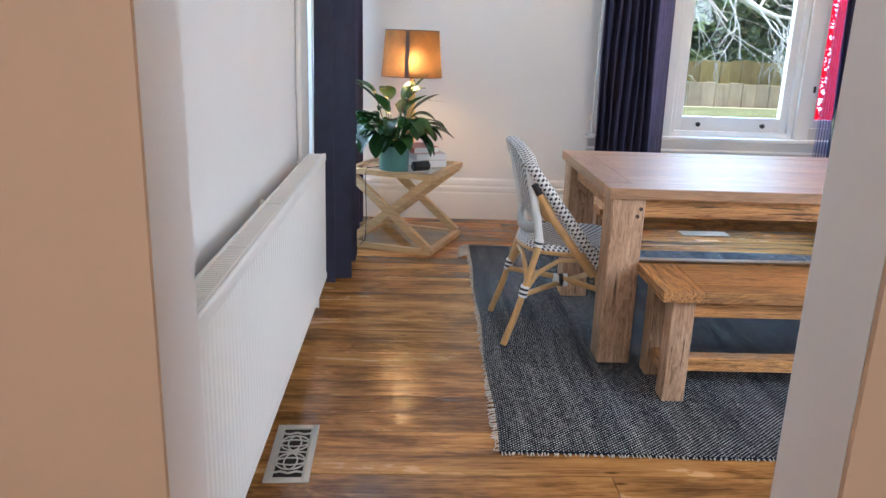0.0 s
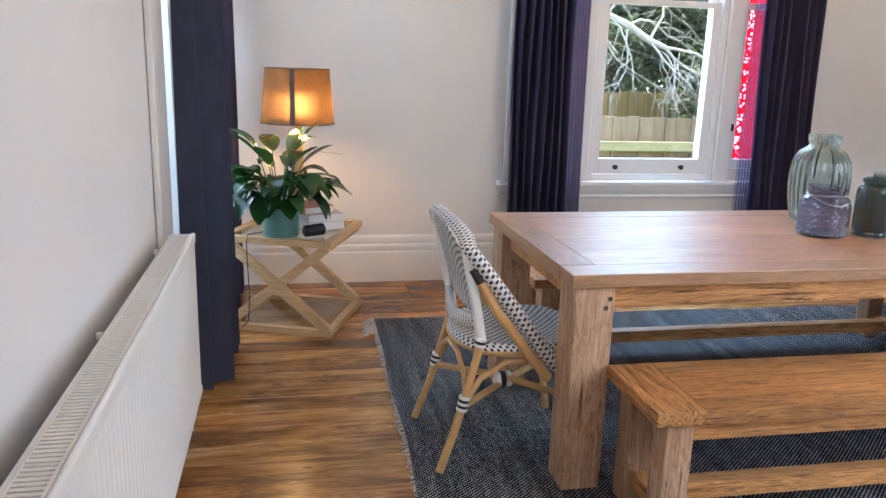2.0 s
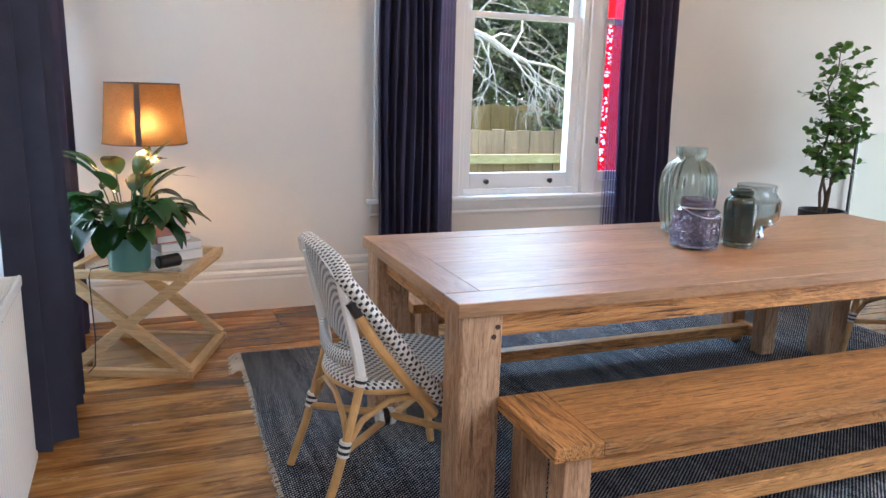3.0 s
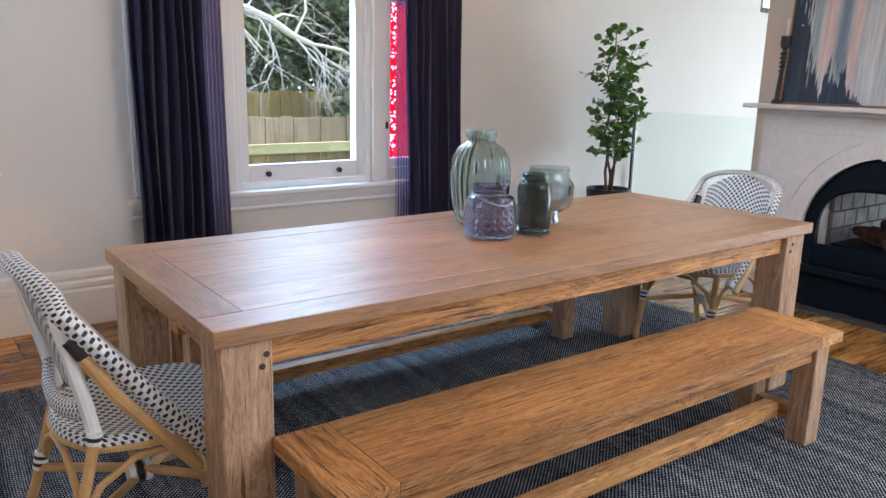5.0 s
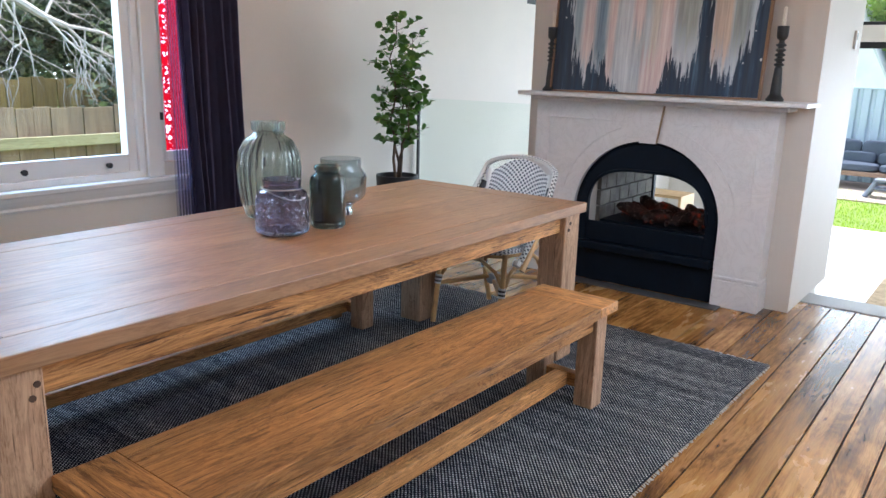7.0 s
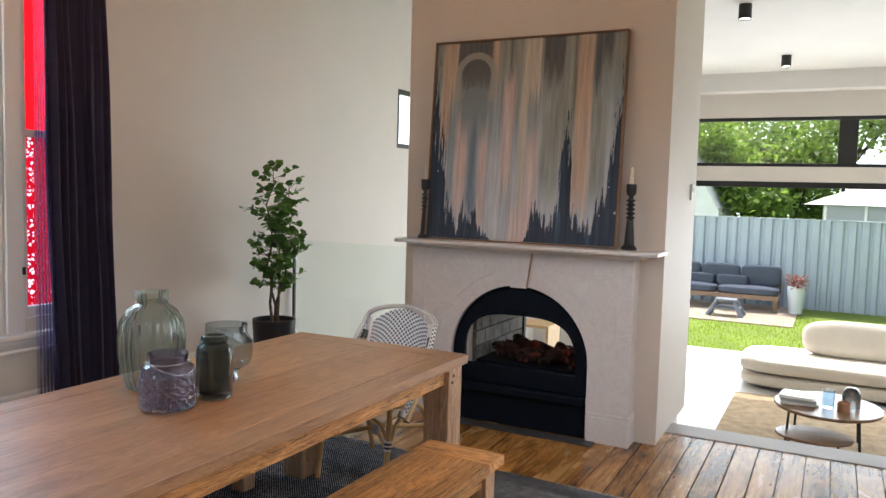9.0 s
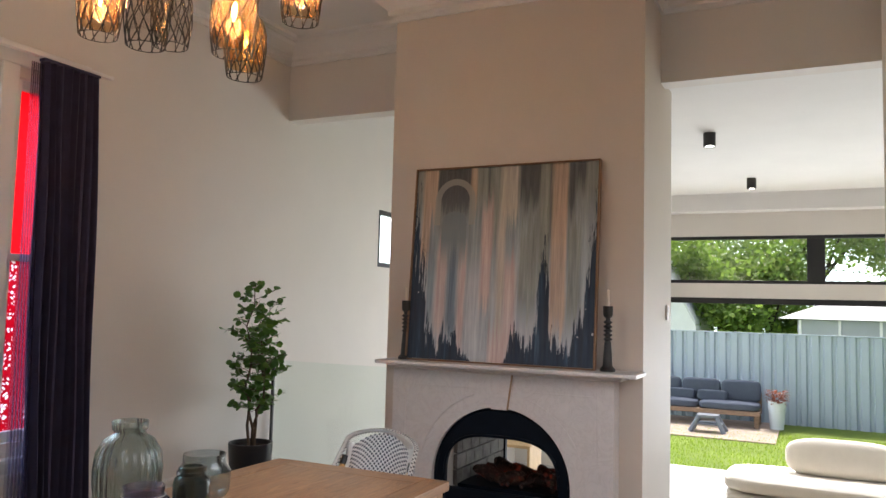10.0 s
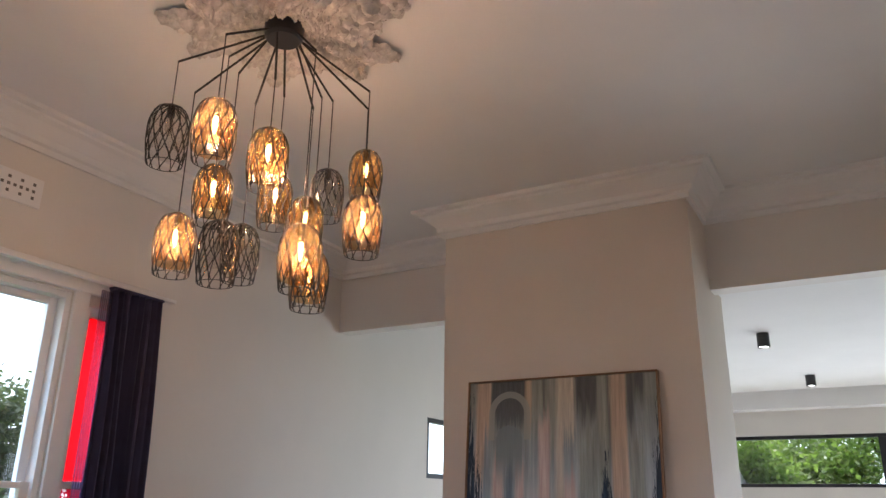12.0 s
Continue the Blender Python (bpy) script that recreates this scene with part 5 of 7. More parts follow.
for i in range(1, len(outl) - 2):
    for k in (0, 1):
        bm.faces.new((A[k][i], A[k][i + 1], B[k][i + 1], B[k][i]))
    bm.faces.new((B[0][i], B[0][i + 1], B[1][i + 1], B[1][i]))
part("insert_plate", bm, iron, fp, "black cast-iron arch")
bm = bmesh.new()
tube(bm, [(FX + 0.026, *inner_arch(math.pi * k / 32)) for k in range(33)], 0.010, 8)
tube(bm, [(FX + 0.03, C - (R - 0.015) * math.cos(t), SP + (R - 0.015) * math.sin(t)) for t in (math.pi * k / 32 for k in range(33))], 0.008, 8)
part("insert_beading", bm, iron, fp, smooth=True)
boxpart("lower_panel", (FX + 0.03, C - ro, 0.0), (FX + 0.07, C + ro, 0.215), iron, fp, 0.006)
boxpart("sill", (FX - 0.02, C - ro + 0.02, 0.215), (FX + 0.07, C + ro - 0.02, zi0), iron, fp, 0.008)
boxpart("fire_front", (FX + 0.035, C - ri, zi0), (FX + 0.065, C + ri, 0.395), iron, fp, 0.008)
fb = thing("firebox", pose(5.50, 0, 0), "brick-lined see-through gas firebox with a log bed", "firebox")
brick = plain("fire_brick", (0.15, 0.135, 0.115), 0.85, vary=0.55, big=7, bump=0.5, distance=0.004)
for s, yy in ((1, 4.125), (-1, 3.275)):
    for r in range(5):
        for k in range(7):
            x = 0.0 + k * 0.155 - (0.07 if r % 2 else 0)
            lo, hi = max(0.0, x), min(0.89, x + 0.148)
            if hi - lo > 0.02:
                a, b = sorted((yy, yy - s * 0.03))
                boxpart("brick", (lo, a, 0.25 + r * 0.108), (hi, b, 0.25 + r * 0.108 + 0.101), brick, fb, 0.004)
boxpart("tray", (0.0, 3.31, 0.245), (0.60, 4.09, 0.375), iron, fb, 0.004)
for a, b in ((4.085, 4.126), (3.274, 3.32)):
    boxpart("rear_frame", (0.90, a, 0.245), (0.945, b, 0.796), iron, fb, 0.004)
boxpart("rear_frame", (0.90, 3.32, 0.72), (0.945, 4.085, 0.796), iron, fb, 0.004)
glowing = Nodes("charred_log")
v = glowing.coords()
crust, heat = glowing.noise(v, 38.0, 5, 0.65, 0.6), glowing.noise(v, 11.0, 3)
glowing.colour(glowing.ramp(crust, [(0.32, (0.010, 0.008, 0.008)), (0.55, (0.042, 0.022, 0.017)), (0.72, (0.20, 0.15, 0.13))]))
red = glowing.math("MULTIPLY", glowing.ramp(crust, [(0.34, (1, 1, 1)), (0.44, (0, 0, 0))]), glowing.ramp(heat, [(0.44, (0, 0, 0)), (0.6, (1, 1, 1))]))
glowing.set(Roughness=0.85, Emission_Color=(1.0, 0.10, 0.03, 1))
glowing.link(glowing.math("MULTIPLY", red, 0.10), glowing.bsdf.inputs["Emission Strength"])
glowing.bump(crust, 0.9, 0.012)
logm = glowing.m
rnd = random.Random(3)
for x, a, z, ln, lean, fat in ((0.20, 3.92, 0.425, 0.13, 0.30, 0.050), (0.30, 3.84, 0.455, 0.10, 0.55, 0.046), (0.17, 3.76, 0.415, 0.12, -0.15, 0.050), (0.28, 3.68, 0.435, 0.11, 0.35, 0.044),
                               (0.18, 3.60, 0.410, 0.10, -0.30, 0.046), (0.30, 3.54, 0.430, 0.09, 0.8, 0.042), (0.20, 3.47, 0.420, 0.09, 0.5, 0.040), (0.38, 3.78, 0.415, 0.14, 0.1, 0.046),
                               (0.38, 3.60, 0.415, 0.12, -0.2, 0.044), (0.40, 3.95, 0.410, 0.09, 0.2, 0.040)):
    d = Vector((rnd.uniform(-0.3, 0.3), 1.0, lean)).normalized() * ln
    q = Vector((x, a, z))
    bm = bmesh.new()
    tube(bm, [q + d * k + 0.012 * noise.noise_vector(q * 9 + d * k * 30) for k in (-1, -0.7, -0.3, 0.1, 0.5, 0.85, 1)], fat, 11,
         radii=[fat * rnd.uniform(*w) for w in ((0.3, 0.5), (0.7, 0.95), (0.9, 1.15), (0.85, 1.1), (0.8, 1.1), (0.6, 0.9), (0.25, 0.5))])
    part("log", bm, logm, fb, "charred log glowing red in its cracks", True)
bm = bmesh.new()
for k in range(70):
    bmesh.ops.create_icosphere(bm, subdivisions=1, radius=rnd.uniform(0.008, 0.022), matrix=Matrix.Translation((rnd.uniform(0.06, 0.5), C + rnd.uniform(-0.33, 0.33), 0.378 + rnd.random() * 0.02)))
tagged(part("embers", bm, logm, fb, "small reddish coals"), kind="stuff")
bm = bmesh.new()
box(bm, (5.16, 3.15, 0.0), (5.268, 4.25, 0.008), 0.002)
tagged(new("hearth", finish("hearth", bm, plain("slate", (0.045, 0.045, 0.05), 0.5, vary=0.2))), "dark slate hearth strip", "hearth", kind="structure")

# painting leaning on the mantel
n = Nodes("abstract_canvas")
tc = n.add("ShaderNodeTexCoord")
mp = n.add("ShaderNodeMapping")
n.link(tc.outputs["UV"], mp.inputs["Vector"])
sep = n.add("ShaderNodeSeparateXYZ")
n.link(tc.outputs["UV"], sep.inputs[0])
U, V = sep.outputs[0], sep.outputs[1]
mp.inputs["Scale"].default_value = (11.0, 0.42, 1)
cols = n.noise(mp.outputs[0], 1.0, 3, 0.5, 0.25)
mpb = n.add("ShaderNodeMapping")
mpb.inputs["Scale"].default_value = (26, 1.6, 1)
n.link(tc.outputs["UV"], mpb.inputs["Vector"])
fine = n.noise(mpb.outputs[0], 1.0, 5, 0.65)
peach, cream, sage, coal = (0.50, 0.37, 0.28), (0.52, 0.47, 0.40), (0.27, 0.29, 0.26), (0.085, 0.088, 0.098)
mist, pale, blush, steel = (0.24, 0.31, 0.36), (0.48, 0.51, 0.54), (0.62, 0.48, 0.45), (0.14, 0.20, 0.26)
mpe = n.add("ShaderNodeMapping")
mpe.inputs["Scale"].default_value = (48, 2.2, 1)
n.link(tc.outputs["UV"], mpe.inputs["Vector"])
drag = n.noise(mpe.outputs[0], 1.0, 5, 0.7)
sway = n.math("ADD", U, n.math("ADD", n.math("MULTIPLY", n.math("SUBTRACT", cols, 0.5), 0.03), n.math("MULTIPLY", n.math("SUBTRACT", fine, 0.5), 0.045)))
rise = n.math("ADD", V, n.math("MULTIPLY", n.math("SUBTRACT", drag, 0.5), 0.55))
c = n.ramp(n.math("ADD", V, n.math("MULTIPLY", n.math("SUBTRACT", cols, 0.5), 0.5)), [(0.10, pale), (0.42, (0.39, 0.43, 0.46)), (0.66, (0.29, 0.335, 0.36)), (0.86, sage), (1.0, (0.25, 0.265, 0.245))])


def stroke(c, u0, u1, v0, v1, tint, strength=0.88, soft=0.018):
    """One dragged brush stroke, ragged at its ends."""
    across = n.math("SUBTRACT", (u1 - u0) / 2, n.math("ABSOLUTE", n.math("SUBTRACT", sway, (u0 + u1) / 2)))
    along = n.math("SUBTRACT", (v1 - v0) / 2, n.math("ABSOLUTE", n.math("SUBTRACT", rise, (v0 + v1) / 2)))
    ku = n.math("MULTIPLY_ADD", across, 1 / soft, 0.5)
    kv = n.math("MULTIPLY_ADD", along, 1 / 0.12, 0.5)
    for k in (ku, kv):
        k.node.use_clamp = True
    return n.mix(n.math("MULTIPLY", n.math("MULTIPLY", ku, kv), strength), c, tint)


for u0, u1, v0, v1, tint in ((0.035, 0.13, 0.5, 1.3, peach), (0.13, 0.335, 0.78, 1.3, coal), (0.325, 0.36, 0.8, 1.3, peach), (0.42, 0.432, 0.7, 1.3, coal), (0.44, 0.49, 0.6, 1.3, sage),
                             (0.50, 0.585, 0.72, 1.3, cream), (0.585, 0.705, 0.80, 1.3, coal), (0.70, 0.765, 0.4, 1.3, sage), (0.762, 0.774, 0.6, 1.3, coal), (0.855, 0.885, 0.74, 1.3, coal), (0.885, 0.94, 0.88, 1.3, coal)):
    c = stroke(c, u0, u1, v0, v1, tint)
for u0, u1, v0, v1, tint in ((0.09, 0.135, 0.2, 0.75, mist), (0.145, 0.205, 0.15, 0.58, blush), (0.21, 0.265, 0.12, 0.6, steel), (0.275, 0.318, 0.05, 0.56, blush), (0.33, 0.40, 0.0, 0.45, pale),
                             (0.395, 0.455, 0.25, 0.80, blush), (0.49, 0.53, 0.1, 0.75, cream), (0.53, 0.585, 0.05, 0.5, blush), (0.46, 0.55, -0.2, 0.16, blush), (0.60, 0.70, 0.25, 0.7, sage), (0.775, 0.85, 0.18, 1.3, peach), (0.86, 0.92, 0.2, 0.7, sage)):
    c = stroke(c, u0, u1, v0, v1, tint, 0.85)
c = n.mix(0.6, c, n.ramp(drag, [(0.3, (0.22, 0.23, 0.25)), (0.7, (0.80, 0.79, 0.77))]), "OVERLAY")
mpc = n.add("ShaderNodeMapping")
mpc.inputs["Scale"].default_value = (62, 3.4, 1)
n.link(tc.outputs["UV"], mpc.inputs["Vector"])
spike = n.noise(mpc.outputs[0], 1.0, 6, 0.75)
height = n.ramp(U, [(p, (q, q, q)) for p, q in ((0.0, 0.95), (0.02, 0.78), (0.05, 0.62), (0.08, 0.52), (0.095, 0.2), (0.17, 0.10), (0.2, 0.16), (0.27, 0.17), (0.29, 0.06), (0.345, 0.07), (0.365, 0.0), (0.53, 0.0), (0.56, 0.08), (0.61, 0.18), (0.65, 0.1),
                                               (0.70, 0.16), (0.715, 0.45), (0.745, 0.68), (0.762, 0.5), (0.775, 0.18), (0.85, 0.10), (0.9, 0.16), (0.94, 0.28), (0.965, 0.62), (1.0, 0.86))])
gate = n.math("MULTIPLY", height, 9.0)
gate.node.use_clamp = True
reach = n.math("MULTIPLY", gate, n.math("ADD", n.math("MULTIPLY", height, n.math("MULTIPLY_ADD", spike, 2.2, -0.22)), n.math("MULTIPLY", n.math("SUBTRACT", spike, 0.5), 0.42)))
navy = n.math("LESS_THAN", V, reach)
c = n.mix(n.math("MULTIPLY", navy, 0.93), c, n.ramp(fine, [(0.35, (0.006, 0.012, 0.027)), (0.56, (0.014, 0.033, 0.066)), (0.70, (0.07, 0.13, 0.19))]))
fleck = n.add("ShaderNodeTexVoronoi", Scale=17.0)
n.link(tc.outputs["UV"], fleck.inputs["Vector"])
spot = n.math("MULTIPLY", n.math("LESS_THAN", n.math("MULTIPLY_ADD", fine, 0.35, fleck.outputs["Distance"]), 0.26), navy)
c = n.mix(n.math("MULTIPLY", spot, n.ramp(U, [(0.0, (1, 1, 1)), (0.06, (0.6, 0.6, 0.6)), (0.12, (0, 0, 0)), (0.72, (0, 0, 0)), (0.76, (0.9, 0.9, 0.9)), (0.82, (0.2, 0.2, 0.2)), (0.93, (0.9, 0.9, 0.9))])), c, (0.62, 0.64, 0.66))
# a pale arch in the upper corner
dx = n.math("MULTIPLY", n.math("SUBTRACT", U, 0.232), 1.0)
dy = n.math("SUBTRACT", n.math("MINIMUM", n.math("MULTIPLY_ADD", V, -1.0, 0.0), -0.83), -0.83)
rr = n.math("SQRT", n.math("ADD", n.math("MULTIPLY", dx, dx), n.math("MULTIPLY", dy, dy)))
ring = n.math("MULTIPLY", n.math("LESS_THAN", n.math("ABSOLUTE", n.math("SUBTRACT", rr, 0.10)), 0.017), n.math("GREATER_THAN", V, 0.70))
c = n.mix(n.math("MULTIPLY", ring, 0.8), c, (0.34, 0.34, 0.31))
ey = n.math("SUBTRACT", n.math("MAXIMUM", V, 0.70), 0.70)
er = n.math("SQRT", n.math("ADD", n.math("MULTIPLY", dx, dx), n.math("MULTIPLY", ey, ey)))
c = n.mix(n.math("MULTIPLY", n.math("LESS_THAN", n.math("MULTIPLY_ADD", fine, 0.03, er), 0.088), n.ramp(V, [(0.45, (0, 0, 0)), (0.62, (0.85, 0.85, 0.85))])), c, (0.20, 0.235, 0.25))
n.colour(c)
n.set(Roughness=0.75, Specular_IOR_Level=0.15)
n.bump(fine, 0.4, 0.002)
canvas_mat = n.m
frame_wood = plain("copper_frame", (0.20, 0.105, 0.05), 0.35, vary=0.15, big=10)
PW, PH = 1.33, 1.345
pm = Matrix.Translation((5.265, 3.073, 1.223)) @ pose(0, 0, 0, 0, 4.2, 0)
pic = thing("painting", pm, "abstract blue and blush canvas leaning on the mantel", "painting")
bm = bmesh.new()
sheet(bm, lambda u, v: (0.0, 0.012 + (PW - 0.024) * (1 - u), 0.012 + (PH - 0.024) * v), 1, 1, (1, 1))
part("canvas", bm, canvas_mat, pic)
boxpart("backing", (0.004, 0.012, 0.012), (0.03, PW - 0.012, PH - 0.012), frame_wood, pic, 0)
for nm, lo, hi in (("frame_bar", (-0.012, 0, 0), (0.035, 0.010, PH)), ("frame_bar", (-0.012, PW - 0.010, 0), (0.035, PW, PH)), ("frame_bar", (-0.012, 0.010, 0), (0.035, PW - 0.010, 0.010)), ("frame_bar", (-0.012, 0.010, PH - 0.010), (0.035, PW - 0.010, PH))):
    boxpart(nm, lo, hi, frame_wood, pic, 0.001)

wax = plain("candle_wax", (0.72, 0.64, 0.54), 0.5, vary=0.03)
for y, tall in ((4.419, 0.405), (2.999, 0.40)):
    cs = thing("candlestick", pose(5.285, y, 1.2225), "black turned wooden candlestick with a cream taper candle", "candlestick", "candlesticks on the mantel")
    prof = [(0, 0), (0.047, 0), (0.048, 0.012), (0.040, 0.022), (0.030, 0.035), (0.026, 0.10), (0.021, 0.16), (0.020, 0.18)]
    for k in range(5):
        z = 0.185 + k * 0.026
        prof += [(0.015, z), (0.027, z + 0.008), (0.027, z + 0.014), (0.015, z + 0.022)]
    prof += [(0.014, 0.325), (0.026, 0.335), (0.030, 0.35), (0.031, tall), (0.020, tall), (0.018, tall - 0.03), (0, tall - 0.03)]
    bm = bmesh.new()
    lathe(bm, prof, 24)
    part("stick", bm, black_metal, cs, smooth=True)
    bm = bmesh.new()
    lathe(bm, [(0, tall - 0.03), (0.0105, tall - 0.03), (0.009, tall + 0.095), (0.004, tall + 0.10), (0, tall + 0.10)], 14)
    part("candle", bm, wax, cs, "cream taper candle", True)
sw = thing("light_switch", pose(6.23, 2.81, 1.59), "small white and grey wall control beside the opening", "switch")
boxpart("plate", (-0.022, -0.016, -0.055), (0.022, 0.0, 0.055), white_paint, sw, 0.004)
boxpart("screen", (-0.014, -0.018, 0.0), (0.014, -0.0162, 0.04), plain("switch_grey", (0.25, 0.25, 0.26), 0.3), sw, 0.001)

# ---- tree in a planter ----
ft = thing("potted_ficus", pose(5.24, 5.70, 0.006), "tall leafy ficus in a black planter", "potted plant")
bm = bmesh.new()
lathe(bm, [(0, 0), (0.125, 0), (0.132, 0.01), (0.165, 0.50), (0.165, 0.525), (0.150, 0.525), (0.146, 0.49), (0, 0.48)], 40)
part("planter", bm, black_plastic, ft, "matt black planter", True)
bm = bmesh.new()
lathe(bm, [(0.147, 0.492), (0, 0.502)], 20)
part("soil", bm, soil, ft)
bark = plain("bark", (0.10, 0.07, 0.045), 0.85, vary=0.35, big=25, bump=0.6, distance=0.003)
ficus_leaf = leaf("ficus_leaf", (0.072, 0.155, 0.038), 0.28, 0.22, 0.6)
rnd = random.Random(21)
bm, bl = bmesh.new(), bmesh.new()


def round_leaf(bm, base, way, length, width, face):
    """A small blunt leaf on a short stalk, cupped along its midrib."""
    d = Vector(way).normalized()
    side = d.cross(Vector(face))
    side = side.normalized() if side.length > 1e-3 else Vector((1, 0, 0))
    up = side.cross(d).normalized()
    rows = []
    for t, w in ((0.0, 0.06), (0.16, 0.12), (0.27, 0.6), (0.42, 0.92), (0.6, 1.0), (0.78, 0.88), (0.92, 0.55), (1.0, 0.12)):
        p = Vector(base) + d * length * t - up * 0.18 * length * t * t
        rows.append((bm.verts.new(p - side * w * width + up * w * width * 0.22), bm.verts.new(p), bm.verts.new(p + side * w * width + up * w * width * 0.22)))
    for a, b in zip(rows, rows[1:]):
        bm.faces.new((a[0], a[1], b[1], b[0]))
        bm.faces.new((a[1], a[2], b[2], b[1]))


for k, (dx, dy, top) in enumerate(((-0.02, 0.0, 1.70), (0.03, 0.02, 1.42), (0.0, -0.03, 1.22), (0.015, -0.01, 1.55))):
    pts = [Vector((dx, dy, 0.5))]
    for i in range(1, 9):
        wander = 0.018 * i ** 0.5
        pts.append(Vector((dx * (1 + i * 0.45) + rnd.uniform(-wander, wander), dy * (1 + i * 0.45) + rnd.uniform(-wander, wander), 0.5 + (top - 0.5) * i / 8)))
    tube(bm, pts, 0.01, 7, radii=[0.012, 0.011, 0.010, 0.009, 0.007, 0.006, 0.005, 0.004, 0.003])
    count = int((top - 0.72) * 36)
    for j in range(count):
        z = 0.74 + (top - 0.74) * (j + rnd.random()) / count
        f = (z - 0.5) / (top - 0.5) * 8
        p = pts[min(7, int(f))].lerp(pts[min(7, int(f)) + 1], min(1.0, f - min(7, int(f))))
        a = j * 2.4 + rnd.uniform(-0.5, 0.5)
        reach = rnd.uniform(0.07, 0.215) * (0.75 if z < 0.9 else 1.0 if z < 1.45 else 0.8 if z < 1.62 else 0.55)
        q = p + Vector((math.cos(a) * reach, math.sin(a) * reach, rnd.uniform(0.0, 0.09)))
        tube(bm, [p, p.lerp(q, 0.5) + Vector((0, 0, -0.006)), q], 0.0022, 4)
        for m in range(rnd.randint(4, 6)):
            b = p.lerp(q, 0.35 + 0.65 * m / 5)
            c = a + (1.15 if m % 2 else -1.15) + rnd.uniform(-0.5, 0.5)
            round_leaf(bl, b, (math.cos(c), math.sin(c), rnd.uniform(-0.35, 0.7)), rnd.uniform(0.056, 0.076), rnd.uniform(0.021, 0.028), (rnd.uniform(-1, 0.3), rnd.uniform(-1, 0.3), rnd.uniform(0.1, 1)))
part("trunk", bm, bark, ft, smooth=True)
part("leaves", bl, ficus_leaf, ft, smooth=True)

# ---- pendant cluster and ceiling rose ----
plaster = plain("rose_plaster", (0.58, 0.545, 0.51), 0.8, vary=0.3, big=18, fine=90, bump=0.25)
rose = thing("ceiling_rose", pose(2.81, 4.06, CEIL), "old plaster ceiling rose of curling acanthus leaves", "ceiling rose", kind="structure")
bm = bmesh.new()
lathe(bm, [(0, -0.05), (0.10, -0.05), (0.13, -0.035), (0.16, -0.03), (0.20, -0.012), (0.24, -0.006), (0.24, 0.0)], 48)
part("boss", bm, plaster, rose, smooth=True)


def acanthus(length, width, height, seed):
    """A curling plaster leaf with deep lobes and a rough, chipped surface."""
    def fn(u, v):
        t, s = u, 2 * v - 1
        lobes = 0.55 + 0.45 * abs(math.sin(t * math.pi * 4.5 + 0.4 + seed))
        w = width * (math.sin(math.pi * (0.12 + 0.84 * t)) ** 0.6) * (1 - (1 - lobes) * abs(s) ** 1.5)
        z = -1.5 * height * (math.sin(math.pi * min(1, 0.15 + 0.85 * t)) * (0.35 + 0.65 * abs(math.cos(s * 4.7))) + 0.9 * max(0, t - 0.7))
        z -= 0.05 * abs(noise.noise((t * 8 + seed, s * 4.5, length * 9))) + 0.022 * abs(noise.noise((t * 21, s * 11, seed)))
        return (length * t, w * (s + 0.22 * math.sin(t * 7 + seed)), z * (1 - 0.4 * s * s))
    bm = bmesh.new()
    sheet(bm, fn, 34, 22, (length, width), 0.004)
    return bm


for ring, (count, r0, ln, wd, ht, off) in enumerate(((9, 0.15, 0.45, 0.125, 0.035, 5), (9, 0.12, 0.33, 0.11, 0.05, 25), (9, 0.08, 0.20, 0.08, 0.05, 8))):
    shapes = [finish("acanthus_leaf", acanthus(ln, wd, ht, 1.7 * v + ring), plaster, True) for v in range(3)]
    for k in range(count):
        ob = new("acanthus_leaf", shapes[k % 3])
        ob.parent = rose
        a = 360 * k / count + off
        ob.matrix_local = pose(r0 * math.cos(radians(a)), r0 * math.sin(radians(a)), -0.002 - 0.006 * ring, 0, 0, a + (k % 3 - 1) * 9)

pend = thing("pendant_cluster", pose(2.81, 4.06, CEIL), "cluster of woven black wire pendant lamps with amber bulbs", "pendant lamp")
bm = bmesh.new()
lathe(bm, [(0, -0.14), (0.075, -0.14), (0.088, -0.125), (0.092, -0.06), (0.08, -0.03), (0, -0.03)], 28)
part("canopy", bm, black_metal, pend, "black round canopy", True)
# the bulbs' amber glow is put into the tint of the lit liners
smoke = pane("lit_amber_glass", (0.86, 0.60, 0.34), 0.05)
smoke_off = pane("smoked_glass", (0.90, 0.88, 0.85), 0.05, pattern=None)
filament = glow("filament", (1.0, 0.60, 0.24), 45)
PEND = [(2.72, 4.50, 2.95, 3.56, 1, 1.0), (2.557, 4.441, 3.395, 3.62, 0, 1.0), (2.513, 4.109, 3.315, 3.63, 1, 1.0), (2.768, 4.047, 3.283, 3.53, 1, 1.0),
        (2.70, 4.28, 3.13, 3.68, 1, 0.95), (2.748, 4.257, 2.885, 3.61, 0, 1.0), (2.925, 4.309, 2.935, 3.55, 0, 0.95), (3.0, 4.20, 3.19, 3.60, 1, 0.92),
        (2.801, 3.854, 2.817, 3.64, 1, 1.0), (3.117, 3.993, 3.22, 3.58, 0, 0.88), (3.179, 3.823, 3.306, 3.62, 1, 0.88), (3.155, 3.81, 3.065, 3.51, 1, 1.0), (3.02, 4.03, 3.05, 3.50, 1, 0.93), (3.0, 3.965, 2.785, 3.53, 1, 0.95)]


def shade_radius(t):
    """Radius of a shade, t from 0 at the top to 1 at the open foot."""
    return 0.088 * min(1.0, math.sqrt(max(0.0, 1 - (1 - min(1, t / 0.42)) ** 2)) * 0.80 + 0.20) * (1 - 0.16 * max(0, (t - 0.55) / 0.45) ** 1.5)


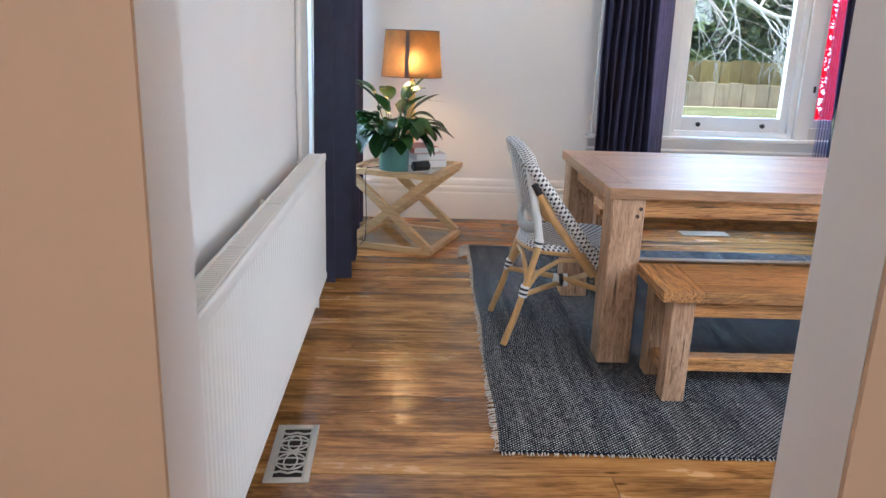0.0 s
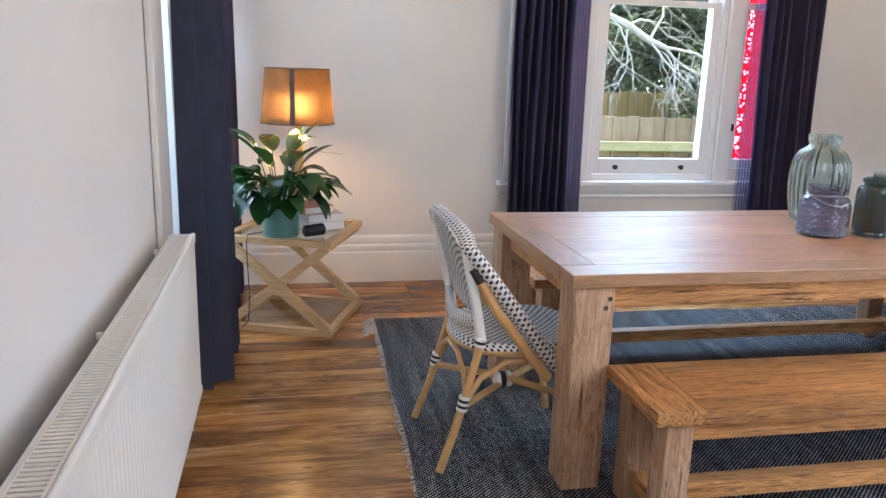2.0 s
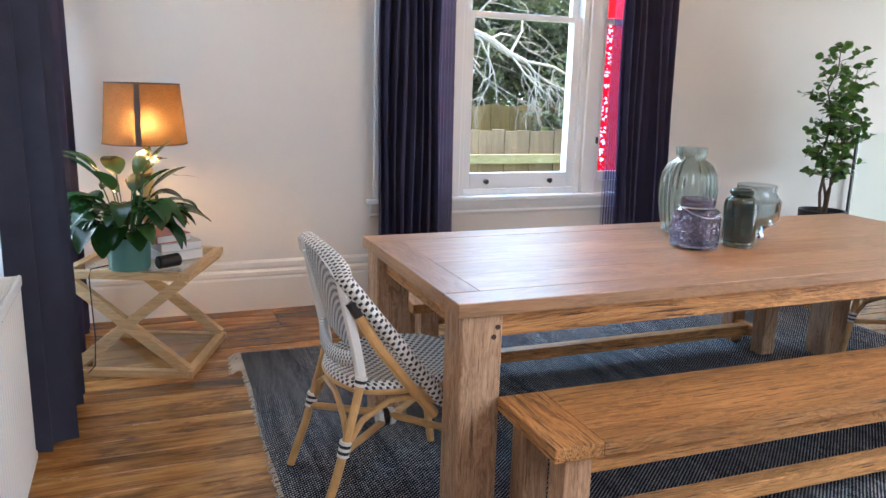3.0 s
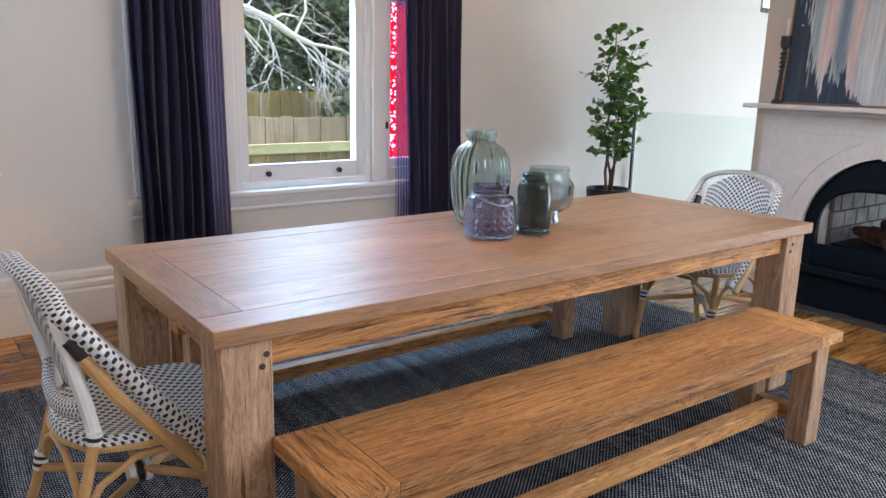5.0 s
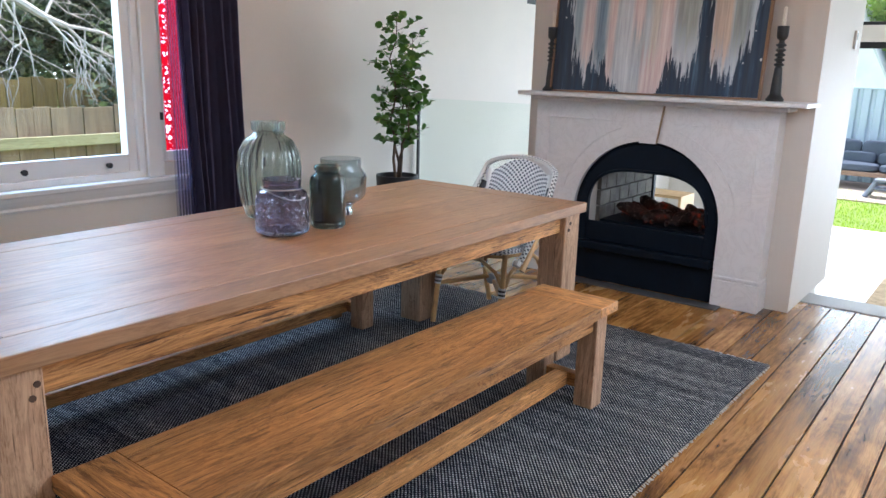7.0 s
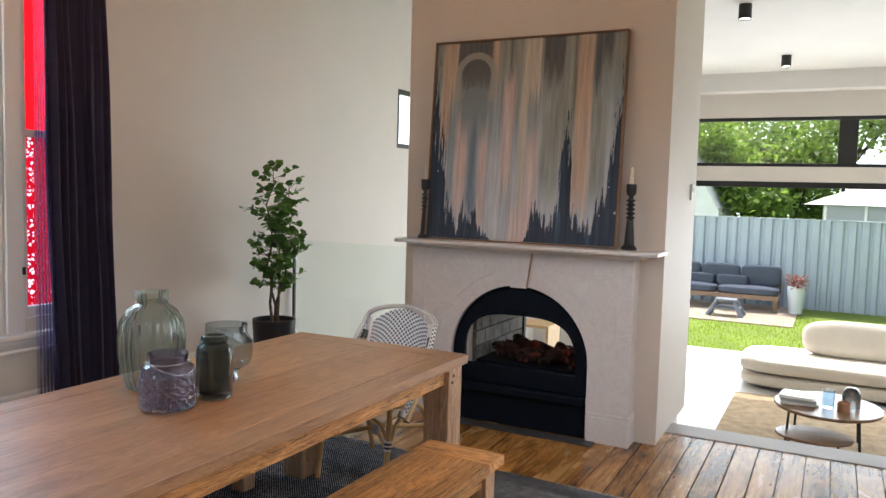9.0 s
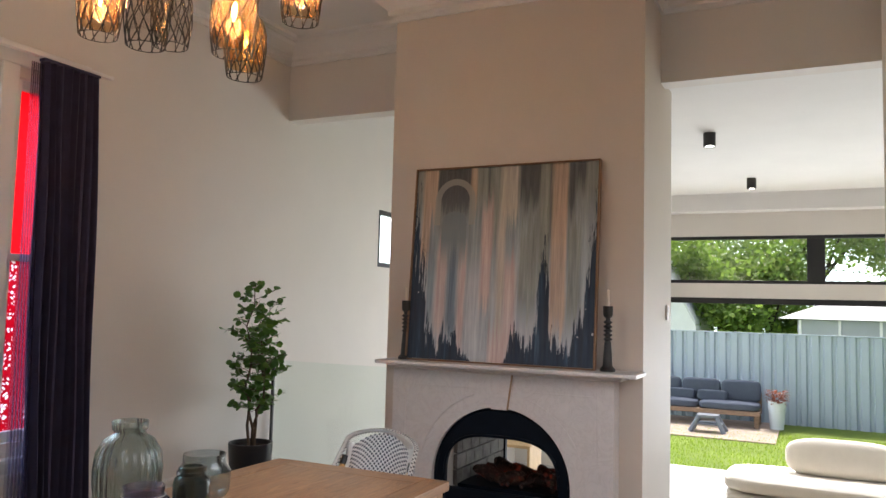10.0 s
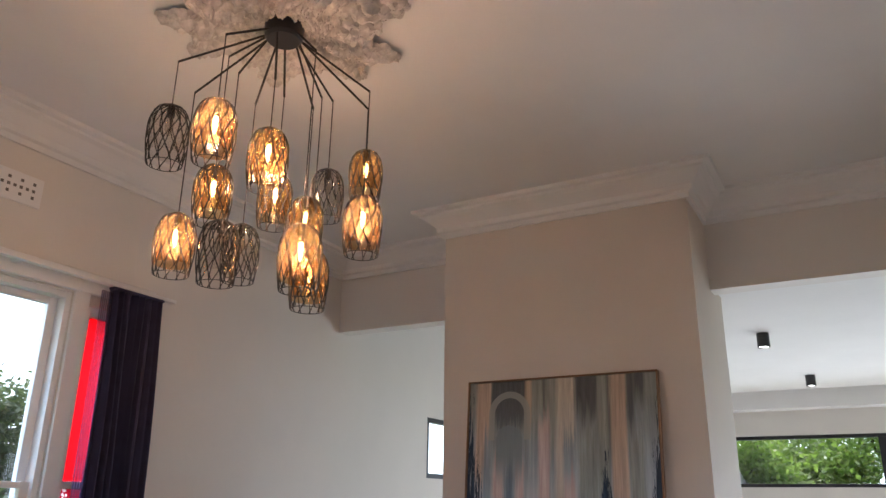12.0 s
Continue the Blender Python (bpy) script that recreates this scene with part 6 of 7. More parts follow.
SHH = 0.285
bm = bmesh.new()
turns = 12
for s in (-1, 1):
    for k in range(turns):
        pts = []
        for i in range(13):
            t = i / 12
            a = 2 * math.pi * (k / turns) + s * (t * 1.15 + 0.10 * math.sin(7 * t + k))
            r = shade_radius(t)
            pts.append((r * math.cos(a), r * math.sin(a), -SHH * t))
        tube(bm, pts, 0.0028, 4)
for t in (0.0, 1.0):
    r = shade_radius(t)
    tube(bm, [(r * math.cos(a), r * math.sin(a), -SHH * t) for a in (2 * math.pi * k / 24 for k in range(24))], 0.0022, 4, True)
for k in range(3):
    a = 2 * math.pi * k / 3
    tube(bm, [(0, 0, 0.004), (shade_radius(0) * math.cos(a), shade_radius(0) * math.sin(a), 0)], 0.002, 4)
cage_me = finish("cage", bm, black_metal)
bm = bmesh.new()
prof = [(shade_radius(t) * 0.93, -SHH * t) for t in (0.03, 0.1, 0.2, 0.3, 0.42, 0.55, 0.66, 0.76, 0.84)]
lathe(bm, prof, 28)
bm2 = bm.copy()
glass_on = finish("glass_liner", bm, smoke, True)
glass_off = finish("glass_liner", bm2, smoke_off, True)
bm = bmesh.new()
lathe(bm, [(0, 0.0), (0.017, 0.0), (0.017, -0.055), (0, -0.055)], 14)
holder_me = finish("lamp_holder", bm, black_plastic, True)
bm = bmesh.new()
lathe(bm, [(0, -0.075), (0.008, -0.08), (0.011, -0.10), (0.009, -0.13), (0.004, -0.155), (0, -0.158)], 12)
bulb_me = finish("bulb", bm, filament, True)
bm = bmesh.new()
lathe(bm, [(0, -0.062), (0.012, -0.066), (0.020, -0.09), (0.017, -0.12), (0.008, -0.145), (0, -0.15)], 14)
dead_me = finish("bulb", bm, smoke_off, True)
hub = Vector((2.81, 4.06, CEIL))
for x, y, z, kz, lit, sc in PEND:
    top = Vector((x, y, z)) - hub
    knee = Vector((top.x, top.y, kz - CEIL))
    away = Vector((top.x, top.y, 0)).normalized() if Vector((top.x, top.y, 0)).length > 0.03 else Vector((1, 0, 0))
    bm = bmesh.new()
    tube(bm, [away * 0.07 + Vector((0, 0, -0.11)), knee], 0.0055, 6)
    part("arm", bm, black_metal, pend, "thin black arm")
    bm = bmesh.new()
    tube(bm, [knee + Vector((0, 0, 0.004)), top], 0.0028, 5)
    part("cord", bm, black_plastic, pend)
    cage = new("shade", cage_me)
    cage.parent = pend
    cage.matrix_local = Matrix.Translation(top) @ Matrix.Scale(sc, 4)
    cage["label"] = "woven black wire shade" + (", lit amber" if lit else ", unlit")
    for nm, me in (("liner", glass_on if lit else glass_off), ("lamp_holder", holder_me), ("bulb", bulb_me if lit else dead_me)):
        ob = new(nm, me)
        ob.parent = cage
        if nm == "liner":
            ob.visible_shadow = False
for x, y, z in ((2.801, 3.854, 2.70), (2.513, 4.109, 3.20), (3.155, 3.81, 2.95), (2.72, 4.50, 2.83)):
    lamp("pendant_light", "POINT", 4, pose(x, y, z), (1.0, 0.56, 0.30), radius=0.03)
lamp("pendant_light", "POINT", 12, pose(2.86, 4.08, 3.10), (1.0, 0.56, 0.30), radius=0.05)

# ---- lower room ----
linen = cloth("cream_linen", (0.66, 0.61, 0.53), 0.9, weave=400, vary=0.06)
jute = cloth("jute", (0.35, 0.26, 0.16), 0.95, weave=90, vary=0.5)


def cushion(bm, lo, hi, puff=0.02, m=None, k=6.0):
    """A soft block: a rounded box whose faces swell."""
    lo, hi = Vector(lo), Vector(hi)
    c, h = (lo + hi) / 2, (hi - lo) / 2
    b2 = bmesh.new()
    bmesh.ops.create_cube(b2, size=2.0)
    bmesh.ops.subdivide_edges(b2, edges=b2.edges, cuts=7, use_grid_fill=True)
    for v in b2.verts:
        p = v.co.copy()
        norm = (abs(p.x) ** k + abs(p.y) ** k + abs(p.z) ** k) ** (1 / k)
        p = p / norm
        v.co = Vector((c.x + h.x * p.x, c.y + h.y * p.y, c.z + h.z * p.z))
        v.co += Vector((0, 0, puff * math.copysign(1, p.z) * (1 - p.x ** 2) * (1 - p.y ** 2) if abs(p.z) > 0.5 else 0))
        v.co += 0.006 * noise.noise_vector(v.co * 5)
    if m:
        bmesh.ops.transform(b2, matrix=m, verts=b2.verts)
    me = bpy.data.meshes.new("soft")
    b2.to_mesh(me)
    b2.free()
    bm.from_mesh(me)
    bpy.data.meshes.remove(me)


sofa = thing("sofa", pose(10.7, -0.2, LOW), "low cream linen sofa with a plump cushion", "sofa")
for nm, lo, hi in (("base", (0, 0, 0.03), (1.25, 3.06, 0.20)), ("seat_cushion", (0.0, 0.0, 0.20), (1.25, 3.08, 0.385))):
    bm = bmesh.new()
    cushion(bm, lo, hi, 0.01)
    part(nm, bm, linen, sofa, smooth=True)
bm = bmesh.new()
cushion(bm, (-0.15, -0.66, -0.24), (0.15, 0.66, 0.24), 0.0, pose(0.80, 1.72, 0.60, 0, 24, 0), 3.4)
part("back_cushion", bm, linen, sofa, "plump cream back cushion", True)
rug2 = thing("jute_rug", pose(7.8, -0.6, LOW), "natural jute rug under the coffee table", "rug")
bm = bmesh.new()
sheet(bm, lambda u, v: (0.2 + 2.45 * u, 3.45 * v, 0.012 + 0.004 * noise.noise((u * 40, v * 40, 0))), 40, 40, (2.4, 3.4), 0.011)
part("weave", bm, jute, rug2)
walnut = wood("walnut_y", (0.13, 0.068, 0.032), (0.29, 0.165, 0.088), "y", 0.35, grain=50)
ct = thing("coffee_table", pose(8.68, 1.87, LOW + 0.012), "two-tier oval walnut coffee table on thin black legs", "coffee table")


def oval(bm, cx, cy, rx, ry, z, th):
    rings = [[bm.verts.new((cx + rx * q * math.cos(t), cy + ry * q * math.sin(t), zz)) for t in (2 * math.pi * k / 48 for k in range(48))] for q, zz in ((0.985, z), (1.0, z + th * 0.4), (1.0, z + th * 0.7), (0.99, z + th))]
    for a, b in zip(rings, rings[1:]):
        for k in range(48):
            bm.faces.new((a[k], a[(k + 1) % 48], b[(k + 1) % 48], b[k]))
    bm.faces.new(rings[0][::-1])
    bm.faces.new(rings[-1])


bm = bmesh.new()
oval(bm, 0, -0.02, 0.52, 0.47, 0.385, 0.03)
part("top", bm, walnut, ct)
bm = bmesh.new()
oval(bm, -0.32, 0.08, 0.27, 0.33, 0.17, 0.025)
part("lower_top", bm, walnut, ct)
for x, y, h in ((0.3, 0.25, 0.385), (0.3, -0.28, 0.385), (-0.28, -0.28, 0.385), (-0.28, 0.3, 0.385), (-0.42, 0.28, 0.17), (-0.42, -0.12, 0.17), (-0.14, 0.08, 0.17)):
    bm = bmesh.new()
    tube(bm, [(x * 1.08, y * 1.08, 0), (x, y, h)], 0.012, 8)
    part("leg", bm, black_metal, ct)
for k, (z, c, lab) in enumerate(((0.0, (0.75, 0.75, 0.74), "white magazine on the coffee table"), (0.03, (0.35, 0.36, 0.37), "grey book on the coffee table"), (0.055, (0.8, 0.79, 0.76), "pale book on the coffee table"))):
    bm = bmesh.new()
    box(bm, (-0.13, -0.16 + 0.01 * k, 0), (0.13, 0.16, 0.026), 0.002)
    single("book", bm, plain("magazine_" + str(k), c, 0.4), Matrix.Translation((8.61, 2.10, LOW + 0.428 + z)) @ pose(0, 0, 0, 0, 0, 8 - 7 * k), lab, "book")
cup = thing("candle_jar", pose(8.47, 1.72, LOW + 0.428), "copper candle jar on the coffee table", "candle jar")
bm = bmesh.new()
lathe(bm, [(0, 0), (0.055, 0), (0.055, 0.09), (0.05, 0.09), (0.05, 0.07), (0, 0.07)], 20)
part("jar", bm, plain("copper", (0.45, 0.24, 0.14), 0.35, metal=0.6), cup, smooth=True)
cl = thing("glass_cloche", pose(8.61, 1.66, LOW + 0.428), "clear glass cloche on the coffee table", "cloche")
bm = bmesh.new()
lathe(bm, [(0.08, 0), (0.08, 0.14), (0.05, 0.20), (0, 0.215), (0, 0.212), (0.048, 0.197), (0.077, 0.14), (0.077, 0)], 28)
part("dome", bm, g_smoke, cl, smooth=True)
gl = thing("glass_tumbler", pose(8.55, 1.85, LOW + 0.428), "blue tinted glass tumbler on the coffee table", "glass")
bm = bmesh.new()
lathe(bm, [(0, 0), (0.05, 0), (0.055, 0.17), (0.051, 0.17), (0.046, 0.012), (0, 0.012)], 24)
part("vessel", bm, glass("blue_glass", (0.6, 0.75, 0.85)), gl, smooth=True)
spot_glow = glow("spot_glow", (1.0, 0.93, 0.82), 12)
for x, y in ((7.90, 2.70), (10.55, 2.51)):
    s = thing("ceiling_spot", pose(x, y, LOWCEIL), "black cylindrical ceiling spotlight, lit", "spotlight", "ceiling spotlights")
    bm = bmesh.new()
    lathe(bm, [(0, 0), (0.055, 0), (0.055, -0.13), (0.048, -0.13), (0.044, -0.115), (0, -0.115)], 28)
    part("can", bm, black_metal, s, smooth=True)
    bm = bmesh.new()
    lathe(bm, [(0, -0.117), (0.043, -0.117), (0.04, -0.123), (0, -0.123)], 20)
    part("lens", bm, spot_glow, s, "glowing lens")
    lamp("spot_light", "SPOT", 30, look((x, y, LOWCEIL - 0.14), (x, y, 0)), (1.0, 0.92, 0.8), radius=0.04)
# timber shelf glimpsed through the firebox
sh = thing("shelf_unit", pose(8.6, 4.64, LOW), "low pale timber shelf unit with a bright toy on it", "shelf")
for z in (0.0, 0.43, 0.86):
    boxpart("shelf", (0, 0, z), (0.4, 1.0, z + 0.03), oak["y"], sh, 0.002)
for y in (0.0, 0.48, 0.97):
    for z in (0.03, 0.46):
        boxpart("upright", (0, y, z), (0.4, y + 0.03, z + 0.40), oak["z"], sh, 0.002)
fern = thing("trailing_plant", pose(6.7, 4.95, LOW), "trailing green plant in a tall pale pot below the opening", "potted plant")
bm = bmesh.new()
lathe(bm, [(0, 0), (0.12, 0), (0.15, 0.9), (0.13, 0.9), (0, 0.86)], 28)
part("pot", bm, white_paint, fern, smooth=True)
bm = bmesh.new()
rnd = random.Random(8)
for k in range(26):
    a = rnd.uniform(0, 6.28)
    leaf_blade(bm, (0.03 * math.cos(a), 0.03 * math.sin(a), 0.88), (math.cos(a), math.sin(a), rnd.uniform(0.8, 2.6)), rnd.uniform(0.4, 0.75), rnd.uniform(0.012, 0.02), 2.4, 0.2, 8)
part("fronds", bm, lily_leaf, fern, smooth=True)

# ---- garden beyond the doors ----
grass_n = Nodes("grass_ground")
v = grass_n.coords()
gn, gf = grass_n.noise(v, 0.8, 3), grass_n.noise(v, 60.0, 4, 0.7)
grass_n.colour(grass_n.ramp(grass_n.math("ADD", grass_n.math("MULTIPLY", gn, 0.4), grass_n.math("MULTIPLY", gf, 0.6)), [(0.35, (0.12, 0.18, 0.02)), (0.7, (0.26, 0.34, 0.045))]))
grass_n.set(Roughness=0.9)
grass_n.bump(gf, 0.9, 0.02)
GZ = LOW - 0.13
bm = bmesh.new()
for xa, xb, ya, yb in ((GARDEN + 0.2, 400, -400, NORTH + 0.24), (-400, 400, NORTH + 0.24, 400)):
    vs = [bm.verts.new(p) for p in ((xa, ya, GZ), (xb, ya, GZ), (xb, yb, GZ), (xa, yb, GZ))]
    bm.faces.new(vs)
bmesh.ops.remove_doubles(bm, verts=bm.verts, dist=0.001)
bd = bmesh.new()
turn = [2 * math.pi * k / 40 for k in range(-7, 19)]
low, high = [[bd.verts.new((6 + 75 * math.cos(a), 6 + 75 * math.sin(a), z)) for a in turn] for z in (GZ, 50.0)]
for k in range(len(turn) - 1):
    bd.faces.new((low[k], low[k + 1], high[k + 1], high[k]))
tagged(new("backdrop", finish("backdrop", bd, glow("overcast_distance", (0.90, 0.95, 1.0), 1.7))), "bright hazy white sky in the distance", "sky", kind="structure")
tagged(new("ground", finish("ground", bm, grass_n.m)), "sunlit lawn and garden ground", "ground", kind="structure")
bm = bmesh.new()
box(bm, (GARDEN + 0.2, -2.6, GZ - 0.1), (13.25, NORTH, LOW - 0.012), 0.004)
tagged(new("pavement", finish("pavement", bm, plain("pale_paving", (0.62, 0.60, 0.57), 0.7, vary=0.06))), "pale paving outside the garden doors", "paving", kind="structure")
bm = bmesh.new()
rnd = random.Random(4)
for k in range(9000):
    x = 13.25 + rnd.random() ** 1.3 * 5.2
    y = rnd.uniform(0.3, 5.2)
    h, w = rnd.uniform(0.03, 0.07), 0.008
    a = rnd.uniform(0, 6.28)
    d = Vector((math.cos(a), math.sin(a), 0))
    lean = Vector((rnd.uniform(-0.02, 0.02), rnd.uniform(-0.02, 0.02), h))
    p = Vector((x, y, GZ))
    bm.faces.new([bm.verts.new(q) for q in (p - d * w, p + d * w, p + lean)])
tagged(new("lawn_grass", finish("lawn_grass", bm, leaf("grass_blade", (0.19, 0.27, 0.035), 0.6, 0.35))), "short bright green lawn grass", "grass", kind="stuff")
bm = bmesh.new()
box(bm, (16.9, 2.5, GZ), (19.9, 6.2, GZ + 0.03), 0.004)
tagged(new("pavement_patio", finish("pavement_patio", bm, plain("patio_brick", (0.42, 0.33, 0.26), 0.8, vary=0.2, big=6))), "brick patio under the outdoor sofa", "paving", kind="structure")

colorbond = plain("blue_grey_steel", (0.42, 0.50, 0.58), 0.5, vary=0.04, bump=0.03)
fence = thing("steel_fence", pose(20.0, 0, GZ), "blue-grey corrugated steel garden fence", "fence")
FHT = 2.06
for k in range(14):
    bm = bmesh.new()
    w = 1.0
    prof = [(0, 0), (0.0, 0.07), (0.05, 0.10), (0.05, 0.16), (0.0, 0.19), (0.0, 0.33), (0.05, 0.36), (0.05, 0.42), (0.0, 0.45), (0, 0.59), (0.05, 0.62), (0.05, 0.68), (0.0, 0.71), (0.0, 0.85), (0.05, 0.88), (0.05, 0.94), (0.0, 0.97), (0, w)]
    lo = [bm.verts.new((x, y, 0)) for x, y in prof]
    hi = [bm.verts.new((x, y, FHT)) for x, y in prof]
    lo2 = [bm.verts.new((x + 0.006, y, 0)) for x, y in prof]
    hi2 = [bm.verts.new((x + 0.006, y, FHT)) for x, y in prof]
    for i in range(len(prof) - 1):
        bm.faces.new((lo[i], lo[i + 1], hi[i + 1], hi[i]))
        bm.faces.new((lo2[i], lo2[i + 1], hi2[i + 1], hi2[i]))
        bm.faces.new((hi[i], hi[i + 1], hi2[i + 1], hi2[i]))
    part("panel", bm, colorbond, fence).matrix_local = pose(0, -5 + k * w, 0)
boxpart("cap", (-0.02, -5, FHT), (0.07, 9, FHT + 0.03), colorbond, fence, 0.004)

slate_cloth = cloth("slate_cushion", (0.085, 0.10, 0.135), 0.9, vary=0.1)
deck_wood = wood("weathered_timber_y", (0.14, 0.09, 0.06), (0.30, 0.21, 0.15), "y", 0.7)
osofa = thing("outdoor_sofa", pose(18.65, 2.88, GZ + 0.03), "weathered timber outdoor sofa with slate blue cushions", "outdoor sofa")
boxpart("seat_frame", (0, 0, 0.26), (0.85, 2.6, 0.36), deck_wood, osofa, 0.008)
boxpart("back_frame", (0.80, 0, 0.36), (0.85, 2.6, 0.72), deck_wood, osofa, 0.008)
for x in (0.02, 0.74):
    for y in (0.02, 2.48):
        boxpart("leg", (x, y, 0), (x + 0.1, y + 0.1, 0.26), deck_wood, osofa, 0.006)
for k in range(2):
    bm = bmesh.new()
    cushion(bm, (0, k * 1.3 + 0.01, 0.36), (0.72, k * 1.3 + 1.29, 0.52), 0.02)
    part("seat_cushion", bm, slate_cloth, osofa, smooth=True)
for k in range(3):
    bm = bmesh.new()
    cushion(bm, (0.56, k * 0.866 + 0.01, 0.50), (0.79, k * 0.866 + 0.855, 0.98), 0.0)
    part("back_cushion", bm, slate_cloth, osofa, smooth=True)
for k in range(2):
    bm = bmesh.new()
    cushion(bm, (0.40, 0.7 + k * 0.72, 0.50), (0.56, 1.36 + k * 0.72, 0.74), 0.0)
    part("scatter_cushion", bm, slate_cloth, osofa, "slate blue scatter cushion", True)
stool = thing("plastic_stool", pose(17.7, 3.84, GZ + 0.03), "grey plastic step stool on the patio", "stool")
grey_pl = plain("grey_plastic", (0.16, 0.18, 0.22), 0.5)
boxpart("top", (-0.17, -0.22, 0.30), (0.17, 0.22, 0.36), grey_pl, stool, 0.015)
for sx in (-1, 1):
    for sy in (-1, 1):
        bm = bmesh.new()
        tube(bm, [(sx * 0.22, sy * 0.34, 0), (sx * 0.14, sy * 0.18, 0.31)], 0.05, 8, radii=[0.055, 0.04])
        part("leg", bm, grey_pl, stool)
boxpart("tread", (-0.2, -0.30, 0.16), (0.2, 0.30, 0.19), grey_pl, stool, 0.008)
plp = thing("garden_planter", pose(18.95, 2.55, GZ + 0.03), "pale tapered planter with red flowers", "planter")
bm = bmesh.new()
lathe(bm, [(0, 0), (0.14, 0), (0.19, 0.60), (0.17, 0.60), (0, 0.56)], 28)
part("pot", bm, plain("pale_pot", (0.62, 0.68, 0.74), 0.6), plp, smooth=True)
bm = bmesh.new()
rnd = random.Random(9)
for k in range(260):
    a, r = rnd.uniform(0, 6.28), rnd.random() ** 0.5 * 0.30
    leaf_blade(bm, (r * 0.7 * math.cos(a), r * 0.7 * math.sin(a), 0.56 + rnd.random() * 0.26), (math.cos(a), math.sin(a), rnd.uniform(0, 1.5)), 0.10, 0.02, 0.6, 0.2, 2)
part("flowers", bm, leaf("red_flower", (0.22, 0.07, 0.055), 0.6), plp, "dusty red flower heads")


def tree(m, height, spread, count, material, seed, label, trunk=0.12, name="tree", low=0.35, size=(0.10, 0.2), limbs=9, wooden=None):
    """Tapered trunk, forking limbs and a crown of many leaf clumps with gaps."""
    rnd = random.Random(seed)
    ob = thing(name, m, label, name)
    bm = bmesh.new()
    ends = []
    base = Vector((0, 0, 0))
    top = Vector((rnd.uniform(-0.2, 0.2), rnd.uniform(-0.2, 0.2), height * 0.55))
    tube(bm, [base, base.lerp(top, 0.5) + Vector((0.05, 0.04, 0)), top], trunk, 8, radii=[trunk, trunk * 0.7, trunk * 0.4])
    for k in range(limbs):
        a = 2 * math.pi * k / limbs + rnd.uniform(-0.4, 0.4)
        s = base.lerp(top, rnd.uniform(low, 1.0))
        e = Vector((math.cos(a) * spread * rnd.uniform(0.5, 1.0), math.sin(a) * spread * rnd.uniform(0.5, 1.0), height * rnd.uniform(low + 0.1, 0.98)))
        mid = s.lerp(e, 0.5) + Vector((0, 0, 0.12 * spread))
        tube(bm, [s, mid, e], 0.03, 6, radii=[trunk * 0.4, trunk * 0.22, trunk * 0.08])
        ends += [mid, e, s.lerp(e, 0.75)]
        for _ in range(3):
            f = mid.lerp(e, rnd.random()) + Vector((rnd.uniform(-1, 1), rnd.uniform(-1, 1), rnd.uniform(-0.3, 0.9))) * spread * 0.35
            tube(bm, [mid, mid.lerp(f, 0.6) + Vector((0, 0, 0.05)), f], 0.01, 5, radii=[trunk * 0.14, trunk * 0.1, trunk * 0.04])
            ends.append(f)
    part("trunk", bm, wooden or bark, ob, smooth=True)
    verts, faces = [], []
    for k in range(count):
        c = rnd.choice(ends)
        p = c + Vector((rnd.gauss(0, 1), rnd.gauss(0, 1), rnd.gauss(0, 0.8))) * spread * 0.17
        d = Vector((rnd.uniform(-1, 1), rnd.uniform(-1, 1), rnd.uniform(-0.8, 0.6))).normalized()
        s = d.cross(Vector((rnd.uniform(-1, 1), rnd.uniform(-1, 1), 1))).normalized()
        l, w = rnd.uniform(*size), rnd.uniform(*size) * 0.3
        i = len(verts)
        verts += [p, p + d * l * 0.5 + s * w, p + d * l, p + d * l * 0.5 - s * w]
        faces.append((i, i + 1, i + 2, i + 3))
    me = bpy.data.meshes.new("crown")
    me.from_pydata(verts, [], faces)
    me.materials.append(material)
    cr = new("crown", me)
    cr.parent = ob
    return ob


lime_leaf = leaf("lime_leaf", (0.17, 0.245, 0.075), 0.5, 0.42)
deep_leaf = leaf("deep_leaf", (0.09, 0.16, 0.06), 0.45, 0.35)
dark_bark = plain("dark_bark", (0.035, 0.028, 0.022), 0.9, vary=0.3, big=12, bump=0.5, distance=0.004)
for x, y, h, sp, nl, mat, seed, lab in (
        (30.5, 7.2, 7.0, 2.6, 6500, lime_leaf, 31, "bright green leafy tree behind the steel fence"),
        (30.0, 4.9, 5.6, 2.0, 8000, lime_leaf, 32, "bright green leafy tree behind the steel fence"),
        (33.5, 1.6, 7.4, 2.8, 6500, lime_leaf, 33, "bright green leafy tree beyond the pale shed"),
        (34.0, -2.6, 7.2, 3.0, 6500, lime_leaf, 36, "bright green leafy tree beyond the pale shed"),
        (32.0, 3.3, 5.0, 2.0, 8000, lime_leaf, 37, "bright green leafy tree behind the steel fence"),
        (36.0, 5.0, 5.5, 2.6, 8000, deep_leaf, 38, "deep green tree beyond the neighbours"),
        (39.0, 5.2, 9.0, 3.6, 7000, deep_leaf, 34, "deep green tree beyond the neighbours"),
        (40.0, -5.0, 8.5, 3.6, 6500, deep_leaf, 35, "deep green tree beyond the neighbours")):
    tree(pose(x, y, GZ), h, sp, nl, mat, seed, lab, 0.13, low=0.5 if h > 6 else 0.3, size=(0.14, 0.3), wooden=dark_bark)
hs = thing("shed", pose(24.5, -0.9, GZ), "neighbouring grey shed with a pale metal roof", "shed")
shed_grey = plain("shed_wall", (0.36, 0.38, 0.40), 0.6, vary=0.05)
boxpart("wall", (0, -3.0, 0), (4, 3.1, 2.42), shed_grey, hs, 0.01)
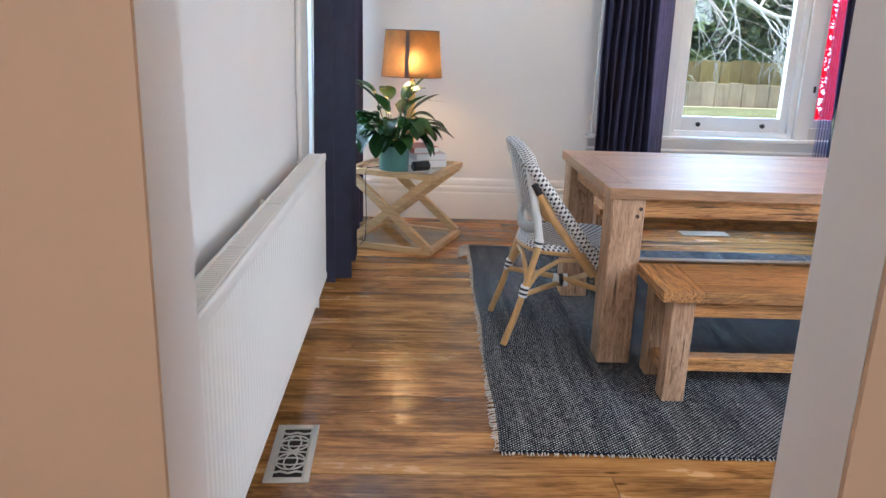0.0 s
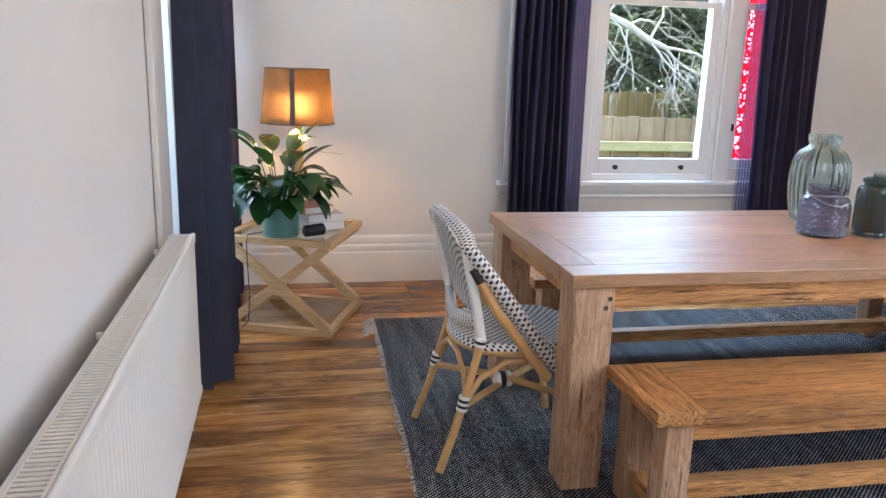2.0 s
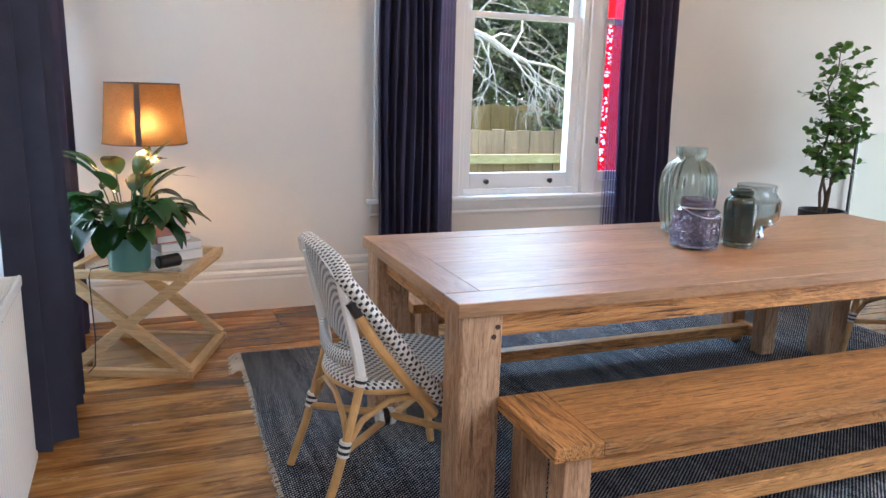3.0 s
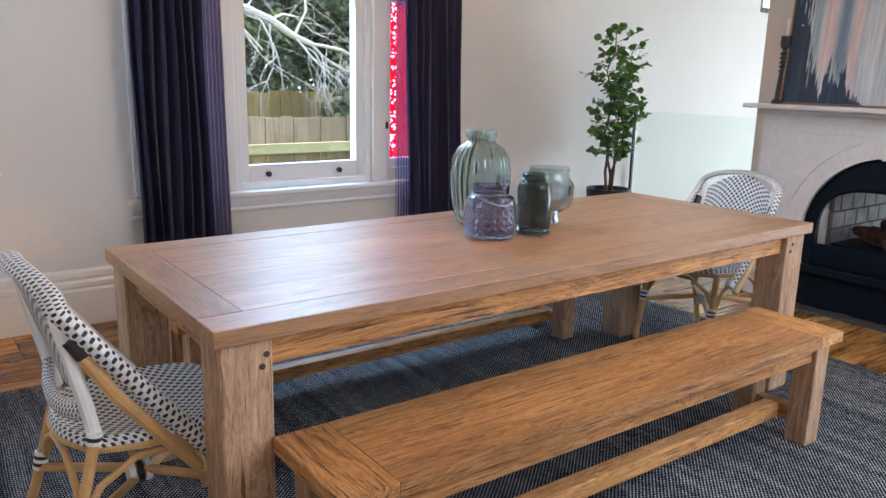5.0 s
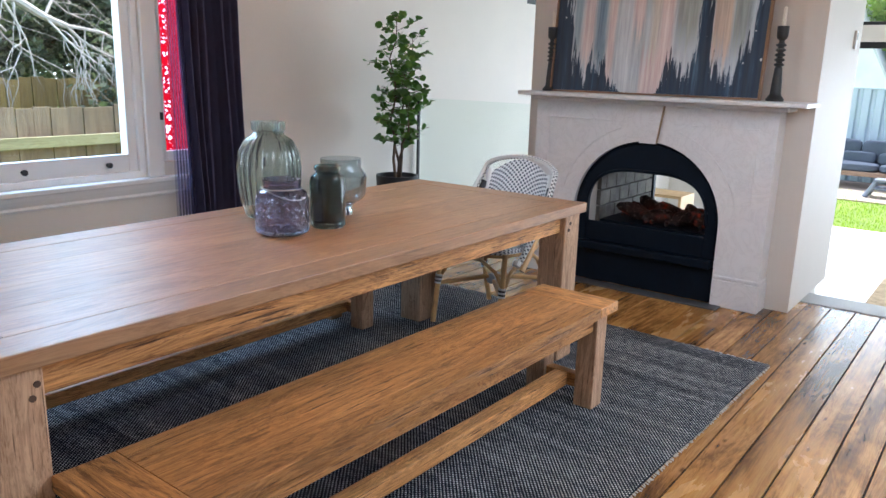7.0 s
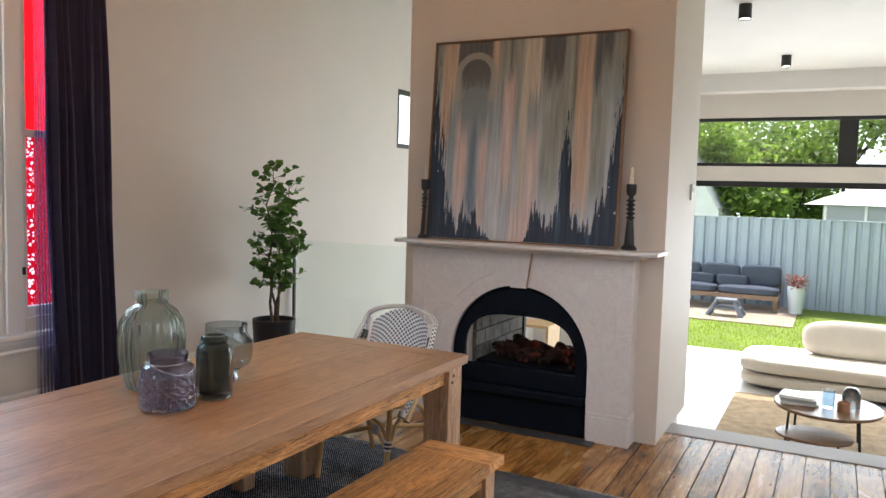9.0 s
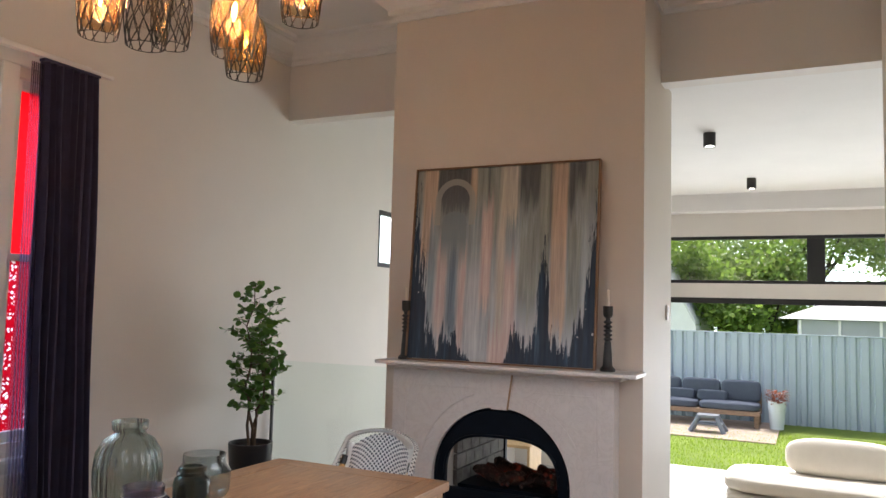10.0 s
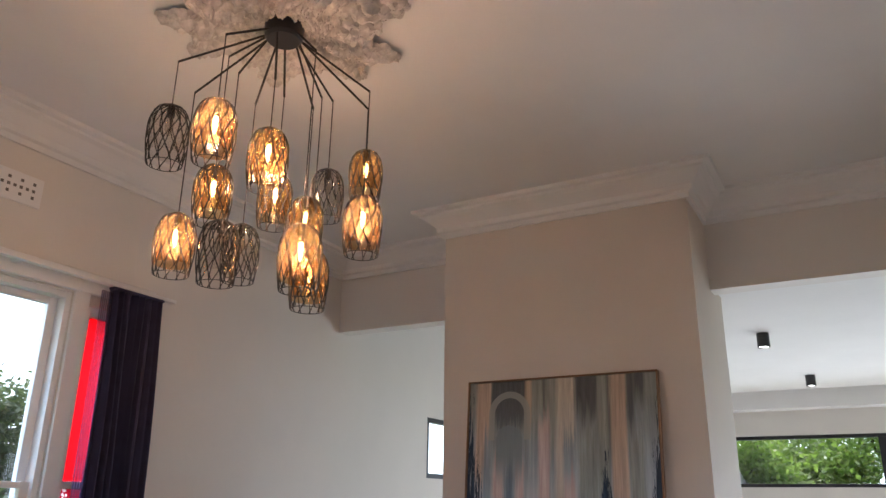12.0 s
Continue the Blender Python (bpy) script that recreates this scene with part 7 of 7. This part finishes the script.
for k in range(7):
    boxpart("post", (-0.03, -3.0 + k * 1.0, 0), (-0.001, -2.93 + k * 1.0, 2.40), white_paint, hs, 0.004)
bm = bmesh.new()
vs = [(-0.25, -3.2, 2.43), (4.2, -3.2, 2.43), (4.2, 3.6, 2.43), (-0.25, 3.6, 2.43), (2, -3.2, 2.90), (2, 2.4, 2.90)]
q = [bm.verts.new(p) for p in vs]
for f in ((0, 3, 5, 4), (1, 4, 5, 2), (0, 4, 1), (3, 2, 5), (0, 1, 2, 3)):
    bm.faces.new([q[k] for k in f])
part("roof", bm, plain("pale_metal_roof", (0.78, 0.78, 0.77), 0.4), hs)
hn = thing("house", pose(27.0, 7.4, GZ), "neighbouring house with a white gable", "house")
bm = bmesh.new()
vs = [(0, -2.1, 0), (5, -2.1, 0), (5, 2.1, 0), (0, 2.1, 0), (0, -2.1, 2.1), (5, -2.1, 2.1), (5, 2.1, 2.1), (0, 2.1, 2.1), (0, 0.0, 6.0), (5, 0.0, 6.0)]
q = [bm.verts.new(p) for p in vs]
for f in ((0, 1, 5, 4), (2, 3, 7, 6), (0, 3, 7, 8, 4), (1, 2, 6, 9, 5)):
    bm.faces.new([q[k] for k in f])
part("wall", bm, plain("white_render", (0.8, 0.8, 0.79), 0.7), hn)
bm = bmesh.new()
for a in ((4, 5, 9, 8), (7, 6, 9, 8)):
    lo = [bm.verts.new(Vector(vs[k]) + Vector((-0.15 if vs[k][0] == 0 else 0.15, 0, 0.02))) for k in a]
    hi = [bm.verts.new(v.co + Vector((0, 0, 0.12))) for v in lo]
    bm.faces.new(lo)
    bm.faces.new(hi)
    for k in range(4):
        bm.faces.new((lo[k], lo[(k + 1) % 4], hi[(k + 1) % 4], hi[k]))
part("roof", bm, plain("pale_roof", (0.6, 0.6, 0.6), 0.5), hn)

# ---- side garden beyond the sash window ----
paling = wood("paling_timber", (0.12, 0.075, 0.045), (0.25, 0.17, 0.105), "z", 0.8, grain=40)
rail_wood = wood("fence_rail", (0.20, 0.16, 0.075), (0.36, 0.30, 0.16), "x", 0.8, grain=40)
tf = thing("timber_fence", pose(0, 8.8, GZ), "weathered timber paling fence with a pale rail", "fence")
pal_me = None
bm = bmesh.new()
box(bm, (0, 0, 0), (0.145, 0.018, 0.915 - GZ), 0.003)
pal_me = finish("paling", bm, paling)
rnd = random.Random(14)
for k in range(46):
    ob = new("paling", pal_me)
    ob.parent = tf
    ob.matrix_local = pose(0.5 + k * 0.15, (k % 2) * 0.012, rnd.uniform(-0.015, 0.012))
for z0, z1 in ((0.56 - GZ, 0.66 - GZ), (-0.2 - GZ, -0.1 - GZ)):
    boxpart("rail", (0.4, -0.05, z0), (7.6, -0.002, z1), rail_wood, tf, 0.004)
yf = thing("timber_fence", pose(0, 11.5, GZ), "tall yellowish timber fence behind the shrubs", "fence")
yel = wood("yellow_paling", (0.20, 0.14, 0.05), (0.38, 0.27, 0.10), "z", 0.8, grain=40)
bm = bmesh.new()
box(bm, (0, 0, 0), (0.145, 0.018, 2.02), 0.003)
yel_me = finish("paling", bm, yel)
for k in range(54):
    ob = new("paling", yel_me)
    ob.parent = yf
    ob.matrix_local = pose(1.0 + k * 0.15, (k % 2) * 0.012, rnd.uniform(-0.02, 0.02))
shrub_leaf = leaf("shrub_leaf", (0.105, 0.138, 0.092), 0.5, 0.25)
for k, (x, y, h) in enumerate(((3.4, 13.3, 4.4), (5.3, 13.4, 4.6), (7.2, 13.3, 4.6), (6.0, 14.6, 5.2), (7.0, 10.9, 3.2), (2.6, 10.9, 3.2))):
    tree(pose(x, y, GZ), h * 0.9, 1.35, 15000, shrub_leaf, 50 + k, "dense grey-green shrub behind the paling fence", 0.07, "shrub", 0.22, (0.08, 0.17), 16)
pale_bark = plain("pale_bark", (0.36, 0.31, 0.27), 0.8, vary=0.2, big=14, bump=0.4, distance=0.004)
bt = thing("bare_tree", pose(1.9, 9.6, GZ), "leafless tree with pale twisting branches", "tree")
rnd = random.Random(77)


def branch(bm, p, d, length, r, depth):
    pts, radii = [p], [r]
    q, e = p.copy(), d.copy()
    for i in range(5):
        e = (e + Vector((rnd.uniform(-0.35, 0.35), rnd.uniform(-0.3, 0.3), rnd.uniform(-0.45, 0.25)))).normalized()
        q = q + e * length / 5
        pts.append(q.copy())
        radii.append(r * (1 - 0.14 * (i + 1)))
    tube(bm, pts, r, 6, radii=radii)
    if depth:
        for k in range(4):
            i = rnd.randint(1, 5)
            nd = (e + Vector((rnd.uniform(-0.9, 0.9), rnd.uniform(-0.7, 0.7), rnd.uniform(-0.9, 0.5)))).normalized()
            branch(bm, pts[i], nd, length * rnd.uniform(0.5, 0.75), max(0.005, radii[i] * 0.5), depth - 1)


bm = bmesh.new()
tube(bm, [(0, 0, 0), (0.05, 0, 1.2), (0.2, 0.05, 2.6)], 0.1, 8, radii=[0.12, 0.1, 0.08])
part("trunk", bm, pale_bark, bt, smooth=True)
bm = bmesh.new()
limb = [Vector(p) for p in ((0.1, 0.0, 2.5), (0.7, -0.15, 2.95), (1.4, -0.28, 2.98), (1.95, -0.3, 2.88), (2.2, -0.3, 2.79), (2.45, -0.32, 2.64), (2.66, -0.3, 2.57))]
tube(bm, limb, 0.05, 8, radii=[0.075, 0.06, 0.052, 0.047, 0.043, 0.036, 0.03])
for at, way, length, thick in ((6, (0.9, 0.1, 0.15), 0.9, 0.020), (6, (0.7, -0.2, -0.35), 0.8, 0.018), (5, (0.3, -0.2, -0.7), 0.7, 0.014), (5, (0.8, 0.1, 0.5), 0.9, 0.016), (4, (-0.3, -0.2, -0.7), 0.8, 0.014),
                               (4, (0.6, 0.0, 0.6), 0.9, 0.016), (3, (0.4, -0.2, -0.6), 0.9, 0.014), (3, (0.5, 0.0, 0.7), 0.9, 0.016), (2, (0.7, -0.2, -0.4), 0.9, 0.014), (2, (0.6, 0.1, 0.8), 1.1, 0.018), (1, (0.8, 0.0, 0.5), 1.4, 0.022)):
    branch(bm, limb[at], Vector(way).normalized(), length, thick, 2 if at > 4 else 1)
branch(bm, Vector((0.2, 0.05, 3.0)), Vector((0.7, 0.0, 0.5)), 2.4, 0.045, 2)
part("branches", bm, pale_bark, bt, smooth=True)

# ---- floor boards ----
bm = bmesh.new()
box(bm, (-1.72, -2.72, -0.15), (5.72, NORTH + 0.001, -0.012))
floor = tagged(new("floor", finish("floor", bm, gap_dark)), "dark stained pine floorboards", "floor", kind="structure")
rnd = random.Random(2)
bw = 0.132
meshes = {}


def board_mesh(length):
    key = round(length, 2)
    if key not in meshes:
        bm = bmesh.new()
        box(bm, (0.0008, 0.0008, -0.0115), (key - 0.0008, bw - 0.0054, 0.0), 0.0020)
        meshes[key] = finish("floorboard", bm, board_wood)
    return meshes[key]


y = NORTH - bw
while y > -2.7:
    x_end = 5.72 if y > SOUTH - 0.2 else 1.45
    x = -1.6 if y < 1.47 else -0.001
    cut = round(rnd.choice((1.2, 1.8, 2.4, 3.0, 3.6, 4.2)), 2)
    for a, b in ((x, min(cut, x_end)), (cut, x_end)):
        if b - a > 0.05:
            ob = new("floorboard", board_mesh(b - a))
            ob.parent = floor
            ob.location = (a, y, 0)
    y -= bw
